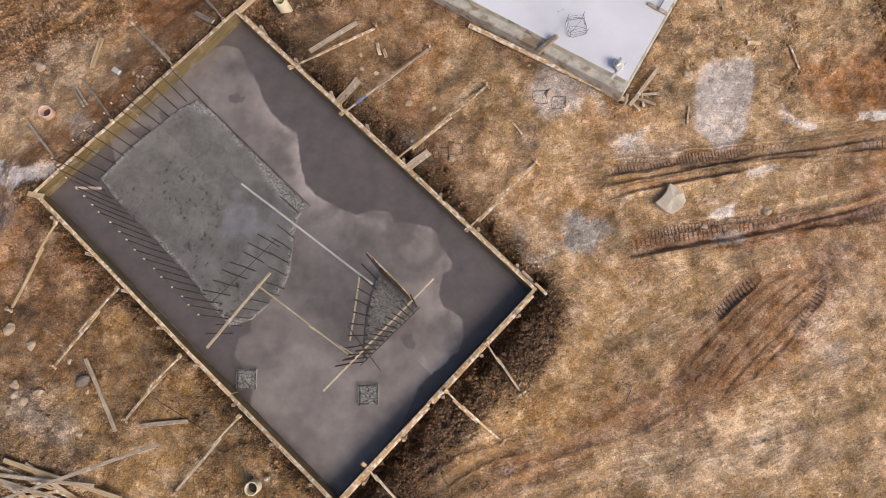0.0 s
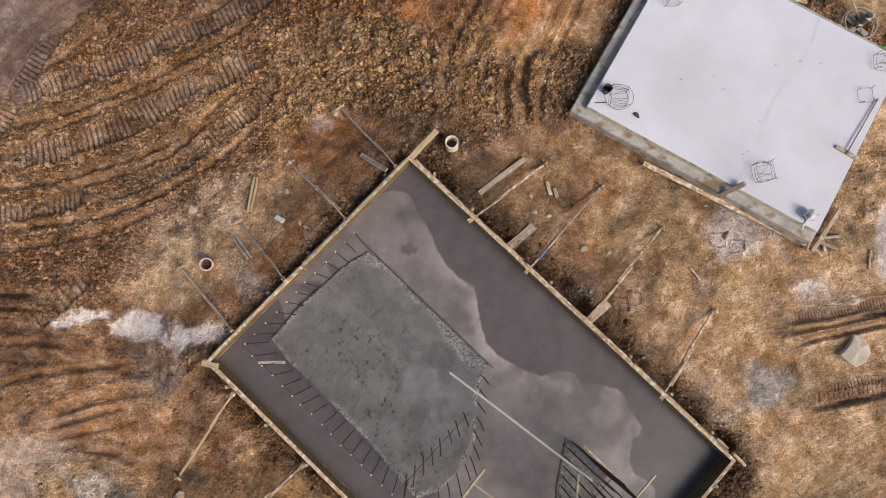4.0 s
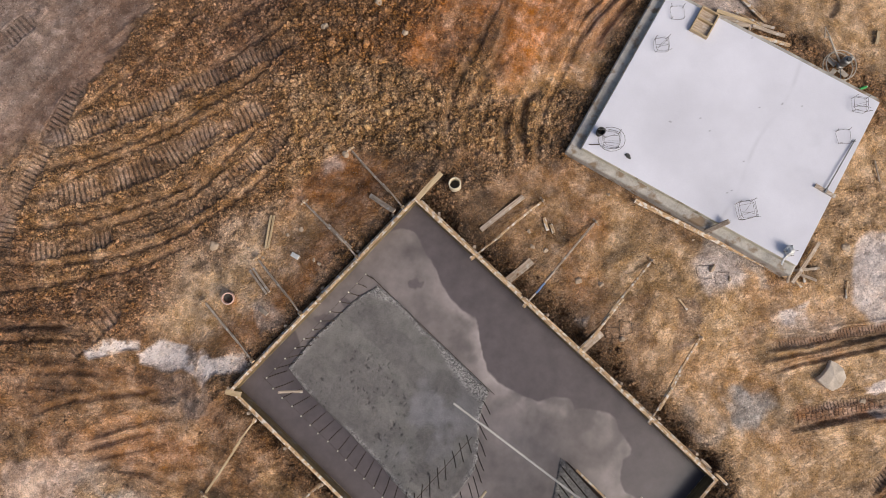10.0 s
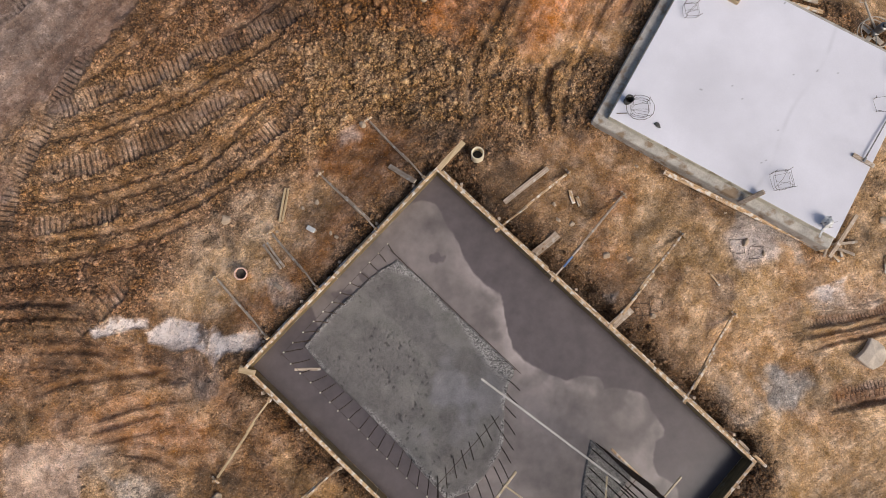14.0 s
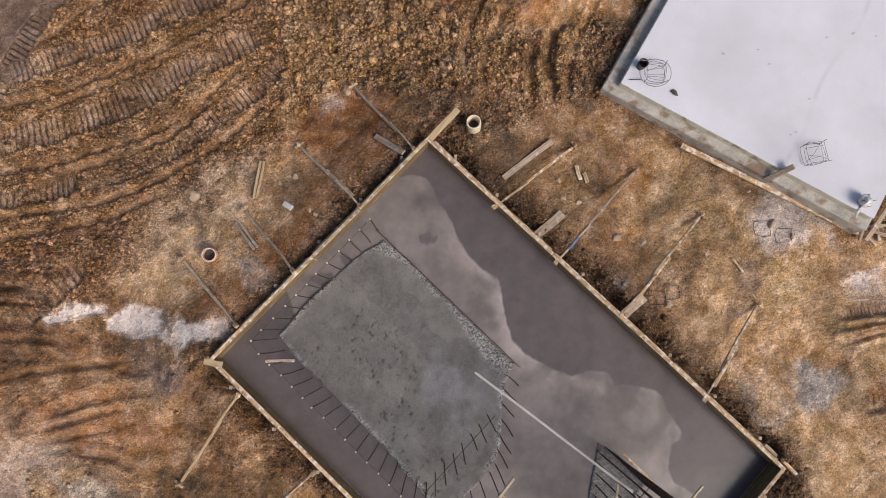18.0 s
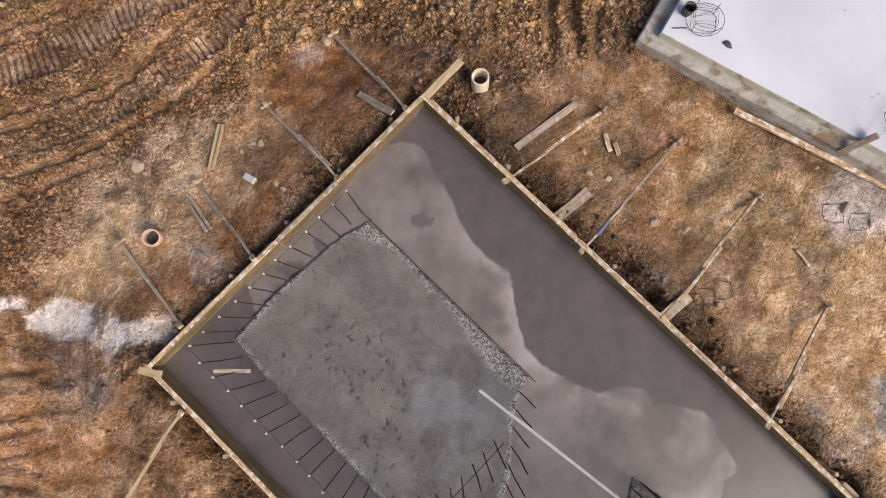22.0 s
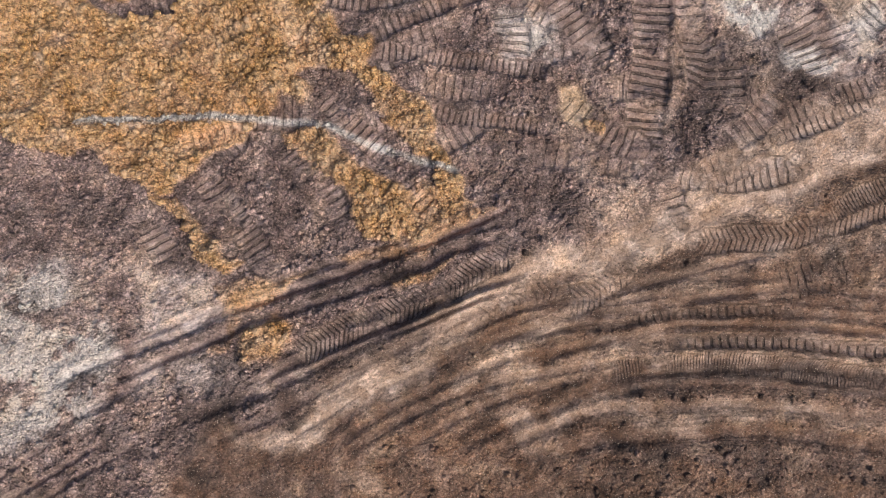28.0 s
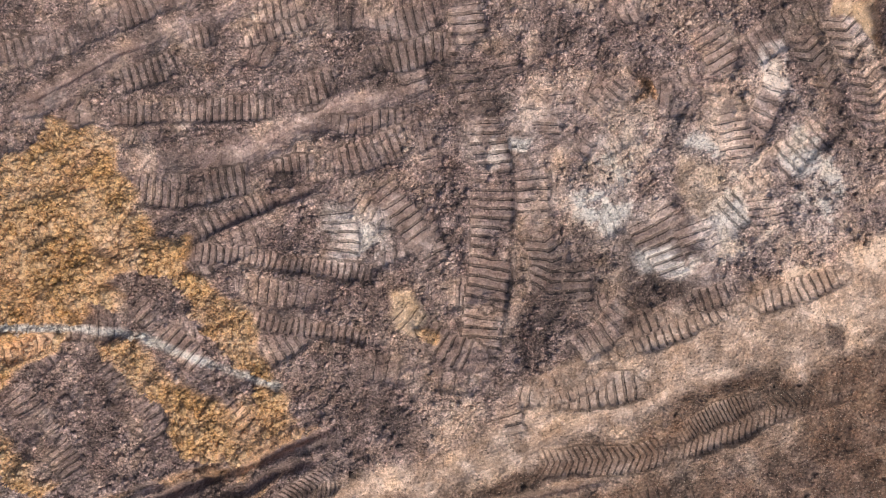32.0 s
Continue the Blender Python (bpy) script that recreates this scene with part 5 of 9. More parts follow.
soil([(4.33, 1.36), (5.17, 1.5), (6.12, 1.08), (5.97, 0.87), (4.59, 0.91)], 'scrape', 0.15, 0.5)
soil([(3.78, 1.64), (4.33, 1.5), (4.45, 1.08), (3.9, 1.22)], 'dark', 0.1, 0.5)
soil([(9.75, 6.59), (12.43, 6.76), (12.26, 5.5), (10.93, 5.19), (9.82, 5.8)], 'loam', 0.3, 0.7)
soil([(4.93, 3.71), (5.73, 3.89), (7.04, 4.15), (8.51, 4.33), (8.66, 4.12), (7.17, 3.89), (6.3, 3.76), (5.29, 3.64)], 'scrape', 0.06, 0.8)
soil([(5.13, 3.34), (6.72, 3.63), (6.78, 3.4), (5.26, 3.14)], 'scrape', 0.06, 0.8)
soil([(8.62, 2.43), (10.23, 2.79), (11.95, 3.04), (11.9, 2.7), (10.34, 2.5), (8.75, 2.25)], 'mauvebrown', 0.08, 0.7)
soil([(7.49, 6.27), (7.85, 6.66), (8.86, 6.67), (8.9, 5.8), (8.43, 5.11), (8.22, 4.42), (7.84, 4.19), (7.37, 4.57), (7.22, 4.95)], 'dust', 0.10, 0.95)
soil([(7.55, 6.3), (8.05, 6.5), (8.2, 5.6), (7.95, 4.9), (7.6, 4.6), (7.4, 5.0)], 'lime', 0.15, 0.6)
soil([(9.4, 5.40), (9.85, 5.05), (10.32, 4.82), (10.25, 4.66), (9.75, 4.86), (9.35, 5.28)], 'lime', 0.05, 0.8)
soil([(11.45, 4.95), (11.8, 5.2), (12.6, 5.25), (12.5, 5.0), (11.75, 4.98)], 'chalk', 0.05, 0.9)
soil([(7.21, 2.46), (7.54, 2.76), (8.09, 2.89), (8.07, 2.61), (7.63, 2.43)], 'lime', 0.04, 0.9)
soil([(8.66, 3.64), (9.04, 3.82), (9.35, 3.79), (9.16, 3.61)], 'lime', 0.04, 0.8)
soil([(5.32, 4.24), (5.94, 4.57), (5.85, 4.72), (5.33, 4.45)], 'lime', 0.06, 0.7)
soil([(7.42, 1.9), (7.82, 2.14), (8.38, 2.09), (8.17, 1.78), (7.54, 1.72)], 'dust', 0.06, 0.8)
soil([(9.86, -0.58), (10.42, -0.51), (10.48, -1.12), (9.92, -1.25)], 'dust', 0.15, 0.35)
tyre_rut([(6.15, -1.75), (7.2, -0.55), (8.4, 0.5), (9.6, 1.25)], 0.13, 0.03)
tyre_rut([(6.5, -1.85), (7.6, -0.6), (8.8, 0.45), (10.0, 1.25)], 0.11, 0.025)
tyre_rut([(6.95, -1.95), (8.05, -0.75), (9.2, 0.3), (10.3, 1.15)], 0.13, 0.03)
tyre_rut([(7.4, -1.9), (8.5, -0.8), (9.6, 0.2), (10.4, 0.8)], 0.11, 0.025)
tyre_rut([(7.9, -1.8), (9.0, -0.7), (9.9, 0.2)], 0.11, 0.025)
crawler_track([(7.28, -0.1), (7.9, 0.4), (8.5, 0.85)], 0.26, 0.05, 0.11)
crawler_track([(9.3, -0.5), (9.8, 0.2), (10.2, 0.8)], 0.24, 0.04, 0.11)
crawler_track([(4.95, 3.62), (6.3, 3.84), (7.6, 4.06), (8.6, 4.22)], 0.20, 0.06, 0.085)
crawler_track([(5.7, 1.95), (7.2, 2.25), (8.6, 2.45)], 0.18, 0.05, 0.085)

# stains and spills between the pad and the slab, and past the pad's corner
soil([(-3.28, 7.3), (-1.79, 8.38), (-0.15, 8.56), (0.85, 7.33), (-0.39, 5.82), (0.86, 4.21), (2.07, 2.5), (2.45, 1.66), (1.47, 1.94), (-1.01, 4.35), (-3.0, 6.25)], 'scrape', 0.3, 0.55)
soil([(-0.19, 7.17), (0.41, 7.33), (0.79, 5.97), (0.45, 4.79), (-0.27, 5.08)], 'loam', 0.2, 0.5)
soil([(2.42, 4.65), (3.09, 4.8), (3.27, 4.21), (2.87, 3.63), (2.35, 3.49)], 'damp', 0.1, 0.65)
soil([(1.01, 4.21), (1.59, 4.28), (1.71, 3.78), (1.12, 3.63)], 'dark', 0.08, 0.6)
soil([(1.04, 4.94), (1.78, 5.01), (1.76, 4.65), (1.17, 4.5)], 'scrape', 0.08, 0.6)
soil([(2.94, 5.98), (3.49, 6.29), (4.22, 5.99), (4.31, 5.24), (3.71, 5.17), (3.19, 5.24)], 'dust', 0.12, 0.7)
soil([(3.5, 6.44), (4.09, 6.29), (5.23, 5.54), (5.06, 5.32), (3.91, 5.84), (3.33, 6.21)], 'gravelgrey', 0.08, 0.6)
soil([(3.01, 3.63), (4.5, 3.92), (4.41, 2.77), (3.62, 1.93), (2.88, 1.65), (2.51, 2.49)], 'wheat', 0.2, 0.6)
soil([(4.23, 4.21), (4.98, 4.36), (4.47, 3.49), (3.88, 3.49)], 'scrape', 0.12, 0.5)
soil([(0.06, 6.12), (1.27, 6.73), (1.82, 5.83), (0.91, 5.23)], 'tan', 0.2, 0.6)
soil([(5.31, 4.65), (6.07, 4.8), (6.04, 4.43), (5.42, 4.21)], 'lime', 0.05, 0.7)
soil([(3.95, 2.49), (4.69, 2.63), (4.93, 1.92), (4.45, 1.37), (3.72, 1.23)], 'gravelgrey', 0.1, 0.7)
soil([(-0.29, 4.43), (0.08, 4.57), (-0.01, 4.28), (-0.22, 4.21)], 'dust', 0.04, 0.8)
soil([(-12.93, 3.79), (-12.28, 4.07), (-11.6, 4.07), (-11.39, 3.86), (-12.25, 3.65), (-12.7, 3.52)], 'lime', 0.06, 0.9)
soil([(-11.37, 3.65), (-11.11, 3.82), (-9.96, 3.76), (-9.73, 3.37), (-9.53, 3.37), (-9.58, 3.1), (-9.92, 3.17), (-10.2, 3.26), (-10.73, 3.17), (-11.35, 3.38)], 'lime', 0.05, 0.95)
soil([(-9.6, 3.37), (-9.27, 3.58), (-8.66, 3.68), (-8.58, 3.44), (-8.91, 3.16), (-9.52, 3.17)], 'lime', 0.05, 0.9)
soil([(-14.76, 0.86), (-13.22, 0.97), (-12.68, 0.71), (-12.57, -0.58), (-12.58, -2.08), (-14.46, -2.04)], 'sand', 0.1, 0.9)
soil([(-11.98, 0.12), (-11.34, 0.31), (-10.67, -0.09), (-10.37, -0.61), (-10.61, -0.92), (-11.38, -0.97), (-11.86, -0.59)], 'gravelgrey', 0.12, 0.85)
soil([(-12.29, 0.71), (-11.23, 0.63), (-10.42, 0.23), (-10.47, -0.16), (-11.06, -0.02), (-12.0, 0.44)], 'dark', 0.1, 0.75)
soil([(-14.22, 3.38), (-9.65, 3.1), (-8.79, 2.0), (-7.13, 0.65), (-5.48, -1.7), (-9.92, -1.63), (-10.45, 0.69), (-12.69, 0.84), (-13.98, 0.85)], 'scrape', 0.3, 0.55)
soil([(-13.96, 2.03), (-12.4, 2.23), (-10.92, 1.88), (-12.35, 1.49), (-13.91, 1.51)], 'tan', 0.2, 0.2)
soil([(-12.2, 1.36), (-10.9, 1.62), (-9.69, 1.34), (-9.51, 0.42), (-10.29, 0.16), (-11.89, 0.7)], 'scrape', 0.2, 0.7)
soil([(-11.13, 3.1), (-9.92, 3.1), (-9.48, 2.41), (-9.73, 2.01), (-10.68, 2.28)], 'dust', 0.15, 0.3)
soil([(-10.16, 2.55), (-9.56, 2.62), (-9.4, 2.14), (-10.0, 2.01)], 'dust', 0.12, 0.5)
soil([(-12.79, 2.16), (-11.06, 2.02), (-9.7, 1.47), (-9.66, 0.68), (-10.99, 0.82), (-12.58, 1.1), (-14.02, 1.24), (-14.09, 2.04)], 'loam', 0.25, 0.45)
soil([(-14.22, 3.38), (-12.63, 3.38), (-9.65, 3.1), (-8.79, 2.0), (-10.13, 2.01), (-12.54, 2.29), (-14.11, 2.17)], 'scrape', 0.2, 0.5)
soil([(-14.32, 4.49), (-12.84, 4.42), (-12.68, 4.07), (-14.28, 4.0)], 'dark', 0.06, 0.7)
soil([(-14.25, 3.66), (-12.36, 3.38), (-12.48, 3.17), (-14.22, 3.38)], 'dark', 0.06, 0.5)
soil([(-8.07, 0.93), (-6.57, -0.14), (-5.48, -1.19), (-6.54, -1.56), (-7.77, -0.13)], 'earthtan', 0.2, 0.6)
tyre_rut([(-14.3, 4.28), (-13.51, 4.32), (-12.55, 4.18)], 0.22, 0.1)
tyre_rut([(-14.21, 3.25), (-13.15, 3.22), (-12.07, 3.08)], 0.16, 0.07)
tyre_rut([(-14.11, 2.17), (-13.09, 2.5), (-11.5, 2.63), (-10.71, 2.83)], 0.16, 0.06)
tyre_rut([(-12.85, 1.3), (-11.95, 1.49), (-10.91, 1.75)], 0.18, 0.08)
tyre_rut([(-12.7, 1.04), (-11.67, 1.22), (-10.89, 1.35)], 0.18, 0.07)
tyre_rut([(-12.43, 0.84), (-11.11, 0.69), (-10.16, 0.16)], 0.2, 0.08)

# the brown road that bends round the slab, streaked by wheels
soil([(-2.93, 13.14), (-1.56, 15.16), (-0.37, 16.59), (0.73, 17.22), (2.13, 17.74), (3.63, 17.85), (7.28, 18.2), (7.24, 15.86), (4.6, 15.84), (3.12, 15.43), (1.84, 14.51), (1.05, 13.61), (0.46, 12.61), (-2.72, 12.55)], 'loam', 0.3, 0.82)
soil([(-1.35, 14.56), (-0.76, 14.97), (-0.35, 14.78), (-0.95, 14.27)], 'peach', 0.2, 0.6)
soil([(0.64, 15.7), (1.24, 15.9), (1.54, 15.71), (0.84, 15.4)], 'tan', 0.15, 0.5)
soil([(4.81, 16.75), (5.6, 16.96), (7.26, 16.86), (7.25, 16.36), (5.1, 16.35)], 'tan', 0.2, 0.55)
soil([(1.43, 17.32), (2.43, 17.74), (2.93, 17.64), (1.83, 17.02)], 'tan', 0.2, 0.4)
soil([(-1.72, 12.67), (-1.04, 13.67), (-0.15, 14.18), (-0.34, 13.58), (-0.93, 12.68)], 'orange', 0.2, 0.6)
soil([(-2.47, 15.35), (-1.77, 15.67), (-1.07, 16.08), (-1.36, 15.47), (-2.16, 14.95)], 'orange', 0.2, 0.5)
soil([(-3.34, 13.13), (-2.95, 14.14), (-2.35, 14.35), (-2.44, 13.55), (-2.82, 12.65)], 'scrape', 0.2, 0.5)
for way, wide, name, share in (
        ([(-0.05, 14.78), (0.74, 15.4), (1.64, 15.96), (2.63, 16.37), (3.62, 16.74), (4.81, 16.95)], 0.12, 'scrape', 0.6),
        ([(-0.54, 13.38), (0.25, 14.39), (1.24, 15.3), (2.13, 15.76), (3.22, 16.23), (4.61, 16.34), (6.17, 16.36)], 0.16, 'scrape', 0.55),
        ([(0.51, 12.71), (1.15, 13.71), (1.84, 14.41), (2.63, 15.02), (3.52, 15.53), (4.6, 15.72), (5.77, 15.81)], 0.14, 'dark', 0.6),
        ([(0.26, 12.71), (0.75, 13.5), (1.44, 14.31), (2.23, 14.92), (3.12, 15.43)], 0.10, 'dark', 0.5),
        ([(0.63, 16.71), (1.63, 17.22), (2.83, 17.54), (4.13, 17.65), (5.61, 17.87)], 0.14, 'rust', 0.5),
        ([(-0.37, 16.59), (0.43, 17.32), (1.23, 17.73), (2.13, 17.94)], 0.2, 'scrape', 0.6),
        ([(-0.93, 12.68), (-0.34, 13.68), (0.25, 14.29)], 0.07, 'peach', 0.6),
        ([(-1.33, 13.17), (-0.65, 14.08), (0.24, 15.09)], 0.07, 'tan', 0.5),
        ([(0.9, 15.0), (1.9, 15.6), (3.0, 16.05), (4.4, 16.2)], 0.06, 'tan', 0.4)):
    streak(way, wide, name, share)
crawler_track([(-0.3, 16.75), (0.45, 17.3), (1.25, 17.72), (1.7, 17.85)], 0.16, 0.04, 0.09)
crawler_track([(1.75, 14.25), (2.6, 14.93), (3.5, 15.42), (4.5, 15.62)], 0.16, 0.05, 0.09)

# the trench round the wet pad and the slab's footing: ground cut away beside the boards
PAD_N, PAD_U, PAD_V, PAD_L, PAD_B = Vector((-4.33, 7.38)), Vector((0.7222, -0.6917)), Vector((-0.6917, -0.7222)), 9.87, 6.31
SLAB_W, SLAB_U, SLAB_V, SLAB_L, SLAB_B = Vector((0.0, 8.85)), Vector((0.861, -0.509)), Vector((0.509, 0.861)), 6.19, 4.98


def beyond(origin, u, v, length, breadth):
    """Distance of each ground point outside a rectangle, and which side it is off."""
    a = (XX - origin.x) * u.x + (YY - origin.y) * u.y
    b = (XX - origin.x) * v.x + (YY - origin.y) * v.y
    return np.hypot(np.maximum(np.maximum(-a, a - length), 0), np.maximum(np.maximum(-b, b - breadth), 0)), a, b


# trodden and scraped ground beside the pad and the slab
smoothed([(-6.05, 8.93), (-7.38, 7.81), (-8.37, 6.83), (-9.12, 5.56), (-11.27, 4.52), (-11.53, 4.12), (-10.18, 3.33), (-8.7, 3.63), (-7.34, 4.65), (-5.97, 6.22), (-4.54, 7.52), (-4.66, 8.61)], 0.14, 0.35)
smoothed([(-2.96, 7.21), (-1.35, 8.87), (0.25, 8.56), (4.57, 6.2), (6.85, 4.43), (6.34, -0.46), (3.14, 0.47), (-1.42, 4.79)], 0.15, 0.3)
smoothed([(4.1, -0.03), (3.19, 1.07), (3.69, 3.64), (5.35, 5.44), (17.15, 5.93), (15.04, -5.65), (0.44, -5.57)], 0.13, 0.4)
smoothed([(-11.53, 2.9), (-9.32, 2.91), (-7.17, 0.53), (-5.28, -1.33), (-2.13, -4.36), (-10.54, -4.32)], 0.28, 0.4)
smoothed([(-11.68, 4.0), (-8.98, 3.43), (-9.51, 2.59), (-8.36, 1.48), (-9.68, -0.13), (-10.76, -0.41), (-14.82, -0.37), (-15.11, 3.17)], 0.25, 0.5)
smoothed([(4.08, 13.44), (6.49, 12.15), (8.41, 11.18), (11.92, 9.9), (12.72, 16.49), (4.59, 16.43)], 0.14, 0.3)
smoothed([(-2.28, 10.62), (-1.42, 12.59), (-0.55, 14.38), (1.13, 15.8), (3.6, 17.33), (7.55, 18.67), (7.44, 14.11), (4.37, 15.24), (2.9, 14.04), (1.63, 12.64), (0.66, 10.69)], 0.12, 0.3)
smoothed([(2.41, 13.64), (3.88, 15.24), (6.21, 15.86), (8.44, 15.69), (8.34, 11.82), (5.5, 12.53), (3.47, 12.68)], 0.12, 0.3)
smoothed([(-4.49, 19.02), (-0.41, 20.07), (7.58, 20.3), (7.52, 17.46), (3.11, 17.12), (-0.39, 18.42)], 0.3, 0.4)

# tones that run through every soil: damp blots, pale dried crusts, streaks and crumbs
blot, crust, crumbs = turned(2.3, 7, 6, 0.68), turned(0.5, 3, 3, 0.75), turned(0.15, 6, 2, 0.8)
ridges = 1 - np.abs(2 * turned(0.45, 9, 3, 0.6) - 1)
evenness = np.clip(0.25 + 5 * (ROUGH - 0.05), 0.25, 1) * np.interp(ROUGH, (0.2, 0.5, 1.0), (1, 0.6, 0.4))
COLOUR = COLOUR * np.clip(1 + ((blot - 0.5) * 1.15 + (crust - 0.5) * 1.5 + (crumbs - 0.5) * np.clip(2.2 * ROUGH - 0.2, 0.1, 0.9)) * evenness, 0.35, 1.75)[..., None] ** 1.3
dried = np.clip((crust - 0.53) * 6 + (blot - 0.5) * 2, 0, 1)[..., None] * 0.4 * evenness[..., None]
grey_of = COLOUR.mean(-1, keepdims=True)
COLOUR = COLOUR * (1 - dried) + grey_of * np.array((1.30, 1.0, 0.68)) * 1.08 * dried
COLOUR = COLOUR * np.array((1.06, 0.968, 0.945)) * (1 + 0.35 * LOOSE[..., None])
COLOUR = COLOUR * (1 - 0.7 * WHITE[..., None]) + np.array((0.84, 0.77, 0.71)) * 0.7 * WHITE[..., None]
COLOUR = COLOUR * np.minimum(1, 0.86 / COLOUR.max(-1, keepdims=True))
HEIGHT += (clods * ROUGH * 0.20 - 0.05) + (np.maximum(ridges, 0.72) - 0.8) * (0.012 + 0.20 * ROUGH) * 0.9 + (crumbs - 0.5) * 0.06 * (0.04 + ROUGH)
out_pad, pa, pb = beyond(PAD_N, PAD_U, PAD_V, PAD_L, PAD_B)
ragged = out_pad + (fractal(0.8, 11, 4) - 0.5) * 0.75
side_nw = np.clip(-pa / 0.2, 0, 1)
side_ne = np.maximum(np.clip(-pb / 0.2, 0, 1) * (pa > -0.3), np.clip((pa - PAD_L) / 0.2, 0, 1))
ragged = ragged + 0.22 * side_nw - 0.18 * side_ne * (fractal(1.6, 4, 2) > 0.42)
bank = np.clip((ragged - 0.20) / 0.30, 0, 1)
bank = bank * bank * (3 - 2 * bank)
rise = np.exp(-((out_pad - 0.9) / 0.8) ** 2) * 0.16
rise = rise + 0.10 * np.exp(-(out_pad / 1.4) ** 2) + 0.50 * side_nw * np.exp(-(out_pad / 1.5) ** 2)
HEIGHT = np.where(out_pad > 6, HEIGHT, (HEIGHT + rise) * bank + (1 - bank) * (-0.16 + 0.10 * lumps + 0.6 * side_nw))
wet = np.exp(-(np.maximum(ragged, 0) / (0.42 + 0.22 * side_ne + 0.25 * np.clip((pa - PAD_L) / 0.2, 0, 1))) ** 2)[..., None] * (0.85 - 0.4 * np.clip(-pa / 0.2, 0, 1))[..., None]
ROUGH = ROUGH + (0.45 - 0.3 * side_nw) * wet[..., 0]
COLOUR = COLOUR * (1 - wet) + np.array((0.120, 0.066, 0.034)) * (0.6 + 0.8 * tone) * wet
out_slab, sa, sb = beyond(SLAB_W, SLAB_U, SLAB_V, SLAB_L, SLAB_B)
near_slab = np.exp(-(out_slab / 0.9) ** 2)
HEIGHT = HEIGHT * (1 - 0.6 * near_slab) + 0.07 * near_slab
HEIGHT = np.where(out_slab < 0.12, 0.0, HEIGHT)
far = np.clip((np.hypot(XX + 2, YY - 14) - 24) / 20, 0, 1)
HEIGHT *= 1 - far

ground_mesh = bpy.data.meshes.new("ground")
ground_mesh.vertices.add(NX * NY)
ground_mesh.vertices.foreach_set("co", np.stack([XX, YY, HEIGHT], -1).astype(np.float32).ravel())
q = (np.arange(NY - 1)[:, None] * NX + np.arange(NX - 1)[None, :]).ravel()
faces = np.stack([q, q + 1, q + NX + 1, q + NX], -1).astype(np.int32)
covered = (np.minimum(np.minimum(pa, PAD_L - pa), np.minimum(pb, PAD_B - pb)) > 0.3) | (np.minimum(np.minimum(sa, SLAB_L - sa), np.minimum(sb, SLAB_B - sb)) > 0.3)
faces = faces[~covered[:-1, :-1].ravel()]
ground_mesh.loops.add(faces.size)
ground_mesh.loops.foreach_set("vertex_index", faces.ravel())
ground_mesh.polygons.add(len(faces))
ground_mesh.polygons.foreach_set("loop_start", np.arange(0, faces.size, 4, dtype=np.int32))
ground_mesh.polygons.foreach_set("use_smooth", np.ones(len(faces), bool))
ground_mesh.update(calc_edges=True)
layer = ground_mesh.color_attributes.new("soil", "FLOAT_COLOR", "POINT")
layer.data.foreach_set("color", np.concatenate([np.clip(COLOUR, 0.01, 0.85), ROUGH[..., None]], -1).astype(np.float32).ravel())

layer = ground_mesh.color_attributes.new("print", "FLOAT_COLOR", "POINT")
layer.data.foreach_set("color", np.stack([PRINT_WAY, PRINT_SIDE, PRINT_BARS, PRINT_COMB], -1).astype(np.float32).ravel())


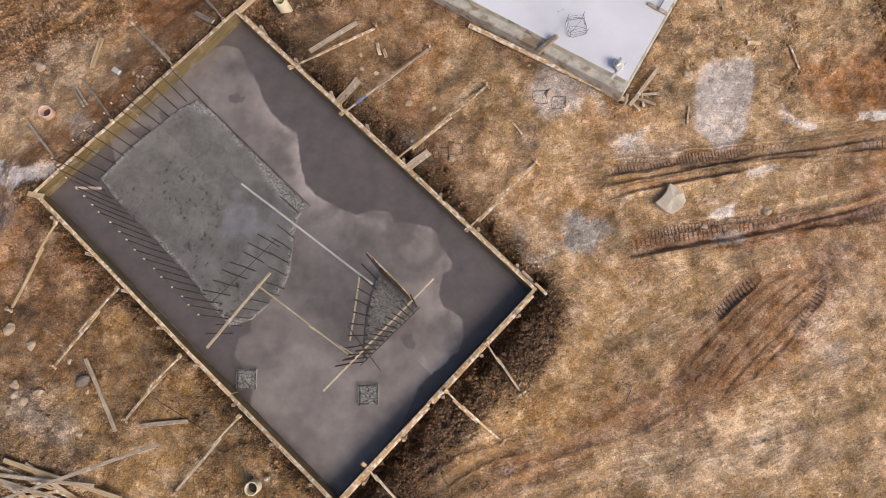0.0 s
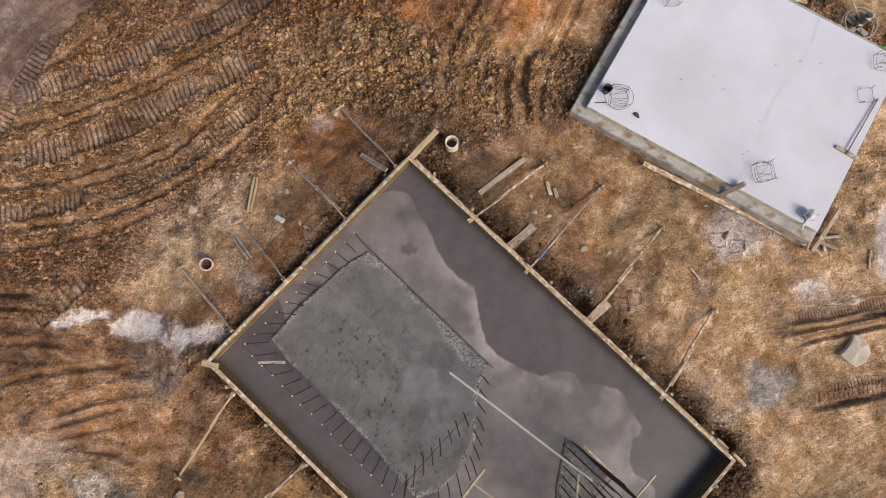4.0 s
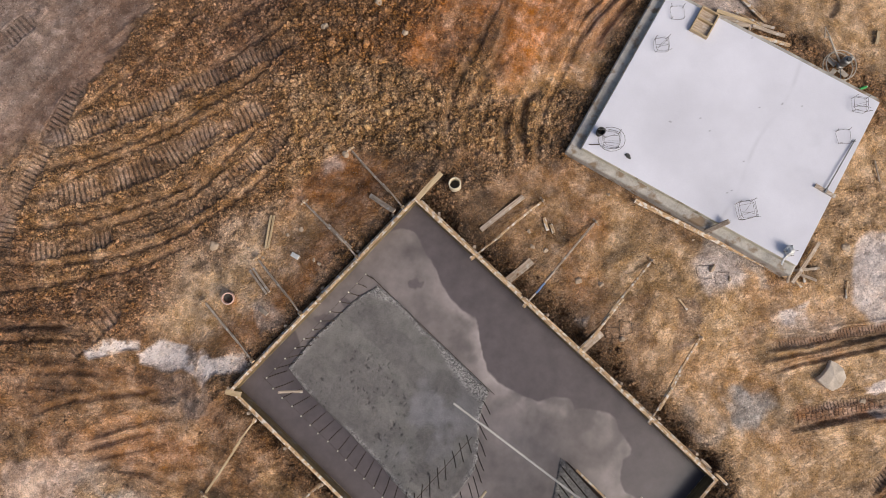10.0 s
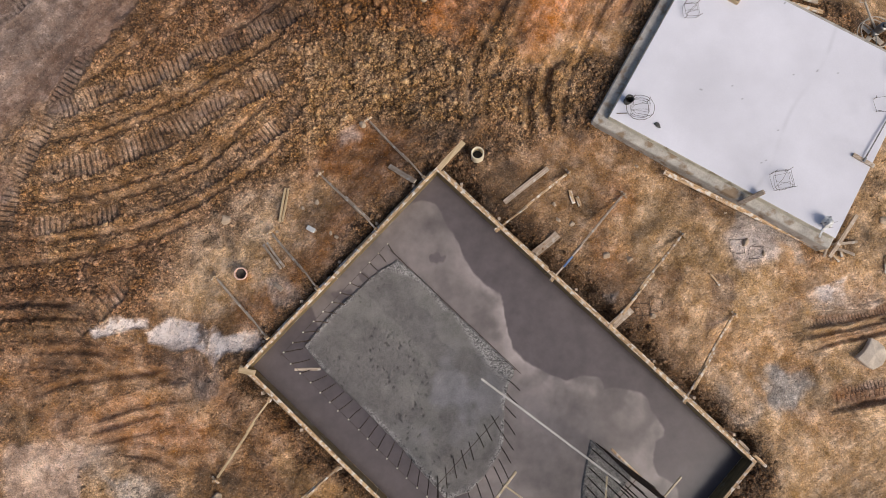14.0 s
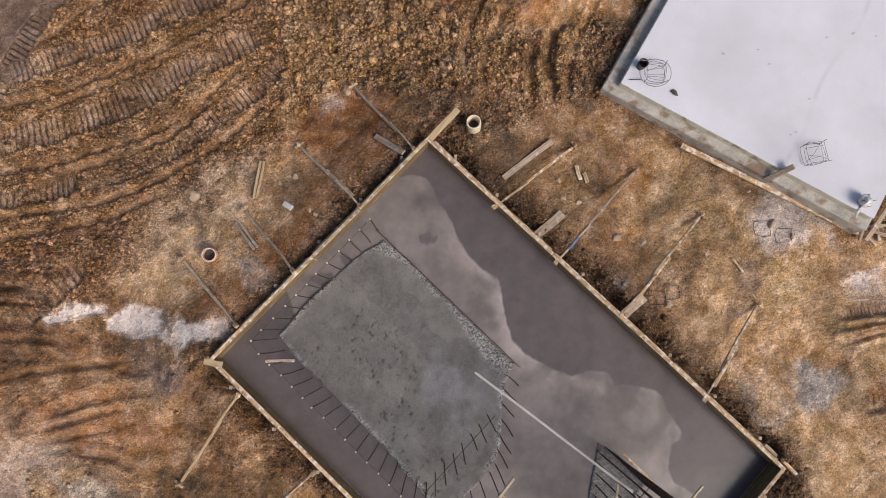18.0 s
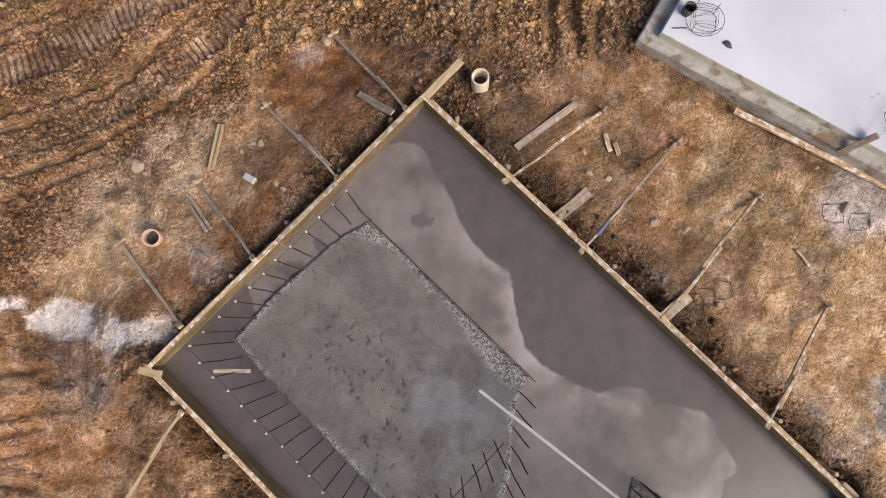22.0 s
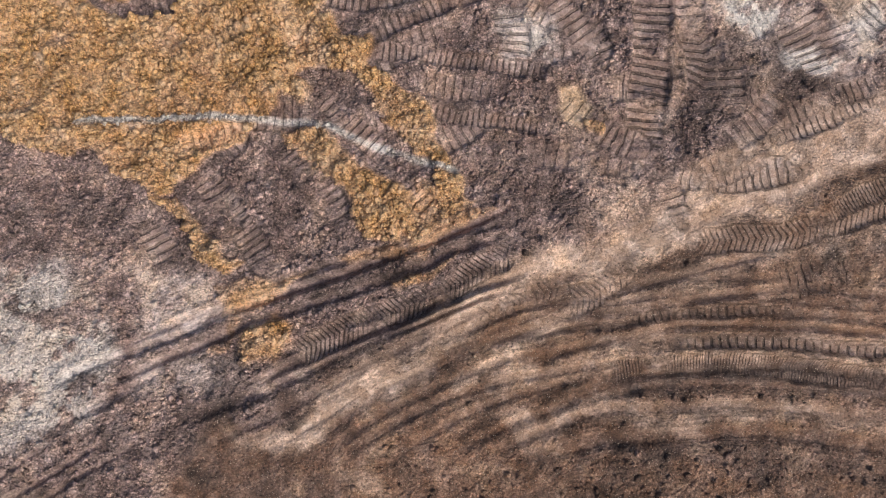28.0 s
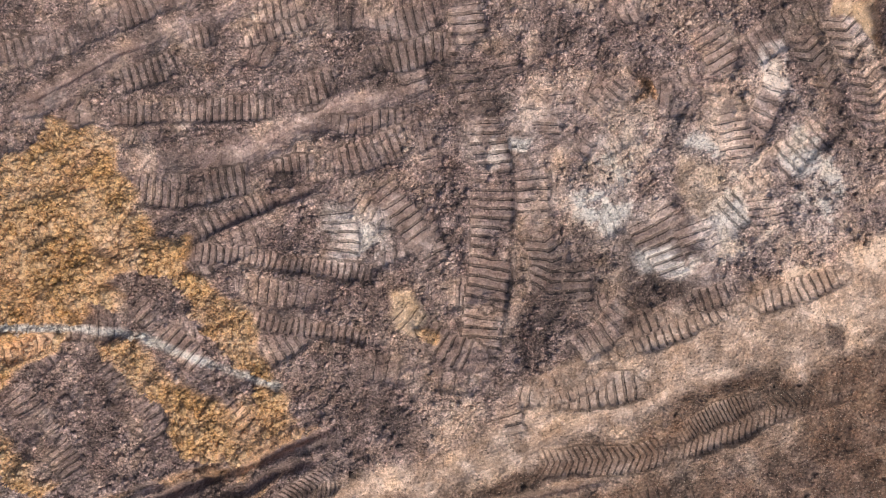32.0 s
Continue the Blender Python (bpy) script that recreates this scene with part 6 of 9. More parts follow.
def soil_material():
    """The ground's own soils, with stones, grains and fine crumbs."""
    m = bpy.data.materials.new("site_soil")
    m.use_nodes = True
    n, l = m.node_tree.nodes, m.node_tree.links
    b = n["Principled BSDF"]
    at = n.new("ShaderNodeVertexColor")
    at.layer_name = "soil"
    tc = n.new("ShaderNodeTexCoord")

    def tex(kind, scale, detail=5, rough=0.6):
        t = n.new(kind)
        t.inputs["Scale"].default_value = scale
        if kind == "ShaderNodeTexNoise":
            t.inputs["Detail"].default_value, t.inputs["Roughness"].default_value = detail, rough
        l.new(tc.outputs["Object"], t.inputs["Vector"])
        return t

    def math_node(op, a, b2):
        k = n.new("ShaderNodeMath")
        k.operation = op
        for i, v in enumerate((a, b2)):
            if isinstance(v, (int, float)):
                k.inputs[i].default_value = v
            else:
                l.new(v, k.inputs[i])
        return k.outputs[0]

    def clamped(a):
        k = n.new("ShaderNodeClamp")
        l.new(a, k.inputs["Value"])
        return k.outputs[0]

    mid, fine, grain = tex("ShaderNodeTexNoise", 2.2, 9, 0.70), tex("ShaderNodeTexNoise", 26, 4, 0.7), tex("ShaderNodeTexVoronoi", 17)
    crumb, pebble, speck = tex("ShaderNodeTexVoronoi", 46), tex("ShaderNodeTexVoronoi", 34), tex("ShaderNodeTexVoronoi", 23)
    wrinkle = tex("ShaderNodeTexNoise", 5.5, 6, 0.62)
    wrinkle.inputs["Distortion"].default_value = 0.2
    v = math_node("ADD", math_node("MULTIPLY", mid.outputs["Fac"], 0.65), math_node("MULTIPLY", fine.outputs["Fac"], 0.85))
    value = n.new("ShaderNodeMapRange")
    value.inputs["From Min"].default_value, value.inputs["From Max"].default_value = 0.53, 0.99
    value.inputs["To Min"].default_value, value.inputs["To Max"].default_value = 0.28, 1.80
    l.new(v, value.inputs["Value"])
    cell, cell2, spc = n.new("ShaderNodeSeparateColor"), n.new("ShaderNodeSeparateColor"), n.new("ShaderNodeSeparateColor")
    l.new(grain.outputs["Color"], cell.inputs[0])
    l.new(crumb.outputs["Color"], cell2.inputs[0])
    l.new(speck.outputs["Color"], spc.inputs[0])
    rough_amount = at.outputs["Alpha"]
    weight = math_node("ADD", 0.22, math_node("MULTIPLY", rough_amount, 0.62))
    both = math_node("ADD", math_node("MULTIPLY", math_node("SUBTRACT", cell.outputs[0], 0.5), 0.6), math_node("SUBTRACT", cell2.outputs[0], 0.5))
    jitter = math_node("ADD", 1.0, math_node("MULTIPLY", both, weight))
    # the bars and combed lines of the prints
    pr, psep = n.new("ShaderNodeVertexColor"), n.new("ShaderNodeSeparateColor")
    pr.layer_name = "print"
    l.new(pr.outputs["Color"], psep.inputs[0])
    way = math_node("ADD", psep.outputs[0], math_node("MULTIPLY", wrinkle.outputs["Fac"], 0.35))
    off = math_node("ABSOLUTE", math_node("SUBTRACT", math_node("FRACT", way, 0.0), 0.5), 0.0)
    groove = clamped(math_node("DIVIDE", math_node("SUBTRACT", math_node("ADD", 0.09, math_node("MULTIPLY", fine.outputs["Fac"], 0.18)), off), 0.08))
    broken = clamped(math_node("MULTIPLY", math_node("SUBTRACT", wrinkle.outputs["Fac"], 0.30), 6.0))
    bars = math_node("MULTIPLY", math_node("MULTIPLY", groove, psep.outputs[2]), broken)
    lines = n.new("ShaderNodeTexNoise")
    lines.noise_dimensions = "1D"
    lines.inputs["Scale"].default_value, lines.inputs["Detail"].default_value, lines.inputs["Roughness"].default_value = 10.0, 2.0, 0.6
    l.new(math_node("ADD", psep.outputs[1], math_node("MULTIPLY", mid.outputs["Fac"], 0.10)), lines.inputs["W"])
    comb = math_node("MULTIPLY", math_node("MULTIPLY", math_node("SUBTRACT", lines.outputs["Fac"], 0.5), pr.outputs["Alpha"]), clamped(math_node("MULTIPLY", math_node("SUBTRACT", mid.outputs["Fac"], 0.38), 5.0)))
    # shade of the groove bars goes into the colour, besides the bump
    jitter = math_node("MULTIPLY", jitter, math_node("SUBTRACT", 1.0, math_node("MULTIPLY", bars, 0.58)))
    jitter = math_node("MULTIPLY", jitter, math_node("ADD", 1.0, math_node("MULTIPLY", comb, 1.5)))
    # clods broken apart by cracks, whose shade is painted into the colour
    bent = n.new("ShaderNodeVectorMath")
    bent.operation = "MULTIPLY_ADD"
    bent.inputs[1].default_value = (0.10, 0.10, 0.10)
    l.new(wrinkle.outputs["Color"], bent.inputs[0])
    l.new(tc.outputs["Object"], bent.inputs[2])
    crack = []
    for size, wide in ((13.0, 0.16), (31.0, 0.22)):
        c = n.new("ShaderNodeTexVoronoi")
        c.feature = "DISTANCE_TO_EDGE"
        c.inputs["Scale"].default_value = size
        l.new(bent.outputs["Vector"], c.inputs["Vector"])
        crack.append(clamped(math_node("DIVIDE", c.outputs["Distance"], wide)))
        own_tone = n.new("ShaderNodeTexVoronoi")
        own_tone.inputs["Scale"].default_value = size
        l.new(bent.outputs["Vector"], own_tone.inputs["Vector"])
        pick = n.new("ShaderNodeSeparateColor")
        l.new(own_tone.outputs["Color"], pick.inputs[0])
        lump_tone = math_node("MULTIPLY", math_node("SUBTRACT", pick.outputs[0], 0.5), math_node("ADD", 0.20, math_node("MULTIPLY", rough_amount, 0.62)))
        crack_shade = math_node("MULTIPLY", math_node("SUBTRACT", 1.0, crack[-1]), math_node("MINIMUM", math_node("MULTIPLY", rough_amount, 0.5), 0.36))
        jitter = math_node("MULTIPLY", jitter, math_node("ADD", 1.0, math_node("SUBTRACT", lump_tone, crack_shade)))
    broken_up = math_node("ADD", math_node("MULTIPLY", crack[0], 0.62), math_node("MULTIPLY", crack[1], 0.38))
    # dark damp crumbs here and there
    dots = math_node("MULTIPLY", math_node("GREATER_THAN", spc.outputs[1], 0.90), math_node("LESS_THAN", speck.outputs["Distance"], 0.36))
    jitter = math_node("MULTIPLY", jitter, math_node("SUBTRACT", 1.0, math_node("MULTIPLY", dots, 0.5)))
    hsv = n.new("ShaderNodeHueSaturation")
    l.new(at.outputs["Color"], hsv.inputs["Color"])
    spread = math_node("MINIMUM", math_node("ADD", 0.45, math_node("MULTIPLY", rough_amount, 1.3)), 1.15)
    tone_value = math_node("ADD", 1.0, math_node("MULTIPLY", math_node("SUBTRACT", value.outputs["Result"], 1.0), spread))
    own = n.new("ShaderNodeSeparateColor")
    own.mode = "HSV"
    l.new(at.outputs["Color"], own.inputs[0])
    most = math_node("DIVIDE", 0.86, own.outputs[2])
    # flakes of dry crust with sharp edges on trodden ground
    crust, stain = tex("ShaderNodeTexNoise", 3.1, 8, 0.62), tex("ShaderNodeTexNoise", 1.5, 8, 0.6)
    flake = clamped(math_node("MULTIPLY", math_node("SUBTRACT", crust.outputs["Fac"], 0.52), 20.0))
    flake = math_node("MULTIPLY", flake, clamped(math_node("SUBTRACT", 0.85, math_node("MULTIPLY", rough_amount, 1.8))))
    soaked = clamped(math_node("MULTIPLY", math_node("SUBTRACT", 0.475, stain.outputs["Fac"]), 14.0))
    soaked = math_node("MULTIPLY", soaked, clamped(math_node("SUBTRACT", 0.85, math_node("MULTIPLY", rough_amount, 1.8))))
    sat = n.new("ShaderNodeMapRange")
    sat.inputs["From Min"].default_value, sat.inputs["From Max"].default_value = 0.3, 0.7
    sat.inputs["To Min"].default_value, sat.inputs["To Max"].default_value = 1.2, 0.82
    l.new(mid.outputs["Fac"], sat.inputs["Value"])
    l.new(math_node("MULTIPLY", sat.outputs["Result"], math_node("SUBTRACT", 1.0, math_node("MULTIPLY", flake, 0.14))), hsv.inputs["Saturation"])
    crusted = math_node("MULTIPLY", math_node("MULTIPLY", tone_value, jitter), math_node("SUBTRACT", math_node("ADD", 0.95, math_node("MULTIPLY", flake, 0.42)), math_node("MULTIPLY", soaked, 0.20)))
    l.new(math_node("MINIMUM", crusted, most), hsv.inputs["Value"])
    # pale grit scattered through the soil
    pc = n.new("ShaderNodeSeparateColor")
    l.new(pebble.outputs["Color"], pc.inputs[0])
    grit = math_node("MULTIPLY", math_node("GREATER_THAN", pc.outputs[0], 0.93), math_node("LESS_THAN", pebble.outputs["Distance"], 0.33))
    mix = n.new("ShaderNodeMix")
    mix.data_type = "RGBA"
    dust = tex("ShaderNodeTexVoronoi", 58)
    dc = n.new("ShaderNodeSeparateColor")
    l.new(dust.outputs["Color"], dc.inputs[0])
    small = math_node("MULTIPLY", math_node("GREATER_THAN", dc.outputs[1], 0.90), math_node("LESS_THAN", dust.outputs["Distance"], 0.40))
    l.new(math_node("MAXIMUM", math_node("MULTIPLY", grit, 0.5), math_node("MULTIPLY", small, 0.28)), mix.inputs["Factor"])
    l.new(hsv.outputs["Color"], mix.inputs["A"])
    mix.inputs["B"].default_value = (0.58, 0.46, 0.36, 1)
    cap = n.new("ShaderNodeVectorMath")
    cap.operation = "MINIMUM"
    cap.inputs[1].default_value = (0.85, 0.79, 0.73)
    l.new(mix.outputs["Result"], cap.inputs[0])
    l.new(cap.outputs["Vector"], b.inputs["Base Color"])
    b.inputs["Roughness"].default_value = 0.92
    domes = math_node("ADD", math_node("MULTIPLY", math_node("SUBTRACT", 1.0, grain.outputs["Distance"]), 0.9), math_node("MULTIPLY", math_node("SUBTRACT", 1.0, crumb.outputs["Distance"]), 0.35))
    fold = math_node("MULTIPLY", math_node("ABSOLUTE", math_node("SUBTRACT", wrinkle.outputs["Fac"], 0.5), 0.0), 3.2)
    fold = math_node("MULTIPLY", math_node("MINIMUM", fold, 0.5), math_node("ADD", 0.07, math_node("MULTIPLY", rough_amount, 0.6)))
    pressed = math_node("ADD", math_node("MULTIPLY", bars, -0.75), math_node("MULTIPLY", comb, 0.32))
    pressed = math_node("ADD", pressed, math_node("MULTIPLY", broken_up, math_node("MULTIPLY", rough_amount, 0.45)))
    h = math_node("ADD", math_node("ADD", math_node("MULTIPLY", fine.outputs["Fac"], math_node("ADD", 0.05, math_node("MULTIPLY", rough_amount, 0.36))), fold), math_node("MULTIPLY", domes, math_node("ADD", 0.06, math_node("MULTIPLY", rough_amount, 0.95))))
    bp = n.new("ShaderNodeBump")
    bp.inputs["Distance"].default_value, bp.inputs["Strength"].default_value = 0.12, 1.0
    l.new(math_node("ADD", h, pressed), bp.inputs["Height"])
    l.new(bp.outputs["Normal"], b.inputs["Normal"])
    return m


SOIL_MAT = soil_material()
ground_mesh.materials.append(SOIL_MAT)
ground = tagged(new("ground", ground_mesh), "brown and orange churned earth with crawler and tyre prints", "ground", kind="structure")


def ground_at(x, y):
    """The height of the ground at a place."""
    i, j = np.clip(np.searchsorted(GX, x), 1, NX - 1), np.clip(np.searchsorted(GY, y), 1, NY - 1)
    return float(max(HEIGHT[j, i], HEIGHT[j - 1, i - 1]))


# ---- the wet pad in its timber form ----
FORM_TOP, LIQUID = 0.9, 0.47


def pad_point(u, v, z=0.0):
    p = PAD_N + PAD_U * u + PAD_V * v
    return Vector((p.x, p.y, z))


def slab_point(u, v, z=0.0):
    p = SLAB_W + SLAB_U * u + SLAB_V * v
    return Vector((p.x, p.y, z - 0.06 + 0.036 * u))


PAD_BASE = Matrix(((PAD_U.x, PAD_V.x, 0, PAD_N.x), (PAD_U.y, PAD_V.y, 0, PAD_N.y), (0, 0, -1, 0), (0, 0, 0, 1))).inverted()


def inside_mask(x, y, pts, soft):
    """1 inside an outline, 0 outside, with a soft edge."""
    inside, dist = np.zeros(x.shape, bool), np.full(x.shape, 1e9)
    for (ax, ay), (bx, by) in zip(pts, pts[1:] + pts[:1]):
        if ay != by:
            inside ^= ((ay > y) != (by > y)) & (x < (bx - ax) * (y - ay) / (by - ay) + ax)
        ex, ey = bx - ax, by - ay
        k = np.clip(((x - ax) * ex + (y - ay) * ey) / (ex * ex + ey * ey + 1e-9), 0, 1)
        dist = np.minimum(dist, np.hypot(x - ax - k * ex, y - ay - k * ey))
    a = np.clip(np.where(inside, dist, -dist) / soft * 0.5 + 0.5, 0, 1)
    return a * a * (3 - 2 * a), np.where(inside, dist, -dist)


def sheet(name, us, vs, z, colour, mat, point, stones=None):
    """A grid of heights over part of a pad or slab, with its own colour layer."""
    uu, vv = np.meshgrid(us, vs)
    o, e, f = point(0, 0), point(1, 0) - point(0, 0), point(0, 1) - point(0, 0)
    co = np.stack([o.x + uu * e.x + vv * f.x, o.y + uu * e.y + vv * f.y, z], -1)
    nx, ny = len(us), len(vs)
    k = (np.arange(ny - 1)[:, None] * nx + np.arange(nx - 1)[None, :]).ravel()
    quads = np.stack([k, k + nx, k + nx + 1, k + 1], -1).astype(np.int32)
    me = bpy.data.meshes.new(name)
    me.vertices.add(nx * ny)
    me.vertices.foreach_set("co", co.astype(np.float32).ravel())
    me.loops.add(quads.size)
    me.loops.foreach_set("vertex_index", quads.ravel())
    me.polygons.add(len(quads))
    me.polygons.foreach_set("loop_start", np.arange(0, quads.size, 4, dtype=np.int32))
    me.polygons.foreach_set("use_smooth", np.ones(len(quads), bool))
    me.update(calc_edges=True)
    lay = me.color_attributes.new("soil", "FLOAT_COLOR", "POINT")
    alpha = np.zeros(uu.shape + (1,)) if stones is None else stones[..., None]
    lay.data.foreach_set("color", np.concatenate([colour, alpha], -1).astype(np.float32).ravel())
    me.materials.append(mat)
    return new(name, me)


def layered_material(name, rough, bump_scale, bump, speck=0.2, distance=0.01):
    """Colour from the mesh's own layer, with fine speckle and relief."""
    m = bpy.data.materials.new(name)
    m.use_nodes = True
    n, l = m.node_tree.nodes, m.node_tree.links
    b = n["Principled BSDF"]
    at, tc, t1, t2 = n.new("ShaderNodeVertexColor"), n.new("ShaderNodeTexCoord"), n.new("ShaderNodeTexNoise"), n.new("ShaderNodeTexNoise")
    at.layer_name = "soil"
    for t, s in ((t1, bump_scale), (t2, 2.3)):
        t.inputs["Scale"].default_value, t.inputs["Detail"].default_value, t.inputs["Roughness"].default_value = s, 6, 0.65
        l.new(tc.outputs["Object"], t.inputs["Vector"])
    hsv, mr, ad = n.new("ShaderNodeHueSaturation"), n.new("ShaderNodeMapRange"), n.new("ShaderNodeMath")
    ad.operation = "ADD"
    l.new(t1.outputs["Fac"], ad.inputs[0])
    l.new(t2.outputs["Fac"], ad.inputs[1])
    mr.inputs["From Min"].default_value, mr.inputs["From Max"].default_value = 0.7, 1.3
    mr.inputs["To Min"].default_value, mr.inputs["To Max"].default_value = 1 - speck, 1 + speck
    l.new(ad.outputs[0], mr.inputs["Value"])
    l.new(mr.outputs["Result"], hsv.inputs["Value"])
    l.new(at.outputs["Color"], hsv.inputs["Color"])
    # single stones where the paste is washed away
    peb, sep, tone_of, lift = n.new("ShaderNodeTexVoronoi"), n.new("ShaderNodeSeparateColor"), n.new("ShaderNodeMapRange"), n.new("ShaderNodeHueSaturation")
    peb.inputs["Scale"].default_value = 38.0
    l.new(tc.outputs["Object"], peb.inputs["Vector"])
    l.new(peb.outputs["Color"], sep.inputs[0])
    tone_of.inputs["To Min"].default_value, tone_of.inputs["To Max"].default_value = 0.35, 1.75
    l.new(sep.outputs[0], tone_of.inputs["Value"])
    l.new(tone_of.outputs["Result"], lift.inputs["Value"])
    l.new(at.outputs["Alpha"], lift.inputs["Fac"])
    l.new(hsv.outputs["Color"], lift.inputs["Color"])
    l.new(lift.outputs["Color"], b.inputs["Base Color"])
    b.inputs["Roughness"].default_value = rough
    dome, total = n.new("ShaderNodeMath"), n.new("ShaderNodeMath")
    dome.operation, total.operation = "MULTIPLY", "SUBTRACT"
    l.new(peb.outputs["Distance"], dome.inputs[0])
    l.new(at.outputs["Alpha"], dome.inputs[1])
    l.new(t1.outputs["Fac"], total.inputs[0])
    l.new(dome.outputs[0], total.inputs[1])
    bp = n.new("ShaderNodeBump")
    bp.inputs["Strength"].default_value, bp.inputs["Distance"].default_value = bump, distance
    l.new(total.outputs[0], bp.inputs["Height"])
    l.new(bp.outputs["Normal"], b.inputs["Normal"])
    return m


CEMENT_WATER = layered_material("milky_cement_water", 0.22, 2.6, 0.05, 0.16)
GREEN_CONCRETE = layered_material("fresh_grey_concrete", 0.85, 38, 0.8, 0.30, 0.03)
WHITE_SLAB = layered_material("pale_cured_concrete", 0.8, 30, 0.15, 0.035)

us, vs = np.arange(-0.02, PAD_L + 0.02, 0.028), np.arange(-0.02, PAD_B + 0.02, 0.028)
UU, VV = np.meshgrid(us, vs)


def uv_noise(size, seed):
    return value_noise(size, seed, 1, 1, us, vs)


def uv_fractal(size, seed, octaves=4):
    out = sum(0.55 ** i * uv_noise(size / 2 ** i, seed + i) for i in range(octaves))
    return out / sum(0.55 ** i for i in range(octaves))


wu, wv = UU + (uv_fractal(0.55, 1) - 0.5) * 0.45, VV + (uv_fractal(0.55, 4) - 0.5) * 0.45
MILK = [(-0.3, 2.3), (-0.1, 1.9), (-0.05, 1.5), (-0.02, 1.0), (0.2, 0.7), (0.45, 0.58), (0.72, 0.6), (1.05, 0.72), (1.49, 0.88), (1.92, 1.08), (2.3, 1.16), (2.7, 1.17), (3.05, 1.06), (3.25, 1.16), (3.52, 1.40), (3.9, 1.70), (4.24, 1.86), (4.63, 1.88), (4.95, 1.78),
        (5.23, 1.70), (5.62, 1.52), (5.72, 1.3), (5.84, 1.15), (6.19, 0.92), (6.32, 0.98), (6.42, 1.06), (6.64, 0.84), (6.9, 0.66), (7.17, 0.52), (7.4, 0.54), (7.57, 0.62), (7.85, 0.70), (8.13, 0.80), (8.2, 0.90), (8.10, 1.12), (8.22, 1.32), (8.34, 1.46), (8.5, 1.6), (8.68, 1.70), (8.92, 1.62), (9.15, 1.6),
        (9.36, 1.74), (9.51, 1.89), (9.62, 2.2), (9.5, 3.4), (9.9, 4.6), (9.9, 6.5), (7.4, 6.5), (7.07, 6.32), (6.85, 6.05), (6.4, 5.92), (5.95, 5.84), (5.74, 5.5), (5.8, 5.16), (5.6, 5.0), (3.0, 4.2), (0.7, 4.75), (-0.3, 4.2)]
milk, milk_d = inside_mask(wu * 0.34 + UU * 0.66, wv * 0.34 + VV * 0.66, MILK, 0.028)
swirl = value_noise(0.9, 2, 1, 1, us, vs)
veil = 0.5 + 0.5 * np.sin((UU * 0.9 + VV * 1.3) * 1.7 + (uv_fractal(1.5, 7, 5) - 0.5) * 16)
veil = 0.35 * veil + 0.65 * np.clip((uv_fractal(0.9, 3, 5) - 0.5) * 2.2 + 0.5, 0, 1)
dark_water, milk_water = np.array((0.121, 0.100, 0.100)), np.array((0.214, 0.182, 0.172))
rim = (np.exp(-(np.maximum(milk_d, 0) / 0.4) ** 2) + 0.5 * np.exp(-(np.maximum(milk_d, 0) / 0.05) ** 2)) * np.clip((UU - 1) / 2, 0, 1) * (VV < 3) * np.clip((veil - 0.3) * 2, 0, 1)
water = dark_water * (0.94 + 0.10 * veil[..., None]) * (1 - milk[..., None]) + milk_water * (0.66 + 0.56 * veil[..., None] + 0.6 * rim[..., None]) * milk[..., None]
for cu, cv, r in ((1.36, 1.50, 0.19), (0.45, 3.1, 0.20), (0.42, 3.75, 0.24), (8.55, 2.75, 0.20)):
    hole = np.clip((r - np.hypot(wu - cu, (wv - cv) * 1.3)) / 0.04 + 0.5, 0, 1)[..., None]
    water = water * (1 - hole * 0.75) + dark_water * hole * 0.75
tagged(sheet("cement_water", us, vs, np.full(UU.shape, LIQUID), water, CEMENT_WATER, pad_point), "still milky grey cement water filling the timber form", "water", kind="structure")

# the concrete that stands out of the water
BLOCK = [(0.70, 2.16), (0.56, 2.67), (0.50, 3.33), (0.45, 4.34), (0.52, 5.18), (1.19, 5.25), (2.0, 5.27), (2.73, 5.27), (3.69, 5.30), (4.7, 5.40), (5.4, 5.45), (5.66, 4.95), (5.68, 4.56), (5.63, 3.87), (5.49, 3.55),
         (4.94, 2.94), (4.70, 2.55), (4.62, 2.24), (4.5, 2.14), (3.43, 2.13), (2.76, 2.13), (2.3, 2.16), (2.04, 2.10), (1.34, 2.09)]
block, block_d = inside_mask(wu * 0.12 + UU * 0.88, wv * 0.12 + VV * 0.88, BLOCK, 0.04)
tri, tri_d = inside_mask(wu * 0.15 + UU * 0.85, wv * 0.15 + VV * 0.85, [(6.92, 2.12), (8.27, 2.1), (8.20, 3.9), (7.55, 3.2)], 0.05)
knobs = np.zeros(UU.shape)
for cu, cv in ((6.56, 5.97), (8.81, 4.30)):
    knobs = np.maximum(knobs, np.clip((0.33 - np.abs(UU - cu) - np.abs(VV - cv)) / 0.05 + 0.4, 0, 1))
up = np.maximum(np.maximum(block, tri), knobs)
grain = uv_fractal(0.14, 3)
trowel = uv_fractal(1.3, 9)
height = LIQUID - 0.10 + up * 0.135 + (grain - 0.5) * 0.03 * up + (trowel - 0.5) * 0.02 * up
fresh = np.array((0.152, 0.139, 0.133)) * (0.86 + 0.28 * trowel[..., None]) * (0.90 + 0.2 * uv_noise(0.05, 4)[..., None])
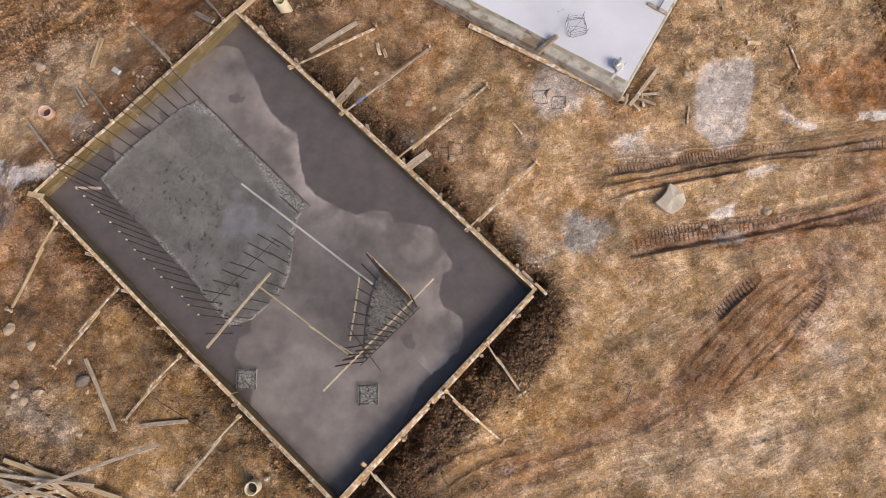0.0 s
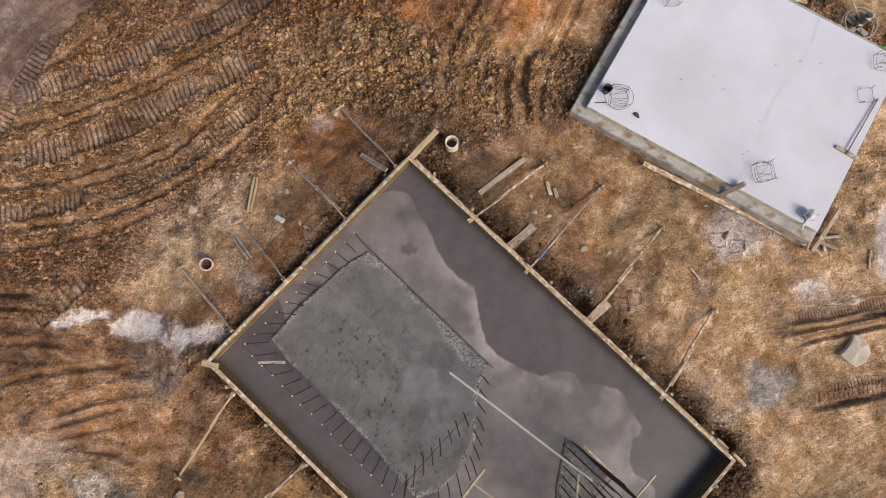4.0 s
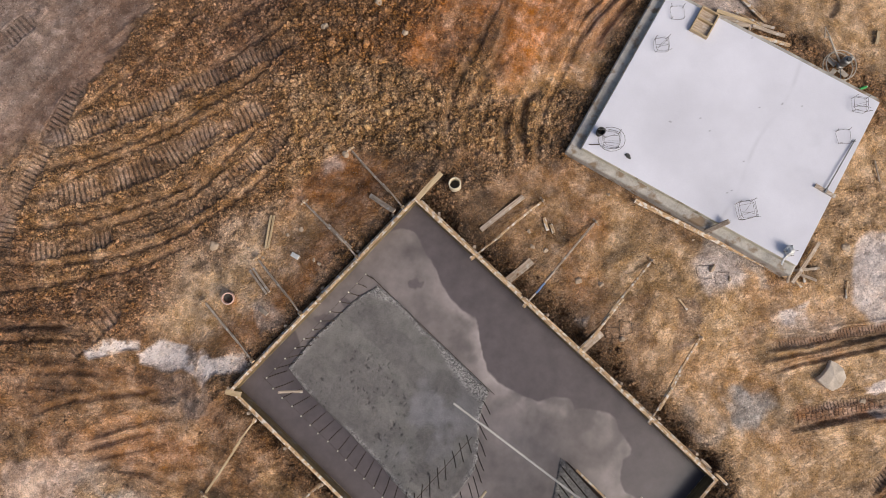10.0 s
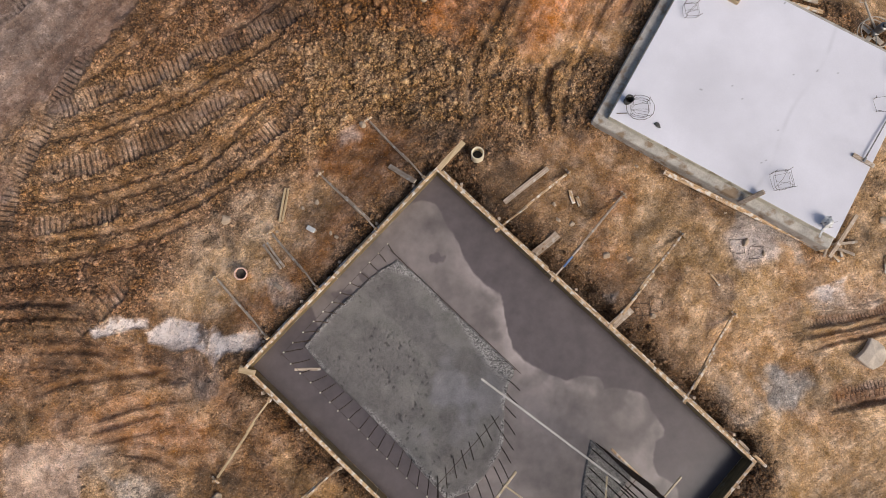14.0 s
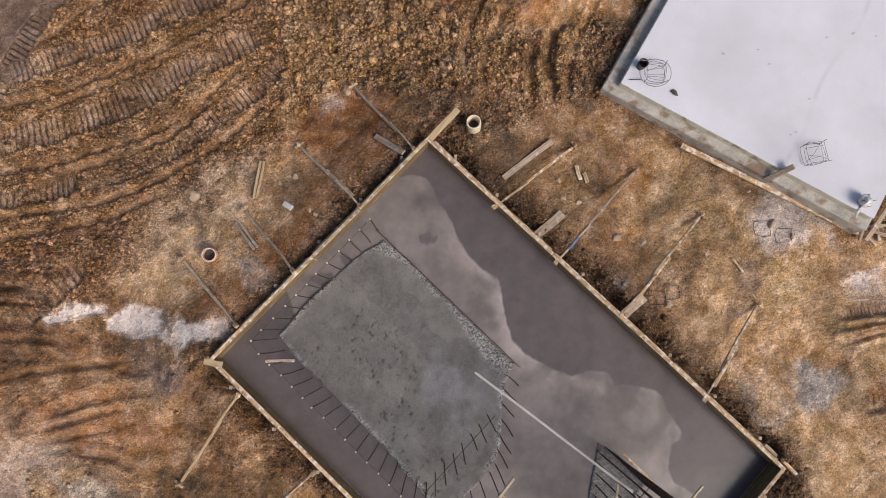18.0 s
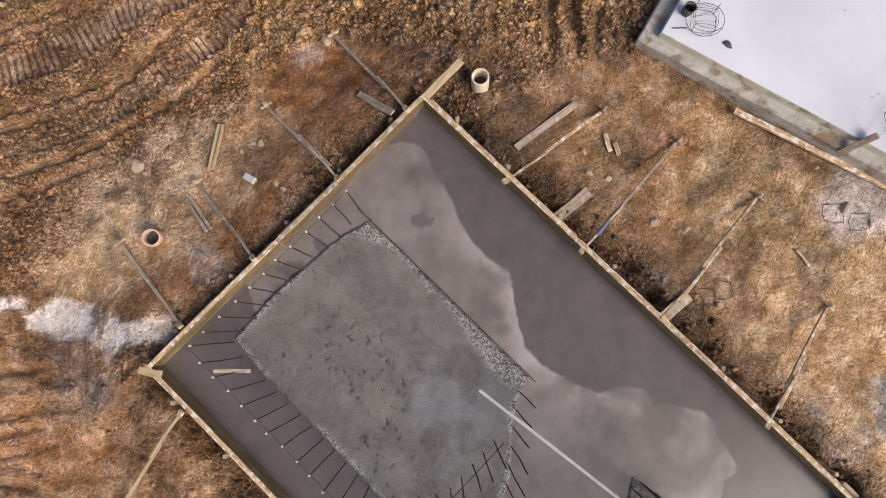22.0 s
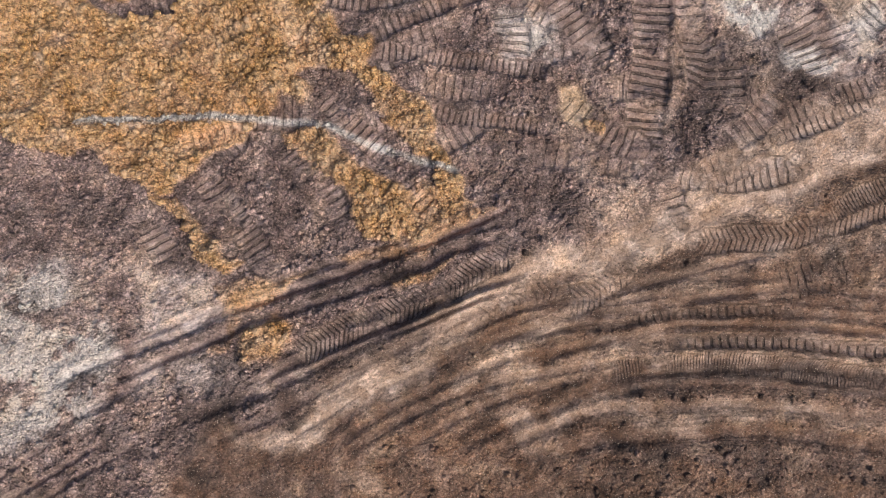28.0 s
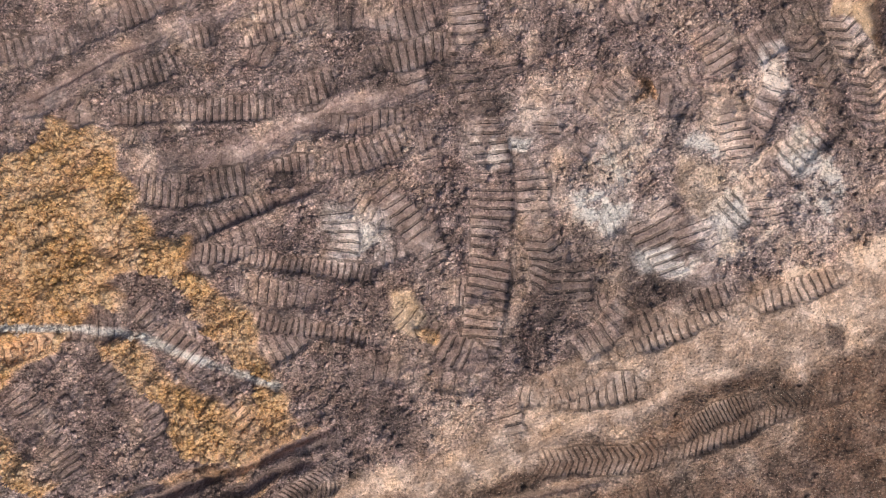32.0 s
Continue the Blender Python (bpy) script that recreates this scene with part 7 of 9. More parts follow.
# trowel smears, paler laitance in the middle, dark pits in swarms
smear = np.clip((value_noise(0.5, 6, 1.9, 0.7, us, vs) * 0.6 + uv_fractal(0.4, 5) * 0.4 - 0.54) * 14, 0, 1)[..., None]
fresh = fresh * (1 - 0.65 * smear) + np.array((0.205, 0.193, 0.178)) * 0.65 * smear
pale = np.clip((uv_fractal(0.8, 5, 5) - 0.47) * 7, 0, 1)[..., None] * np.exp(-(((UU - 3.9) / 1.2) ** 2 + ((VV - 3.6) / 1.2) ** 2))[..., None]
fresh = fresh * (1 - 0.75 * pale) + np.array((0.27, 0.258, 0.268)) * 0.75 * pale
pits = np.clip((uv_fractal(0.075, 9, 2) - 0.70) * 12, 0, 1) * np.clip((uv_fractal(1.1, 2, 3) - 0.42) * 6, 0, 1)
fresh = fresh * (1 - 0.55 * pits[..., None])
height -= pits * 0.02 * block
# washed stones along the rim: a strip that widens towards its end, and a thin band elsewhere
strip = np.clip(1 - np.abs(VV - 2.1) / (0.10 + 0.34 * np.exp(-((UU - 0.7) / 0.5) ** 2) + 0.40 * np.clip((UU - 2.4) / 1.6, 0, 1)), 0, 1) * (UU < 4.9) * (0.35 + 0.65 * ((UU < 1.7) | (UU > 2.3)))
strip = np.maximum(strip, 0.8 * np.exp(-(np.maximum(block_d, 0) / 0.10) ** 2) * np.clip((uv_fractal(0.5, 2) - 0.36) * 5, 0, 1))
edge = np.clip(strip * 3, 0, 1) * block
fresh = fresh * (1 - 0.75 * edge[..., None]) + np.array((0.29, 0.272, 0.262)) * 0.75 * edge[..., None]
coarse = np.maximum(edge, np.maximum(knobs, 0.6 * tri))
fresh = fresh * (1 - knobs[..., None]) + np.array((0.225, 0.212, 0.20)) * knobs[..., None]
height += coarse * (np.abs(uv_noise(0.075, 6) - 0.5) - 0.2) * 0.06 + 0.015 * edge
tagged(sheet("fresh_concrete", us, vs, height, np.clip(fresh, 0.02, 0.8), GREEN_CONCRETE, pad_point, coarse), "rough grey fresh concrete rising out of the cement water", "concrete", kind="structure")


def board(name, a, b, wide, thick, mat, parent=None, label="", roll=0.0, warp=0.006, bevel=0.006):
    """A sawn board from a to b, its wide side up; returns the object, its origin at its middle."""
    m, ln = between(a, b, roll)
    bm = box(bmesh.new(), (ln, wide, thick), Matrix(), bevel, warp, 3)
    ob = part(name, bm, mat, parent, label)
    ob.matrix_world = m
    return ob


form = thing("formwork", "weathered timber formwork round the wet pad, splashed with cement", "formwork", kind="structure")
T = 0.08
SIDES = [((0, 0), (PAD_L, 0), (0, -1)), ((0, PAD_B), (PAD_L, PAD_B), (0, 1)), ((0, 0), (0, PAD_B), (-1, 0)), ((PAD_L, 0), (PAD_L, PAD_B), (1, 0))]
for si, (a, b, off) in enumerate(SIDES):
    a, b, off = Vector(a), Vector(b), Vector(off)
    along_side = (b - a).normalized()
    ln = (b - a).length
    cutsat = [0, 0.36 + 0.05 * si, 0.70 - 0.03 * si, 1.0] if ln > 8 else [0, 0.55, 1.0]
    for row, (z0, z1) in enumerate(((0.46, FORM_TOP), (0.02, 0.45), (-0.3, 0.01))):
        for k in range(len(cutsat) - 1):
            s0, s1 = cutsat[k] * ln + 0.002, cutsat[k + 1] * ln - 0.002
            if k == 0 and si < 2:
                s0 -= T
            if k == len(cutsat) - 2 and si < 2:
                s1 += T
            lift = 0.004 * ((k * 7 + si * 3) % 4)
            mid = off * (T / 2 + 0.003 * ((k + row) % 2))
            p0, p1 = a + along_side * s0 + mid, a + along_side * s1 + mid
            zc = (z0 + z1) / 2
            ob = board("form_board", pad_point(p0.x, p0.y, zc + lift), pad_point(p1.x, p1.y, zc + lift), T, z1 - z0, WOOD, form)
            ob.data.materials.append(WOOD_WET)
            inward = ob.matrix_world.to_3x3().inverted() @ (PAD_U.to_3d() * -off.x + PAD_V.to_3d() * -off.y)
            for poly in ob.data.polygons:
                poly.material_index = int(poly.normal.dot(inward) > 0.8)
    # a rail nailed flush below the top outside, and upright posts
    out = off * (T + 0.04)
    for k in range(len(cutsat) - 1):
        s0, s1 = cutsat[k] * ln + 0.06, cutsat[k + 1] * ln - 0.05
        p0, p1 = a + along_side * s0 + out, a + along_side * s1 + out
        board("rail", pad_point(p0.x, p0.y, FORM_TOP - 0.24), pad_point(p1.x, p1.y, FORM_TOP - 0.24), 0.07, 0.09, WOOD, form)
    posts = int(ln / 1.1)
    for k in range(posts):
        s = (k + 0.5) * ln / posts
        p = a + along_side * s + off * (T + 0.115)
        board("post", pad_point(p.x, p.y, -0.32), pad_point(p.x, p.y, FORM_TOP - 0.12 - 0.02 * (k % 3)), 0.07, 0.07, WOOD_GREY, form)
# the board that runs on past the far corner, and the blocks at the other corners
board("long_end_board", pad_point(-0.02, -0.05, 0.83), pad_point(-0.05, -0.98, 0.80), 0.05, 0.13, WOOD_NEW, form, roll=90)
board("corner_cleat", pad_point(-0.10, -0.10, 0.55), pad_point(0.12, -0.10, 0.55), 0.08, 0.09, WOOD, form)
board("corner_cleat", pad_point(-0.12, PAD_B + 0.16, 0.91), pad_point(0.20, PAD_B - 0.05, 0.91), 0.12, 0.04, WOOD_NEW, form)
board("corner_cleat", pad_point(-0.35, PAD_B + 0.16, 0.55), pad_point(-0.06, PAD_B + 0.16, 0.55), 0.08, 0.1, WOOD_GREY, form)
board("corner_cleat", pad_point(PAD_L - 0.05, -0.14, 0.85), pad_point(PAD_L + 0.32, -0.14, 0.85), 0.06, 0.1, WOOD, form)
board("corner_cleat", pad_point(PAD_L - 0.45, -0.17, 0.70), pad_point(PAD_L - 0.12, -0.17, 0.70), 0.07, 0.09, WOOD_GREY, form)


def brace(head, foot, mat, group, double=False, tint=None, stake=True):
    """A strut from the form's rail down to a stake in the ground."""
    head, foot = Vector(head), Vector(foot)
    foot.z = ground_at(foot.x, foot.y) + 0.05
    label = "timber brace propping the form against a ground stake"
    if double:
        label = "doubled timber brace propping the form against a stake"
    if tint:
        label = "timber brace with a blue-painted end propping the form"
    t = thing("brace", label, "brace", Matrix.Translation(foot), group)
    inv = Matrix.Translation(-foot)

    def add(name, a, b, w, h, m2, **kw):
        ob = board(name, a, b, w, h, m2, None, **kw)
        ob.parent = t
        ob.matrix_parent_inverse = inv
        return ob

    add("strut", foot, foot.lerp(head, 0.72), 0.055, 0.05, mat)
    d = (head - foot).normalized()
    side = Vector((-d.y, d.x, 0)) * 0.055
    if double:
        add("splint", foot.lerp(head, 0.42) + side, foot.lerp(head, 0.86) + side, 0.05, 0.05, mat)
    add("end_piece", foot.lerp(head, 0.60) + side * 0.5 + Vector((0, 0, 0.05)), head, 0.042, 0.04, mat)
    if tint:
        add("painted_sleeve", foot.lerp(head, 0.74) + side * 0.4 + Vector((0, 0, 0.06)), foot.lerp(head, 0.86) + side * 0.25 + Vector((0, 0, 0.05)), 0.05, 0.05, tint)
    add("cleat", head + Vector((0, 0, 0.02)) - d * 0.05, head + Vector((0, 0, 0.04)) + d * 0.07, 0.09, 0.05, WOOD)
    if stake:
        q = foot - d * 0.06
        add("stake", (q.x, q.y, foot.z - 0.3), (q.x, q.y, foot.z + 0.16), 0.055, 0.05, WOOD)
        add("peg", (q.x - d.y * 0.12, q.y + d.x * 0.12, foot.z + 0.02), (q.x + d.y * 0.12, q.y - d.x * 0.12, foot.z + 0.05), 0.05, 0.03, WOOD)


BR = "braces round the form"
brace((-2.93, 5.96, 0.86), (-1.02, 7.50, 0), WOOD, BR)
brace((-1.66, 4.78, 0.86), (0.39, 6.92, 0), WOOD_GREY, BR, tint=BLUE)
brace((-0.33, 3.66, 0.86), (1.86, 5.88, 0), WOOD, BR, double=True)
brace((1.32, 1.94, 0.86), (3.10, 3.85, 0), WOOD, BR, double=True)
brace((-5.78, 5.99, 0.86), (-7.20, 7.47, 0), WOOD_GREY, BR, double=True)
brace((-7.15, 4.63, 0.86), (-8.39, 6.01, 0), WOOD_GREY, BR)
brace((-8.29, 3.52, 0.86), (-9.73, 4.92, 0), WOOD_GREY, BR)
brace((-4.64, 7.22, 0.86), (-6.02, 8.88, 0), WOOD_GREY, BR)
brace((-8.20, 2.10, 0.86), (-9.62, 0.20, 0), WOOD_NEW, BR)
brace((-6.66, 0.56, 0.86), (-8.44, -1.13, 0), WOOD, BR, double=True)
brace((-5.13, -0.94, 0.86), (-6.64, -2.36, 0), WOOD, BR, double=True)
brace((-3.74, -2.25, 0.86), (-5.37, -3.99, 0), WOOD_GREY, BR)
brace((1.74, -0.68, 0.86), (2.57, -1.78, 0), WOOD_GREY, BR)
brace((0.82, -1.72, 0.86), (2.09, -2.90, 0), WOOD, BR, double=True)
brace((-0.97, -3.26, 0.86), (-0.23, -4.19, 0), WOOD_GREY, BR)


# ---- reinforcing bars ----
def steel_bar(parent, u, v, z0, z1, lean, r=0.011, m=RUST, capped=False):
    """One upright bar, slightly bent, with lean (du, dv) at its top."""
    a, b = pad_point(u, v, z0), pad_point(u + lean[0], v + lean[1], z1)
    mid = a.lerp(b, 0.5) + Vector((random.uniform(-1, 1), random.uniform(-1, 1), 0)) * 0.012
    ob = part("bar", tube(bmesh.new(), [a, mid, b], r, 5), m, parent)
    if capped:
        part("bar_end", tube(bmesh.new(), [b - (b - a).normalized() * 0.03, b + (b - a).normalized() * 0.012], r * 1.5, 6), CONCRETE_SIDE, ob, "pale cement-smeared end")
    return ob


def tie(parent, a, b, r=0.008):
    return part("tie_rod", tube(bmesh.new(), [a, Vector(a).lerp(Vector(b), 0.5) + Vector((0, 0, -0.02)), b], r, 5), RUST, parent)


random.seed(7)
cage = thing("rebar_starter_bars", "rusty upright reinforcing bars standing round the grey concrete", "rebar")
BARS_Z = 0.40
for k in range(17):
    steel_bar(cage, 0.85 + k * 0.277, 5.29 + 0.02 * (k > 8), BARS_Z, 2.15 + random.uniform(-0.06, 0.06), (-0.06 + random.uniform(-0.02, 0.02), 0.02), capped=True)
for k in range(12):
    steel_bar(cage, 0.56, 5.23 - k * 0.283, BARS_Z, 2.15 + random.uniform(-0.06, 0.06), (-0.05, random.uniform(-0.02, 0.02)), capped=True)
for k in range(14):
    steel_bar(cage, 0.75 + k * 0.29, 2.14 + 0.005 * k, BARS_Z, 0.62 + random.uniform(-0.03, 0.06) + 0.25 * (k > 11), (random.uniform(-0.05, 0.05), -0.03))
for k in range(7):
    a = k / 6
    steel_bar(cage, 4.62 + 1.06 * a, 2.45 + 1.5 * a, BARS_Z, 2.1 + random.uniform(-0.1, 0.1), (0.0, random.uniform(-0.03, 0.03)))
for k in range(6):
    steel_bar(cage, 5.70 - 0.03 * k, 4.15 + k * 0.27, BARS_Z, 2.15 + random.uniform(-0.1, 0.1), (0.03, 0.0))
for k in range(8):
    steel_bar(cage, 4.88, 3.33 + k * 0.265, BARS_Z, 2.1 + random.uniform(-0.1, 0.1), (0.0, random.uniform(-0.03, 0.03)))
tie(cage, pad_point(0.5, 5.36, 2.08), pad_point(0.5, 2.2, 2.08), 0.004)
tie(cage, pad_point(0.42, 5.30, 2.06), pad_point(5.3, 5.36, 2.06), 0.004)
tie(cage, pad_point(0.45, 2.12, 0.58), pad_point(4.7, 2.14, 0.58))
tie(cage, pad_point(4.88, 3.2, 1.1), pad_point(4.88, 5.3, 1.1))

column = thing("column_cage", "tall rusty three-cornered cage of upright column bars", "rebar")
for k in range(10):
    steel_bar(column, 7.12 + k * 0.122, 2.12, BARS_Z, 3.75 + random.uniform(-0.12, 0.12), (0.0, random.uniform(-0.03, 0.02)), 0.014)
for k in range(13):
    steel_bar(column, 8.25 - 0.004 * k, 2.25 + k * 0.135, BARS_Z, 3.65 + random.uniform(-0.15, 0.15), (random.uniform(-0.08, -0.03), 0.03), 0.014)
for k in range(9):
    a = (k + 0.5) / 9
    steel_bar(column, 7.06 + 1.08 * a, 2.2 + 1.62 * a, BARS_Z, 3.65 + random.uniform(-0.15, 0.15), (0.06, 0.02), 0.014)
tie(column, pad_point(8.28, 2.05, 0.62), pad_point(8.22, 3.95, 0.62), 0.012)
tie(column, pad_point(7.05, 2.1, 1.2), pad_point(8.3, 2.1, 1.2))

POLES = "poles tied across the bars"
for nm, a, b, w, h, mt, lab in (
        ("tie_pole", (3.87, 2.84, 2.22), (7.36, 2.43, 2.22), 0.044, 0.044, CONCRETE_POLE, "pale cement-stained pole tied across the bars"),
        ("tie_plank", (5.66, 3.72, 2.18), (5.84, 5.66, 2.18), 0.052, 0.04, WOOD_PALE, "pale yellowish plank tied on the starter bars"),
        ("tie_pole", (5.62, 4.10, 2.12), (8.10, 3.77, 2.12), 0.036, 0.036, WOOD_PALE, "thin timber pole tied between two bar cages"),
        ("tie_pole", (7.0, 3.95, 2.09), (8.05, 3.72, 2.09), 0.032, 0.03, WOOD_PALE, "short lath tied beside a longer pole"),
        ("tie_lath", (7.06, 2.52, 2.25), (7.84, 3.56, 2.25), 0.038, 0.03, WOOD_PALE, "yellowish lath tied along the column bars"),
        ("tie_lath", (8.18, 1.50, 2.28), (8.16, 4.62, 2.28), 0.038, 0.036, WOOD_PALE, "pale long lath tied along the column bars"),
        ("tie_lath", (6.8, 2.05, 2.2), (8.17, 2.09, 2.2), 0.05, 0.03, WOOD, "brown weathered lath tied along the column bars"),
        ("tie_plank", (0.84, 5.52, 1.30), (1.24, 5.12, 1.30), 0.06, 0.04, WOOD_GREY, "short white-stained stick tied on the starter bars")):
    ob = board(nm, pad_point(*a), pad_point(*b), w, h, mt)
    tagged(ob, lab, "pole", POLES)
loose = part("loose_rod", tube(bmesh.new(), [pad_point(7.62, 3.38, 2.34), pad_point(8.7, 3.55, 2.32)], 0.009, 5), RUST)
tagged(loose, "thin loose steel rod lying over the column bars", "rod")
for k, (cu, cv) in enumerate(((6.56, 5.97), (8.81, 4.30))):
    kc = thing("stub_cage", "small square stirrup cage round a rough concrete stub", "rebar", None, "stub cages in the pad")
    for z in (0.52, 0.56):
        tube_pts = [pad_point(cu + a * 0.32, cv + b * 0.32, z) for a, b in ((-1, 0), (0, -1), (1, 0), (0, 1))]
        part("stirrup", tube(bmesh.new(), tube_pts, 0.008, 5, True), STEEL, kc)
    for a, b in ((-1, 0), (0, -1), (1, 0), (0, 1)):
        steel_bar(kc, cu + a * 0.30, cv + b * 0.30, BARS_Z, 0.62, (0, 0))

# ---- the white slab on its footing ----
SLAB_TOP = 0.55
slab = thing("concrete_slab", "pale smooth cured concrete slab on a grey footing", "slab", kind="structure")
bm = bmesh.new()
SM = Matrix(((SLAB_U.x, SLAB_V.x, 0, SLAB_W.x), (SLAB_U.y, SLAB_V.y, 0, SLAB_W.y), (0, 0, 1, -0.06), (0, 0, 0, 1))) @ pose(0, 0, 0, 0, -2.06, 0)
box(bm, (SLAB_L, SLAB_B, 0.5), SM @ Matrix.Translation((SLAB_L / 2, SLAB_B / 2, SLAB_TOP - 0.255)), 0.02)
part("slab_body", bm, CONCRETE_SIDE, slab)
bm = bmesh.new()
box(bm, (SLAB_L + 0.40, SLAB_B + 0.46, 0.70), SM @ Matrix.Translation((SLAB_L / 2 - 0.10, SLAB_B / 2, 0.37 - 0.35)), 0.03, 0.0)
bmesh.ops.subdivide_edges(bm, edges=bm.edges[:], cuts=5, use_grid_fill=True)
for vtx in bm.verts:
    vtx.co += noise.noise_vector(vtx.co * 2.1) * 0.018
part("footing", bm, CONCRETE_GREY, slab, "rough grey concrete footing ledge")
us, vs = np.linspace(0.004, SLAB_L - 0.004, 170), np.linspace(0.004, SLAB_B - 0.004, 136)
UU, VV = np.meshgrid(us, vs)
cloud, streak = uv_fractal(1.9, 3), uv_fractal(0.6, 8)
face = np.array((0.695, 0.682, 0.745)) * (0.84 + 0.3 * cloud[..., None] + 0.05 * (streak[..., None] - 0.5))
joint = np.exp(-((UU - 3.95 - 0.08 * np.sin(VV * 2)) / 0.05) ** 2) * np.clip((streak - 0.3) * 2, 0, 1)
damp = np.exp(-(((UU - 5.3) / 0.7) ** 2 + ((VV - 2.9) / 0.9) ** 2)) * np.clip((streak - 0.35) * 3, 0, 1) + np.exp(-(((UU - 3.7) / 0.6) ** 2 + ((VV - 1.0) / 0.9) ** 2)) * 0.7 * np.clip((streak - 0.3) * 3, 0, 1)
face *= (1 - 0.13 * joint - 0.13 * damp)[..., None]
specks = (value_noise(0.06, 5, 1, 1, us, vs) > 0.985)[..., None]
face = np.where(specks, face * 0.55, face)
top = sheet("slab_face", us, vs, SLAB_TOP - 0.06 + 0.036 * UU + 0.004 * (cloud - 0.5), face, WHITE_SLAB, slab_point)
top.parent = slab


def stirrup_cage(u, v, size, turn, levels, label, ring=0.0):
    """Bent square stirrups round four bar stubs on the slab."""
    base = slab_point(u, v, SLAB_TOP)
    t = thing("column_starter", label, "rebar", Matrix.Translation(base) @ pose(0, 0, 0, 0, 0, turn), "column starters on the slab")
    h = size / 2
    for k in range(levels):
        z = 0.03 + 0.09 * k
        c = h * (1 - 0.05 * k)
        pts = []
        for cx, cy in ((-1, -1), (1, -1), (1, 1), (-1, 1)):
            for da in (-0.3, 0.0, 0.3):
                w = 0.86 if da else 0.97
                ang = math.atan2(cy, cx) + da
                rad = c * 1.414 * (1.0 if da == 0 else 0.90)
                pts.append((math.cos(ang) * rad + random.uniform(-0.012, 0.012), math.sin(ang) * rad + random.uniform(-0.012, 0.012), z + random.uniform(-0.01, 0.02)))
        part("stirrup", tube(bmesh.new(), pts, 0.0038, 5, True), RUST, t)
    for cx, cy in ((-1, -1), (1, -1), (1, 1), (-1, 1)):
        part("bar", tube(bmesh.new(), [(cx * h * 0.95, cy * h * 0.95, -0.02), (cx * h * 0.97, cy * h, 0.1), (cx * h * 1.04 + random.uniform(-0.04, 0.04), cy * h * 1.12, 0.10 + 0.07 * levels)], 0.006, 5), RUST, t)
    if levels > 1:
        for k in range(4):
            a, b = random.uniform(-h, h), random.uniform(-h, h)
            part("cross_bar", tube(bmesh.new(), [(-h, a, 0.06 + 0.05 * k), (0.02, (a + b) / 2, 0.10 + 0.05 * k), (h, b, 0.06 + 0.05 * k)], 0.0035, 5), RUST, t)
    if ring:
        part("wire_ring", tube(bmesh.new(), [(math.cos(i / 16 * 6.283) * ring, math.sin(i / 16 * 6.283) * ring * 0.9, 0.12 + 0.02 * math.sin(i)) for i in range(16)], 0.006, 5, True), RUST, t)
    return t


stirrup_cage(0.44, 4.54, 0.33, 0, 1, "low square loop of rebar set in the white slab")
stirrup_cage(0.49, 3.50, 0.34, 4, 2, "low square rebar stirrups set in the white slab")
stirrup_cage(0.54, 0.54, 0.40, -8, 3, "tangled rebar cage with a wire ring on the slab", 0.36)
stirrup_cage(4.40, 0.62, 0.42, 10, 3, "rusty square rebar cage with crossed wires on the slab")
stirrup_cage(5.73, 4.62, 0.36, -4, 2, "square rebar loop holding a small yellow scrap")
stirrup_cage(5.75, 3.65, 0.34, 6, 1, "square rebar loop set in the white slab")


def bundle(u, v):
    """Cage wrapped in crumpled silvery sheet."""
    t = thing("wrapped_cage", "bar stubs wrapped in crumpled silver plastic sheet", "rebar", Matrix.Translation(slab_point(u, v, SLAB_TOP)))
    bm = bmesh.new()
    bmesh.ops.create_icosphere(bm, subdivisions=3, radius=0.13)
    for vtx in bm.verts:
        vtx.co = vtx.co * (1 + 0.5 * noise.noise(vtx.co * 9)) * (1 + 0.2 * noise.noise(vtx.co * 25))
        vtx.co.z = vtx.co.z * 1.1 + 0.13
    part("plastic_wrap", bm, TIN, t)
    for k in range(4):
        part("bar", tube(bmesh.new(), [(0.1 * math.cos(k * 1.6), 0.1 * math.sin(k * 1.6), 0), (0.13 * math.cos(k * 1.6), 0.13 * math.sin(k * 1.6), 0.27)], 0.006, 5), RUST, t)
    part("hanging_tail", box(bmesh.new(), (0.3, 0.05, 0.02), pose(-0.1, -0.22, 0.03, 5, 0, 60), 0.005, 0.02, 3), TIN, t)


bundle(5.80, 0.20)

# wooden gauge box
gb = thing("gauge_box", "open yellow wooden gauge box with a middle divider", "box", Matrix.Translation(slab_point(1.19, 4.63, SLAB_TOP)) @ Matrix(((SLAB_U.x, SLAB_V.x, 0, 0), (SLAB_U.y, SLAB_V.y, 0, 0), (0, 0, 1, 0), (0, 0, 0, 1))))
for (x, y, sx, sy, nm) in ((0, 0.36, 0.52, 0.04, "side"), (0, -0.36, 0.52, 0.04, "side"), (0.24, 0, 0.04, 0.68, "side"), (-0.24, 0, 0.04, 0.68, "side"), (0, 0.03, 0.44, 0.045, "divider")):
    part(nm, box(bmesh.new(), (sx, sy, 0.11), pose(x, y, 0.06), 0.005), WOOD_NEW, gb)
part("bottom", box(bmesh.new(), (0.43, 0.66, 0.02), pose(0, 0, 0.02), 0.002), WOOD_GREY, gb, "cement-stained bottom board")

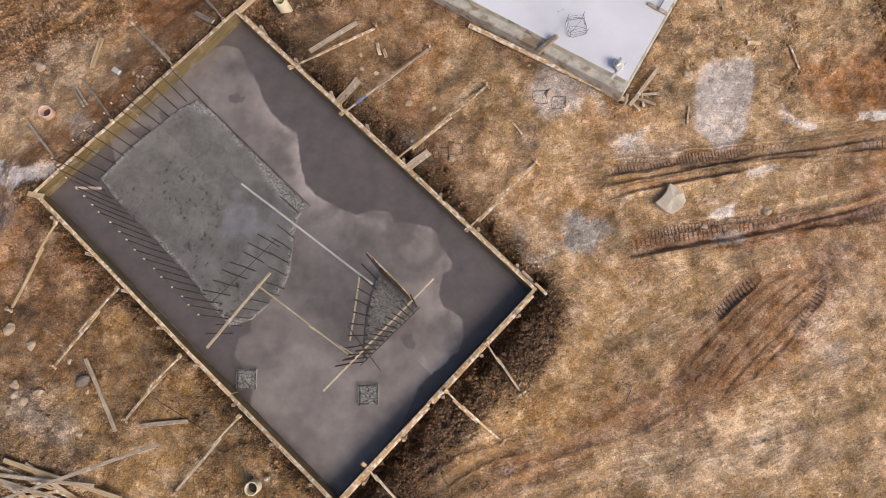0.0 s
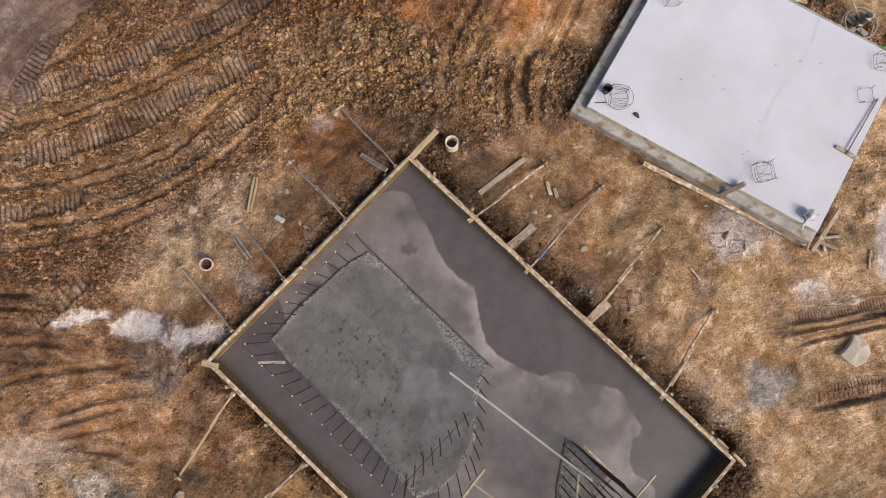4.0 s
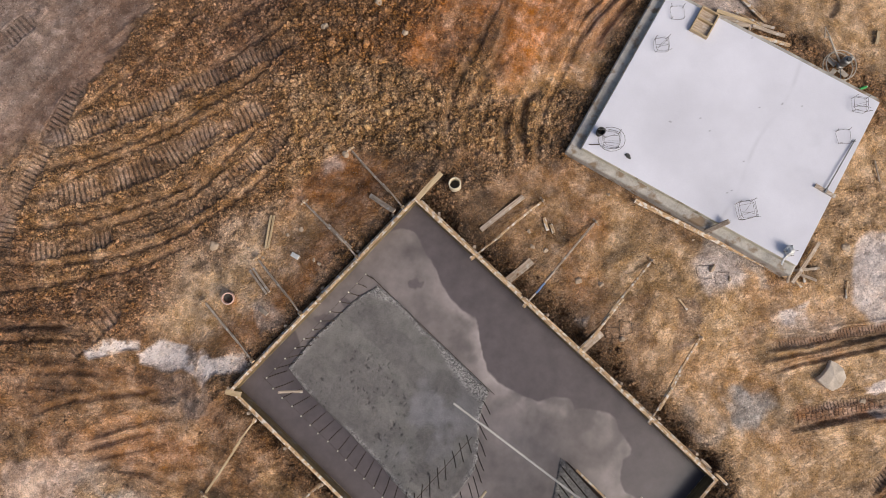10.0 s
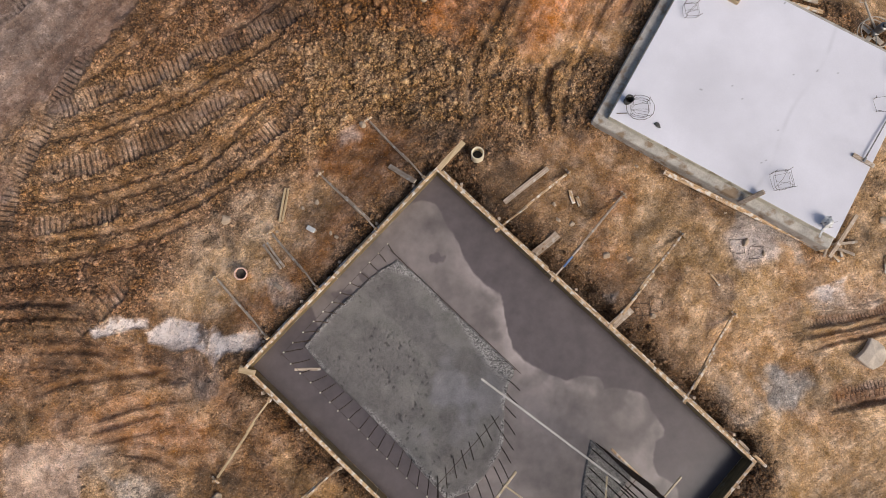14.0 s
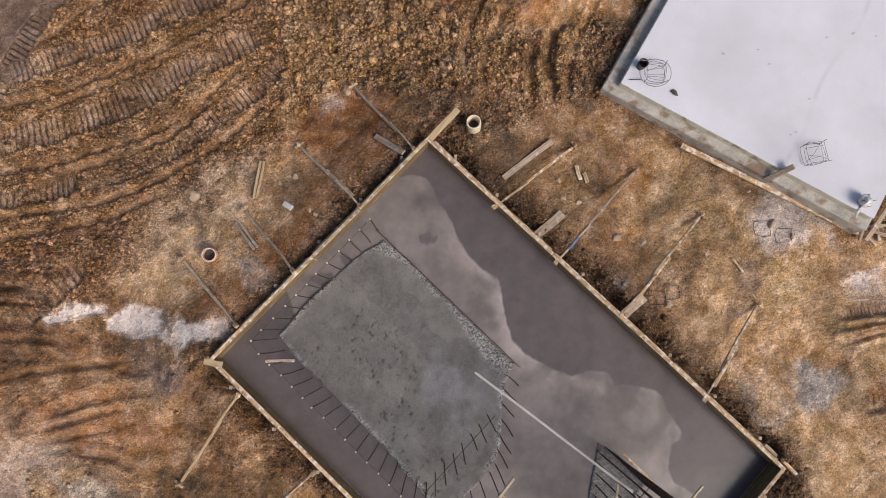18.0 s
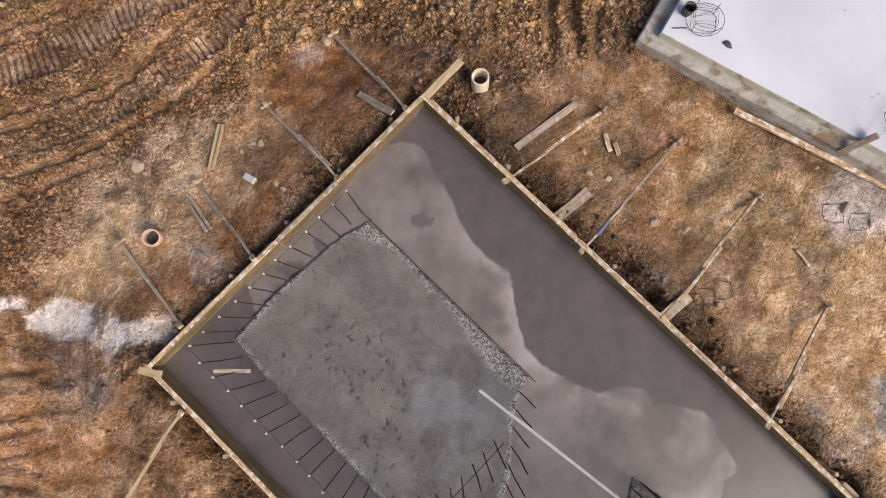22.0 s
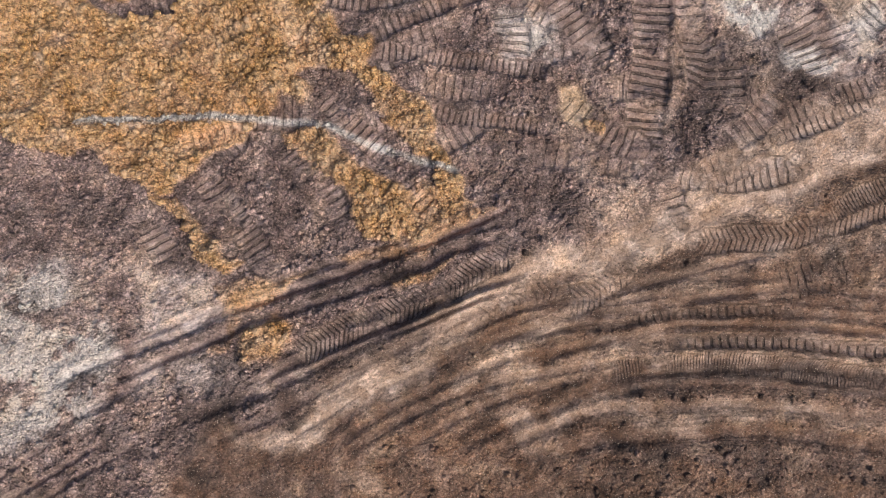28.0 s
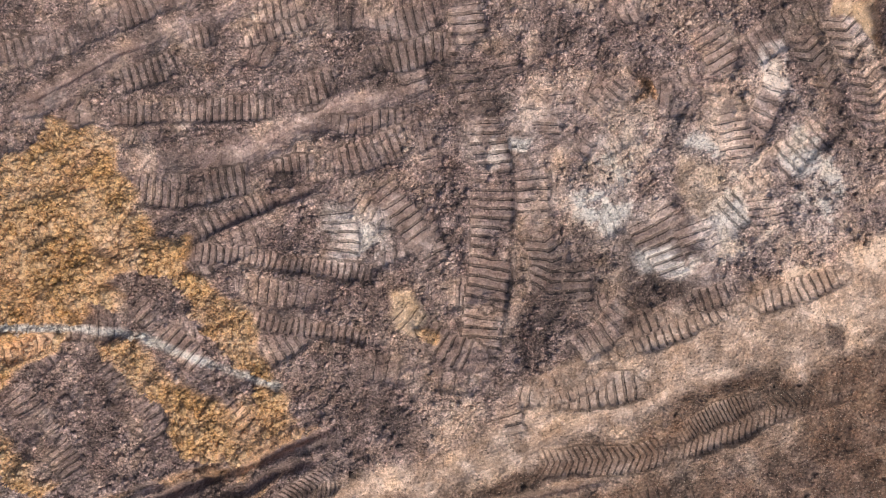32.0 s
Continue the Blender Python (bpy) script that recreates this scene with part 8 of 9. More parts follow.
# float with a long handle
fl = thing("float_tool", "long-handled wooden float lying on the slab", "tool", Matrix.Translation(slab_point(5.95, 2.10, SLAB_TOP)))
hv = slab_point(6.04, 3.72, 0) - slab_point(5.95, 2.10, 0)
part("handle", tube(bmesh.new(), [(0, 0, 0.06), hv * 0.5 + Vector((0, 0, 0.05)), hv + Vector((0, 0, 0.03))], 0.016, 8), STEEL, fl)
hd = slab_point(6.18, 2.06, 0) - slab_point(5.61, 2.08, 0)
m, ln = between(-hd / 2 + Vector((0, 0, 0.03)), hd / 2 + Vector((0, 0, 0.03)))
part("blade", box(bmesh.new(), (ln, 0.10, 0.05), m, 0.008, 0.002, 2), WOOD_GREY, fl)
part("socket", box(bmesh.new(), (0.12, 0.05, 0.04), pose(0, 0, 0.07, 0, 0, 60), 0.006), STEEL, fl)

stub = thing("timber_stub", "short dark timber post leaning on the slab edge", "post", Matrix.Translation(slab_point(3.9, -0.25, 0.3)))
a, b = slab_point(3.86, -0.30, 0.3) - slab_point(3.9, -0.25, 0.3), slab_point(4.11, 0.10, 0.74) - slab_point(3.9, -0.25, 0.3)
m, ln = between(a, b)
part("post", box(bmesh.new(), (ln, 0.12, 0.11), m, 0.012, 0.003, 3), WOOD_GREY, stub)
part("nail", tube(bmesh.new(), [b, b + Vector((0.02, 0, 0.05))], 0.004, 5), STEEL, stub)

bk = thing("paint_pail", "small dark pail standing beside the rebar cage", "bucket", Matrix.Translation(slab_point(0.20, 0.56, SLAB_TOP)))
bm = bmesh.new()
prof = ((0.0, 0.015), (0.085, 0.015), (0.105, 0.22), (0.11, 0.22), (0.088, 0.0), (0.0, 0.0))
rings = [[bm.verts.new((math.cos(i / 14 * 6.2832) * r, math.sin(i / 14 * 6.2832) * r, z)) for i in range(14)] for r, z in prof if r > 0]
for ra, rb in zip(rings, rings[1:]):
    for i in range(14):
        bm.faces.new((ra[i], ra[(i + 1) % 14], rb[(i + 1) % 14], rb[i]))
bm.faces.new(rings[0])
bm.faces.new(rings[-1][::-1])
part("pail_body", bm, DARK, bk, smooth=True)
part("bail", tube(bmesh.new(), [(0.11 * math.cos(i / 8 * 3.1416), 0.03, 0.2 + 0.06 * math.sin(i / 8 * 3.1416)) for i in range(9)], 0.004, 5), STEEL, bk)


def lump(name, x, y, z, size, mat, label, category, seed, flat=0.5, group="", jag=0.5):
    """A broken piece of stone, earth or rag."""
    bm = bmesh.new()
    bmesh.ops.create_icosphere(bm, subdivisions=3, radius=1)
    off = Vector((seed * 3.7, seed * 1.3, seed * 0.7))
    for vtx in bm.verts:
        c = vtx.co.copy()
        k = 1 + jag * noise.noise(c * 1.1 + off) + jag * 0.4 * noise.noise(c * 2.7 + off)
        for n in range(3):
            d = Vector((math.sin(seed * 2 + n * 2.1), math.cos(seed * 3 + n * 1.7), 0.5 + 0.3 * math.sin(n + seed))).normalized()
            over = c.dot(d) - 0.72
            if over > 0:
                c -= d * over * 0.9
        vtx.co = Vector((c.x * size[0], c.y * size[1], c.z * size[2])) * k
    ob = part(name, bm, mat)
    ob.matrix_world = pose(x, y, z + size[2] * flat, 0, 0, seed * 47)
    return tagged(ob, label, category, group)


lump("work_glove", *slab_point(1.14, 0.40, SLAB_TOP), (0.09, 0.06, 0.03), DARK, "dark crumpled work glove dropped on the slab", "glove", 3)
nl = part("iron_rod", tube(bmesh.new(), [slab_point(0.12, 0.16, SLAB_TOP + 0.012), slab_point(0.35, 0.30, SLAB_TOP + 0.012)], 0.01, 5), RUST)
tagged(nl, "short rusty iron rod lying on the slab", "rod")


# ---- loose timber ----
def plank(a, b, wide=0.1, thick=0.03, mat=WOOD, label="weathered loose plank lying on the earth", group="loose planks", za=0.0, zb=0.0):
    p0 = Vector((a[0], a[1], ground_at(*a) + thick / 2 + 0.01 + za))
    p1 = Vector((b[0], b[1], ground_at(*b) + thick / 2 + 0.01 + zb))
    mid = ground_at((a[0] + b[0]) / 2, (a[1] + b[1]) / 2) + thick / 2
    lift = max(0, mid - (p0.z + p1.z) / 2) + 0.01
    p0.z += lift
    p1.z += lift
    ob = board("plank", p0, p1, wide, thick, mat, roll=random.uniform(-4, 4))
    return tagged(ob, label, "plank", group)


plank((-2.65, 6.74), (-1.49, 7.66), 0.13, 0.03, WOOD_GREY)
plank((-1.95, 5.42), (-1.36, 5.92), 0.2, 0.03, WOOD_GREY, "short wide grey board lying beside the trench")
plank((-0.12, 3.62), (0.42, 4.06), 0.2, 0.03, WOOD_GREY, "short wide grey board lying beside the trench", za=0.3)
plank((-0.95, 7.09), (-0.86, 6.74), 0.09, 0.03, WOOD)
plank((-0.78, 6.91), (-0.70, 6.67), 0.09, 0.03, WOOD)
plank((-8.12, 7.18), (-8.23, 6.30), 0.06, 0.05, WOOD_NEW, "fresh yellow batten, one of a pair")
plank((-8.05, 7.17), (-8.15, 6.31), 0.05, 0.05, WOOD_NEW, "fresh yellow batten, one of a pair")
plank((-8.60, 5.74), (-8.09, 5.12), 0.06, 0.04, WOOD_GREY, "dark damp batten, one of a pair")
plank((-8.52, 5.78), (-8.01, 5.16), 0.06, 0.04, WOOD_GREY, "dark damp batten, one of a pair")
plank((-5.50, 7.60), (-4.85, 7.12), 0.12, 0.04, WOOD_GREY, "grey cement-stained board sloping into the trench", zb=0.35)
plank((-8.22, 4.77), (-8.02, 4.60), 0.1, 0.04, WOOD_GREY, "grey board offcut with nail holes")
plank((-7.73, -1.00), (-6.89, -2.68), 0.09, 0.04, WOOD_GREY)
plank((-6.31, -2.55), (-5.18, -2.43), 0.10, 0.04, WOOD_GREY)
PILE = "planks in the lumber pile"
for k, (a, b, mt, z) in enumerate((((-9.3, -4.15), (-5.76, -2.93), WOOD_GREY, 0.24), ((-9.4, -3.30), (-6.6, -4.15), WOOD_NEW, 0.05), ((-9.5, -3.46), (-7.0, -4.40), WOOD, 0.0), ((-9.5, -3.72), (-7.6, -4.3), WOOD_GREY, 0.06),
                                   ((-9.6, -3.6), (-7.2, -3.85), WOOD_GREY, 0.1), ((-10.2, -3.3), (-8.4, -4.35), WOOD, 0.02), ((-9.9, -4.3), (-8.1, -4.0), WOOD, 0.0), ((-8.9, -3.4), (-7.1, -4.5), WOOD_GREY, 0.02))):
    plank(a, b, 0.11 if k % 2 else 0.085, 0.045, mt, "weathered plank in a loose crossed lumber pile", PILE, z, z)
plank((1.45, 7.51), (5.50, 5.44), 0.12, 0.05, WOOD, "long form board lying along the slab's footing", za=0.06, zb=0.06)
plank((6.36, 6.36), (5.52, 5.30), 0.10, 0.05, WOOD_GREY, "plank lying along the slab's corner", za=0.05, zb=0.1)
for k, (a, b) in enumerate((((5.62, 5.62), (6.35, 5.69)), ((5.86, 5.72), (5.92, 5.30)), ((5.75, 5.52), (6.22, 5.36)), ((5.60, 5.44), (5.80, 5.18)), ((5.50, 5.62), (5.40, 5.30)))):
    plank(a, b, 0.07, 0.04, WOOD if k % 2 else WOOD_GREY, "timber offcut heaped at the slab's corner", "offcuts at the slab corner", 0.02 * k, 0.02 * k)
HEAP = "planks heaped beside the slab"
for k, (a, b, mt, w) in enumerate((((4.31, 13.75), (5.37, 12.53), WOOD, 0.10), ((3.98, 12.82), (5.20, 12.42), WOOD_NEW, 0.11), ((4.46, 12.80), (5.15, 12.42), WOOD, 0.05), ((3.66, 12.66), (4.95, 12.50), WOOD_GREY, 0.12),
                                   ((4.12, 12.48), (5.25, 12.36), WOOD_GREY, 0.10), ((4.85, 12.14), (5.98, 11.84), WOOD, 0.10), ((4.95, 12.38), (5.85, 12.10), WOOD_GREY, 0.10), ((4.80, 12.15), (4.92, 12.40), WOOD, 0.06), ((5.0, 12.5), (5.6, 12.35), WOOD_GREY, 0.08))):
    plank(a, b, w, 0.04, mt, "weathered plank in a heap beside the slab", HEAP, 0.03 * (k % 4), 0.03 * ((k + 1) % 4))
plank((8.60, 12.3), (8.45, 11.9), 0.09, 0.04, WOOD_NEW)
plank((9.10, 7.10), (8.75, 7.08), 0.10, 0.06, WOOD, "reddish brick-coloured timber offcut on the earth")
plank((8.2, 8.0), (8.12, 8.6), 0.04, 0.03, WOOD_GREY)
for a, b in (((2.55, 4.92), (2.80, 4.62)), ((7.1, 5.33), (7.02, 4.84)), ((9.6, 5.9), (9.2, 6.0)), ((10.1, 6.4), (9.85, 7.0)), ((9.4, 9.1), (9.1, 9.3))):
    plank(a, b, 0.05, 0.03, WOOD)


# ---- drain pipes ----
def pipe(x, y, r, high, lean, mat, label):
    """An open plastic pipe stub with a thick wall, standing in the ground."""
    g = ground_at(x, y)
    t = thing("drain_pipe", label, "pipe", Matrix.Translation((x, y, g - 0.1)) @ pose(0, 0, 0, lean[0], lean[1], 0), "drain pipe stubs")
    bm = bmesh.new()
    n = 28
    prof = ((r, 0), (r, high - 0.01), (r - 0.004, high), (r - 0.026, high), (r - 0.032, high - 0.01), (r - 0.032, 0.05))
    rings = [[bm.verts.new((math.cos(i / n * 6.2832) * q, math.sin(i / n * 6.2832) * q, z)) for i in range(n)] for q, z in prof]
    for ra, rb in zip(rings, rings[1:]):
        for i in range(n):
            bm.faces.new((ra[i], ra[(i + 1) % n], rb[(i + 1) % n], rb[i]))
    part("pipe_wall", bm, mat, t, smooth=True)
    # a flat dark disc fills the bore below the rim
    bm = bmesh.new()
    bmesh.ops.create_circle(bm, cap_ends=True, segments=20, radius=r - 0.034)
    for vtx in bm.verts:
        vtx.co.z = high * 0.45
    part("muddy_water", bm, DARK, t, "dark disc inside the pipe")


pipe(-3.30, 7.90, 0.16, 0.62, (3, -4), PVC, "cream plastic drain pipe standing open beside the form")
pipe(-9.15, 5.05, 0.155, 0.42, (5, 12), PVC_PINK, "pinkish plastic drain pipe leaning out of the earth")
pipe(-3.52, -3.85, 0.155, 0.42, (0, 0), PVC, "cream plastic drain pipe beside the form's corner")
bt = thing("white_bottle", "small white plastic bottle with an orange cap", "bottle", Matrix.Translation((-3.22, -3.66, ground_at(-3.22, -3.66))))
body = part("bottle_body", tube(bmesh.new(), [(0, 0, 0), (0, 0, 0.02), (0, 0, 0.17), (0, 0, 0.2)], 0.045, 12), TIN, bt, smooth=True)
part("cap", tube(bmesh.new(), [(0, 0, 0.2), (0, 0, 0.24)], 0.022, 10), WOOD_NEW, body, "orange cap")

# ---- power trowel left on its side beside the slab ----
tr = thing("power_trowel", "grey power trowel with a round guard ring and long handle", "machine", Matrix.Translation((7.28, 11.22, ground_at(7.28, 11.22) + 0.02)))
for z in (0.06, 0.20):
    part("guard_ring", tube(bmesh.new(), [(0.42 * math.cos(i / 28 * 6.2832), 0.42 * math.sin(i / 28 * 6.2832), z) for i in range(28)], 0.017, 6, True), PALE, tr)
for k in range(6):
    a = k / 6 * 6.2832
    part("guard_post", tube(bmesh.new(), [(0.42 * math.cos(a), 0.42 * math.sin(a), 0.06), (0.42 * math.cos(a), 0.42 * math.sin(a), 0.20)], 0.008, 5), STEEL, tr)
    if k % 2 == 0:
        part("guard_spoke", tube(bmesh.new(), [(0, 0, 0.16), (0.42 * math.cos(a + 0.4), 0.42 * math.sin(a + 0.4), 0.20)], 0.012, 5), STEEL, tr)
for k in range(4):
    part("blade", box(bmesh.new(), (0.30, 0.13, 0.012), pose(0, 0, 0.03, 0, 0, 45 + 90 * k) @ pose(0.22, 0, 0, 12, 0, 0), 0.003), PALE, tr)
part("gearbox", box(bmesh.new(), (0.16, 0.16, 0.12), pose(0, 0, 0.14), 0.03), STEEL, tr)
motor = part("motor", tube(bmesh.new(), [(0.04, 0.05, 0.2), (0.04, 0.05, 0.23), (0.04, 0.05, 0.40), (0.04, 0.05, 0.42)], 0.11, 14), STEEL, tr, smooth=True)
part("air_filter", tube(bmesh.new(), [(0.04, 0.05, 0.42), (0.04, 0.05, 0.47)], 0.06, 10), DARK, motor, "dark air filter")
tank = part("fuel_tank", box(bmesh.new(), (0.2, 0.14, 0.1), pose(0.16, 0.12, 0.34, 0, 0, 30), 0.03), PALE, tr, "pale fuel tank")
part("fuel_cap", tube(bmesh.new(), [(0.16, 0.12, 0.385), (0.16, 0.12, 0.41)], 0.025, 10), STEEL, tank)
part("handle", tube(bmesh.new(), [(0, 0.02, 0.2), (-0.25, 0.34, 0.34), (-0.47, 0.66, 0.48)], 0.026, 8), PALE, tr, "pale handle tube")
part("handle_bar", tube(bmesh.new(), [(-0.62, 0.64, 0.5), (-0.47, 0.66, 0.5), (-0.58, 0.92, 0.5), (-0.62, 0.64, 0.5)], 0.014, 6), PALE, tr)
bt = thing("green_bottle", "green plastic bottle lying on the earth", "bottle", Matrix.Translation((7.93, 10.62, ground_at(7.93, 10.62) + 0.04)) @ pose(0, 0, 0, 0, 90, 20))
body = part("bottle_body", tube(bmesh.new(), [(0, 0, -0.12), (0, 0, -0.11), (0, 0, 0.05), (0, 0, 0.1)], 0.04, 10), GREEN, bt, smooth=True)
part("cap", tube(bmesh.new(), [(0, 0, 0.1), (0, 0, 0.14)], 0.016, 8), TIN, body)
tn = thing("broken_block", "small pale broken block lying on the earth", "block", Matrix.Translation((-7.40, 6.08, ground_at(-7.4, 6.08))) @ pose(0, 0, 0, 0, 0, -30))
part("block_half", box(bmesh.new(), (0.22, 0.12, 0.09), pose(0, 0, 0.04), 0.012), TIN, tn)
part("mortar_crumb", box(bmesh.new(), (0.05, 0.10, 0.05), pose(0.12, 0, 0.03, 10, 20, 0), 0.012), STONE, tn)

# ---- stones and loose lumps ----
def g(x, y):
    return (x, y, ground_at(x, y) - 0.03)


bm = bmesh.new()
chunk_rim = [(-0.42, -0.10), (-0.25, 0.04), (-0.10, 0.22), (-0.03, 0.40), (0.16, 0.31), (0.30, 0.16), (0.37, -0.06), (0.20, -0.28), (-0.02, -0.40), (-0.21, -0.30)]
low = [bm.verts.new((x * 0.94, y * 0.94, -0.06)) for x, y in chunk_rim]
high = [bm.verts.new((x, y, 0.13 + 0.02 * math.sin(3 * k))) for k, (x, y) in enumerate(chunk_rim)]
for k in range(len(low)):
    bm.faces.new((low[k], low[k - 1], high[k - 1], high[k]))
crown = bm.verts.new((0.02, 0.0, 0.165))
for k in range(len(high)):
    bm.faces.new((high[k - 1], crown, high[k]))
bmesh.ops.recalc_face_normals(bm, faces=bm.faces[:])
bmesh.ops.bevel(bm, geom=[e for e in bm.edges if len(e.link_faces) == 2 and e.calc_face_angle(0) > 0.8], offset=0.015, segments=2, affect="EDGES")
chunk = part("concrete_chunk", bm, CONCRETE_CHUNK)
chunk.location = (6.46, 2.88, ground_at(6.46, 2.88))
tagged(chunk, "big pale broken chunk of concrete on the earth", "rubble")
lump("boulder", *g(-4.58, 18.42), (0.22, 0.20, 0.18), STONE_DARK, "rounded grey-brown boulder beside the dirt road", "stone", 5, 0.4, jag=0.25)
lump("pale_stone", *g(2.86, 14.03), (0.13, 0.11, 0.10), STONE, "small squarish pale stone beside the slab", "stone", 9, 0.4, "pale stones", 0.2)
ST = "stones on the earth"
for k, (x, y, r) in enumerate(((-7.67, 6.65, 0.06), (-7.31, 6.78, 0.07), (-8.3, 6.05, 0.05), (-8.7, 6.32, 0.05), (-9.09, -0.64, 0.11), (-7.8, -1.52, 0.19), (-9.64, -0.3, 0.16), (-8.18, -1.07, 0.07), (-9.4, -1.6, 0.11), (-9.1, -2.0, 0.10),
                               (-6.9, 5.95, 0.06), (-6.75, 5.85, 0.07), (0.97, 3.88, 0.1), (-0.1, 5.4, 0.1), (0.5, 5.3, 0.08), (7.17, 6.24, 0.13), (-0.95, 6.2, 0.08), (3.5, 5.72, 0.12), (3.95, 5.42, 0.08), (-6.2, 8.8, 0.1), (-9.6, 6.4, 0.14), (8.9, 2.6, 0.12), (7.3, 2.2, 0.1))):
    lump("stone", *g(x, y), (r, r * (0.85 + 0.15 * math.sin(k)), r * 0.75), STONE_DARK if k == 5 else STONE, "rounded dark grey stone lying on the earth" if k == 5 else "broken pale brown stone lying on the churned earth", "stone", k + 11, 0.35, ST, 0.3)
for k, (x, y) in enumerate(((8.16, 3.3), (9.3, 1.2), (9.6, 5.0))):
    lump("litter", *g(x, y), (0.06, 0.05, 0.03), BLUE if k != 1 else TIN, "scrap of pale blue plastic litter on the earth", "litter", k + 2, 0.5, "litter scraps")

# rusty stirrups thrown on the earth between the braces
for k, (x, y) in enumerate(((0.72, 4.05), (1.08, 4.18), (0.50, 3.95), (3.3, 5.6), (3.75, 5.45))):
    pts = [(x + 0.17 * a + random.uniform(-0.03, 0.03), y + 0.15 * b + random.uniform(-0.03, 0.03)) for a, b in ((-1, -1), (0, -1.1), (1, -1), (1.1, 0), (1, 1), (0, 1.05), (-1, 1), (-1.1, 0))]
    ob = part("thrown_stirrup", tube(bmesh.new(), [(px, py, ground_at(px, py) + 0.02) for px, py in pts], 0.006, 5, True), RUST)
    tagged(ob, "bent rusty square stirrup thrown on the earth", "rebar", "thrown stirrups")

# twigs and bits of wire lying on the earth
for way in ([(-5.99, -1.92), (-5.70, -2.11), (-5.35, -2.30), (-5.01, -2.49), (-4.72, -2.67)], [(-4.45, -3.05), (-4.28, -3.15), (-4.07, -3.03), (-3.77, -2.89)], [(4.89, -1.82), (5.04, -1.59), (5.25, -1.68), (5.21, -1.80), (5.08, -2.05)]):
    ob = part("twig", tube(bmesh.new(), [(x, y, ground_at(x, y) + 0.03) for x, y in way], 0.008, 5), RUST)
    tagged(ob, "thin dark twig or wire lying on the earth", "twig", "twigs and wires")
# small pale stones between the braces and along the clod heap
for k, (x, y, r) in enumerate(((-1.37, 6.71, 0.07), (-1.31, 6.30, 0.08), (0.80, 7.70, 0.06), (3.02, 6.46, 0.05), (-9.08, -0.70, 0.12), (-8.42, -0.67, 0.07), (-8.79, -1.78, 0.11), (-9.35, -1.84, 0.10), (-9.13, -2.00, 0.12), (-9.46, -2.23, 0.09), (-7.78, -2.74, 0.09), (-7.67, -1.78, 0.07), (-7.48, 13.27, 0.16), (-7.05, 14.03, 0.18), (-7.35, 13.92, 0.14), (-7.69, 13.46, 0.10), (-5.34, 13.10, 0.13), (-4.61, 12.18, 0.10), (-6.78, 12.33, 0.10), (-8.22, 13.86, 0.08))):
    lump("small_stone", *g(x, y), (r, r * 0.8, r * 0.7), STONE, "small pale stone on the brown earth", "stone", k + 40, 0.4, "small pale stones", 0.3)


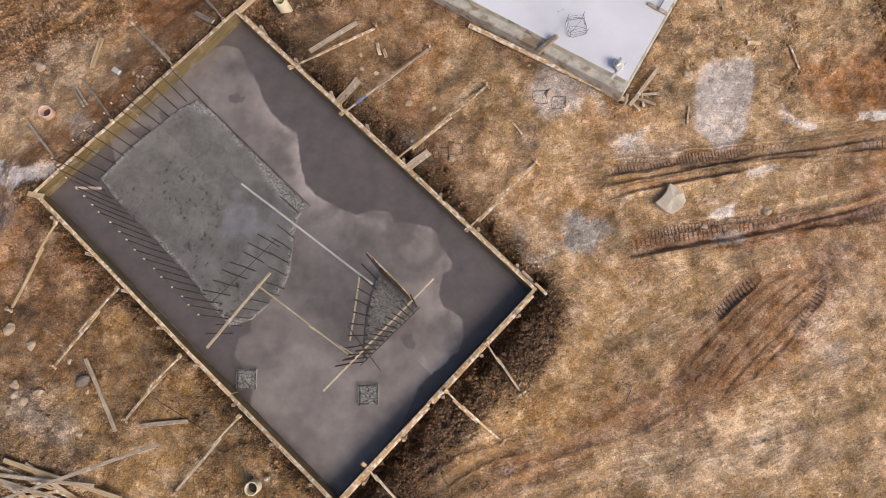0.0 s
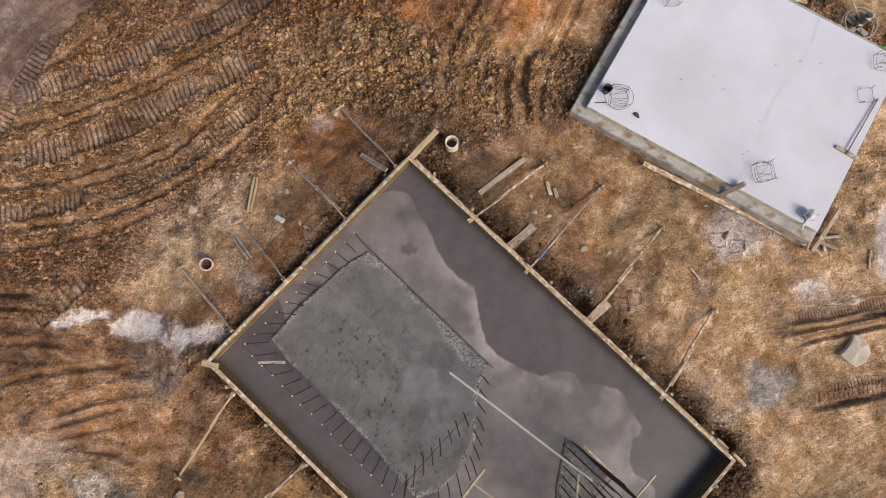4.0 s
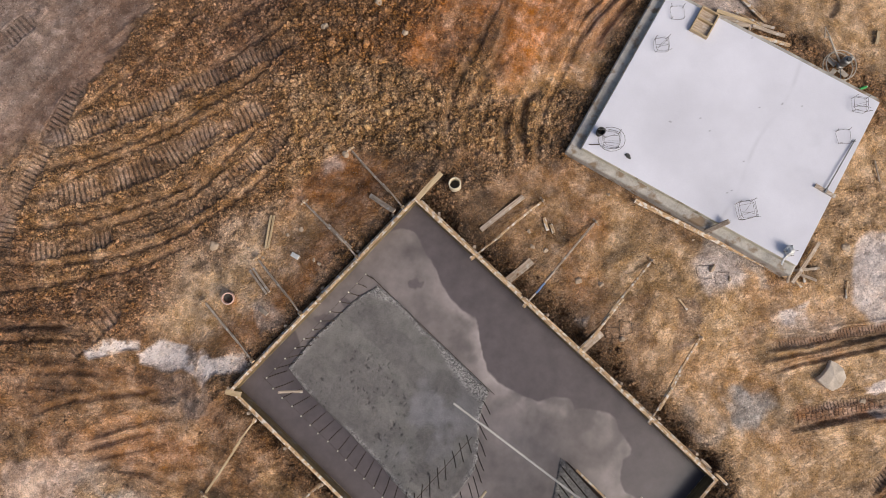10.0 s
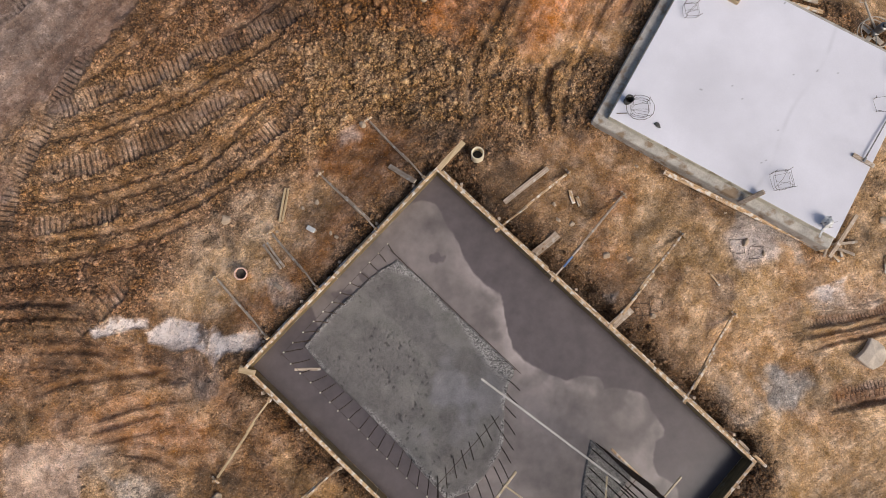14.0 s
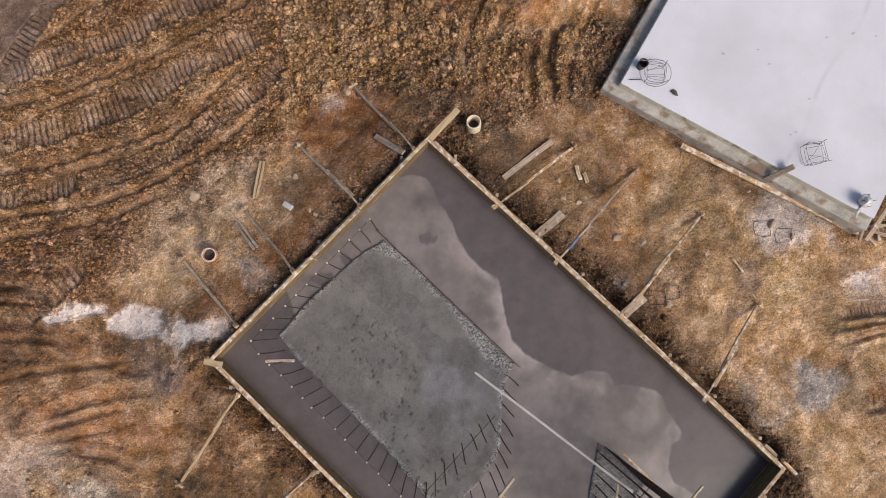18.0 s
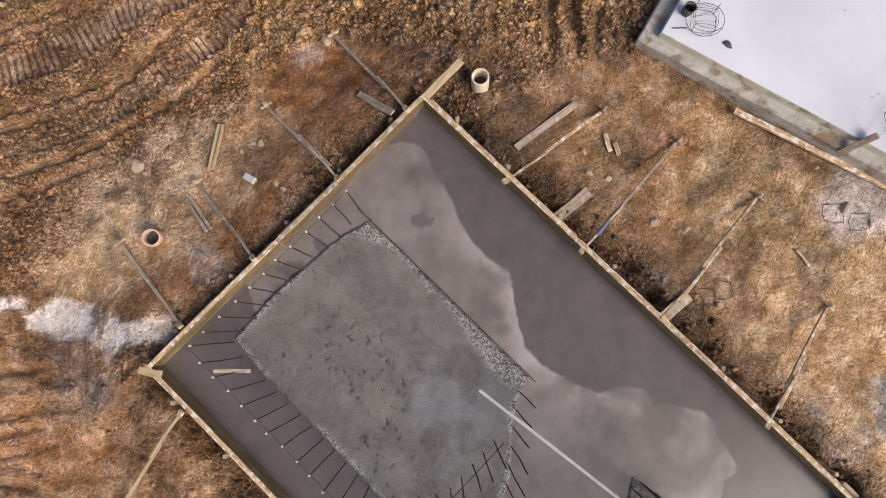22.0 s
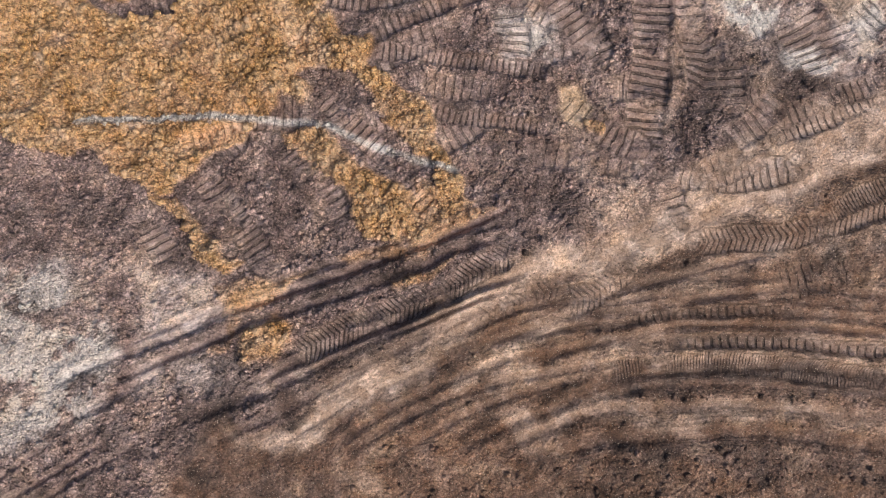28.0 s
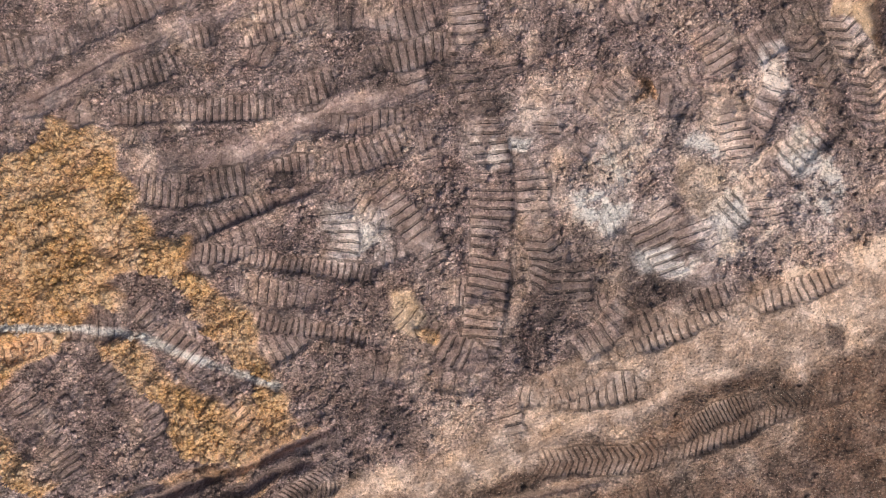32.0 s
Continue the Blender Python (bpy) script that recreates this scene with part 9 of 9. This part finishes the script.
# ---- clods and gravel strewn over the ground: too many to count ----
def strew(name, count, seed, rough_lo, size_lo, size_hi, label, lift=0.35, brighten=1.0, coarse=False, only=None):
    """Small broken lumps lying where the ground is rough, in the colour of the soil there."""
    r = np.random.RandomState(seed)
    x, y = (r.uniform(-16.5, 13.2, count * 4), r.uniform(-6.0, 35.2, count * 4)) if only is None else (r.uniform(-7.0, 3.0, count * 4), r.uniform(23.5, 32.5, count * 4))
    i, j = np.searchsorted(GX, x), np.searchsorted(GY, y)
    keep = (ROUGH[j, i] > rough_lo + 0.45 * r.rand(len(x)) if only is None else only[j, i] > 0.35 + 0.5 * r.rand(len(x))) & (out_pad[j, i] > 0.15) & (out_slab[j, i] > 0.35)
    x, y, i, j = x[keep][:count], y[keep][:count], i[keep][:count], j[keep][:count]
    n = len(x)
    s = size_lo * (size_hi / size_lo) ** (r.rand(n) ** 2.2)
    p = (1 + 5 ** 0.5) / 2
    ico = np.array([(-1, p, 0), (1, p, 0), (-1, -p, 0), (1, -p, 0), (0, -1, p), (0, 1, p), (0, -1, -p), (0, 1, -p), (p, 0, -1), (p, 0, 1), (-p, 0, -1), (-p, 0, 1)], float) / 1.9
    tri = np.array([(0, 11, 5), (0, 5, 1), (0, 1, 7), (0, 7, 10), (0, 10, 11), (1, 5, 9), (5, 11, 4), (11, 10, 2), (10, 7, 6), (7, 1, 8), (3, 9, 4), (3, 4, 2), (3, 2, 6), (3, 6, 8), (3, 8, 9), (4, 9, 5), (2, 4, 11), (6, 2, 10), (8, 6, 7), (9, 8, 1)], np.int32)
    if coarse:
        ico = np.array([(1, 0, 0), (-1, 0, 0), (0, 1, 0), (0, -1, 0), (0, 0, 1), (0, 0, -1)], float)
        tri = np.array([(0, 2, 4), (2, 1, 4), (1, 3, 4), (3, 0, 4), (2, 0, 5), (1, 2, 5), (3, 1, 5), (0, 3, 5)], np.int32)
    nv = len(ico)
    v = ico[None] * r.uniform(0.6, 1.25, (n, nv, 1)) * s[:, None, None] * np.stack([r.uniform(0.7, 1.3, n), r.uniform(0.7, 1.3, n), r.uniform(0.5, 0.9, n)], -1)[:, None]
    a = r.uniform(0, 6.28, n)[:, None]
    vx = v[..., 0] * np.cos(a) - v[..., 1] * np.sin(a) + x[:, None]
    vy = v[..., 0] * np.sin(a) + v[..., 1] * np.cos(a) + y[:, None]
    vz = v[..., 2] + (HEIGHT[j, i] + s * lift * 0.5)[:, None]
    me = bpy.data.meshes.new(name)
    me.vertices.add(n * nv)
    me.vertices.foreach_set("co", np.stack([vx, vy, vz], -1).astype(np.float32).ravel())
    f = (tri[None] + (np.arange(n) * nv)[:, None, None]).reshape(-1, 3).astype(np.int32)
    me.loops.add(f.size)
    me.loops.foreach_set("vertex_index", f.ravel())
    me.polygons.add(len(f))
    me.polygons.foreach_set("loop_start", np.arange(0, f.size, 3, dtype=np.int32))
    me.update(calc_edges=True)
    lay = me.color_attributes.new("soil", "FLOAT_COLOR", "POINT")
    c = COLOUR[j, i] * r.uniform(0.55, 1.7, (n, 1)) * brighten
    c = c * np.minimum(1, 0.85 / c.max(-1, keepdims=True))
    c = np.concatenate([np.repeat(np.clip(c, 0.02, 0.8), nv, 0), np.full((n * nv, 1), 0.3)], -1)
    lay.data.foreach_set("color", c.astype(np.float32).ravel())
    me.materials.append(SOIL_MAT)
    return tagged(new(name, me), label, "earth", kind="stuff")


strew("earth_clods", 92000, 3, 0.22, 0.016, 0.075, "brown and ochre earth clods strewn over the site", coarse=True)
strew("large_clods", 3800, 4, 0.62, 0.05, 0.15, "larger broken earth clods on the churned ground")
strew("gravel", 24000, 5, 0.05, 0.012, 0.03, "pale gravel and crumbs scattered on the ground", 0.5, 1.25, True)
strew("spoil_clods", 12000, 6, 0.0, 0.012, 0.085, "golden ochre clods of the tipped spoil heap", 0.2, 1.2, only=LOOSE * (WHITE < 0.2))
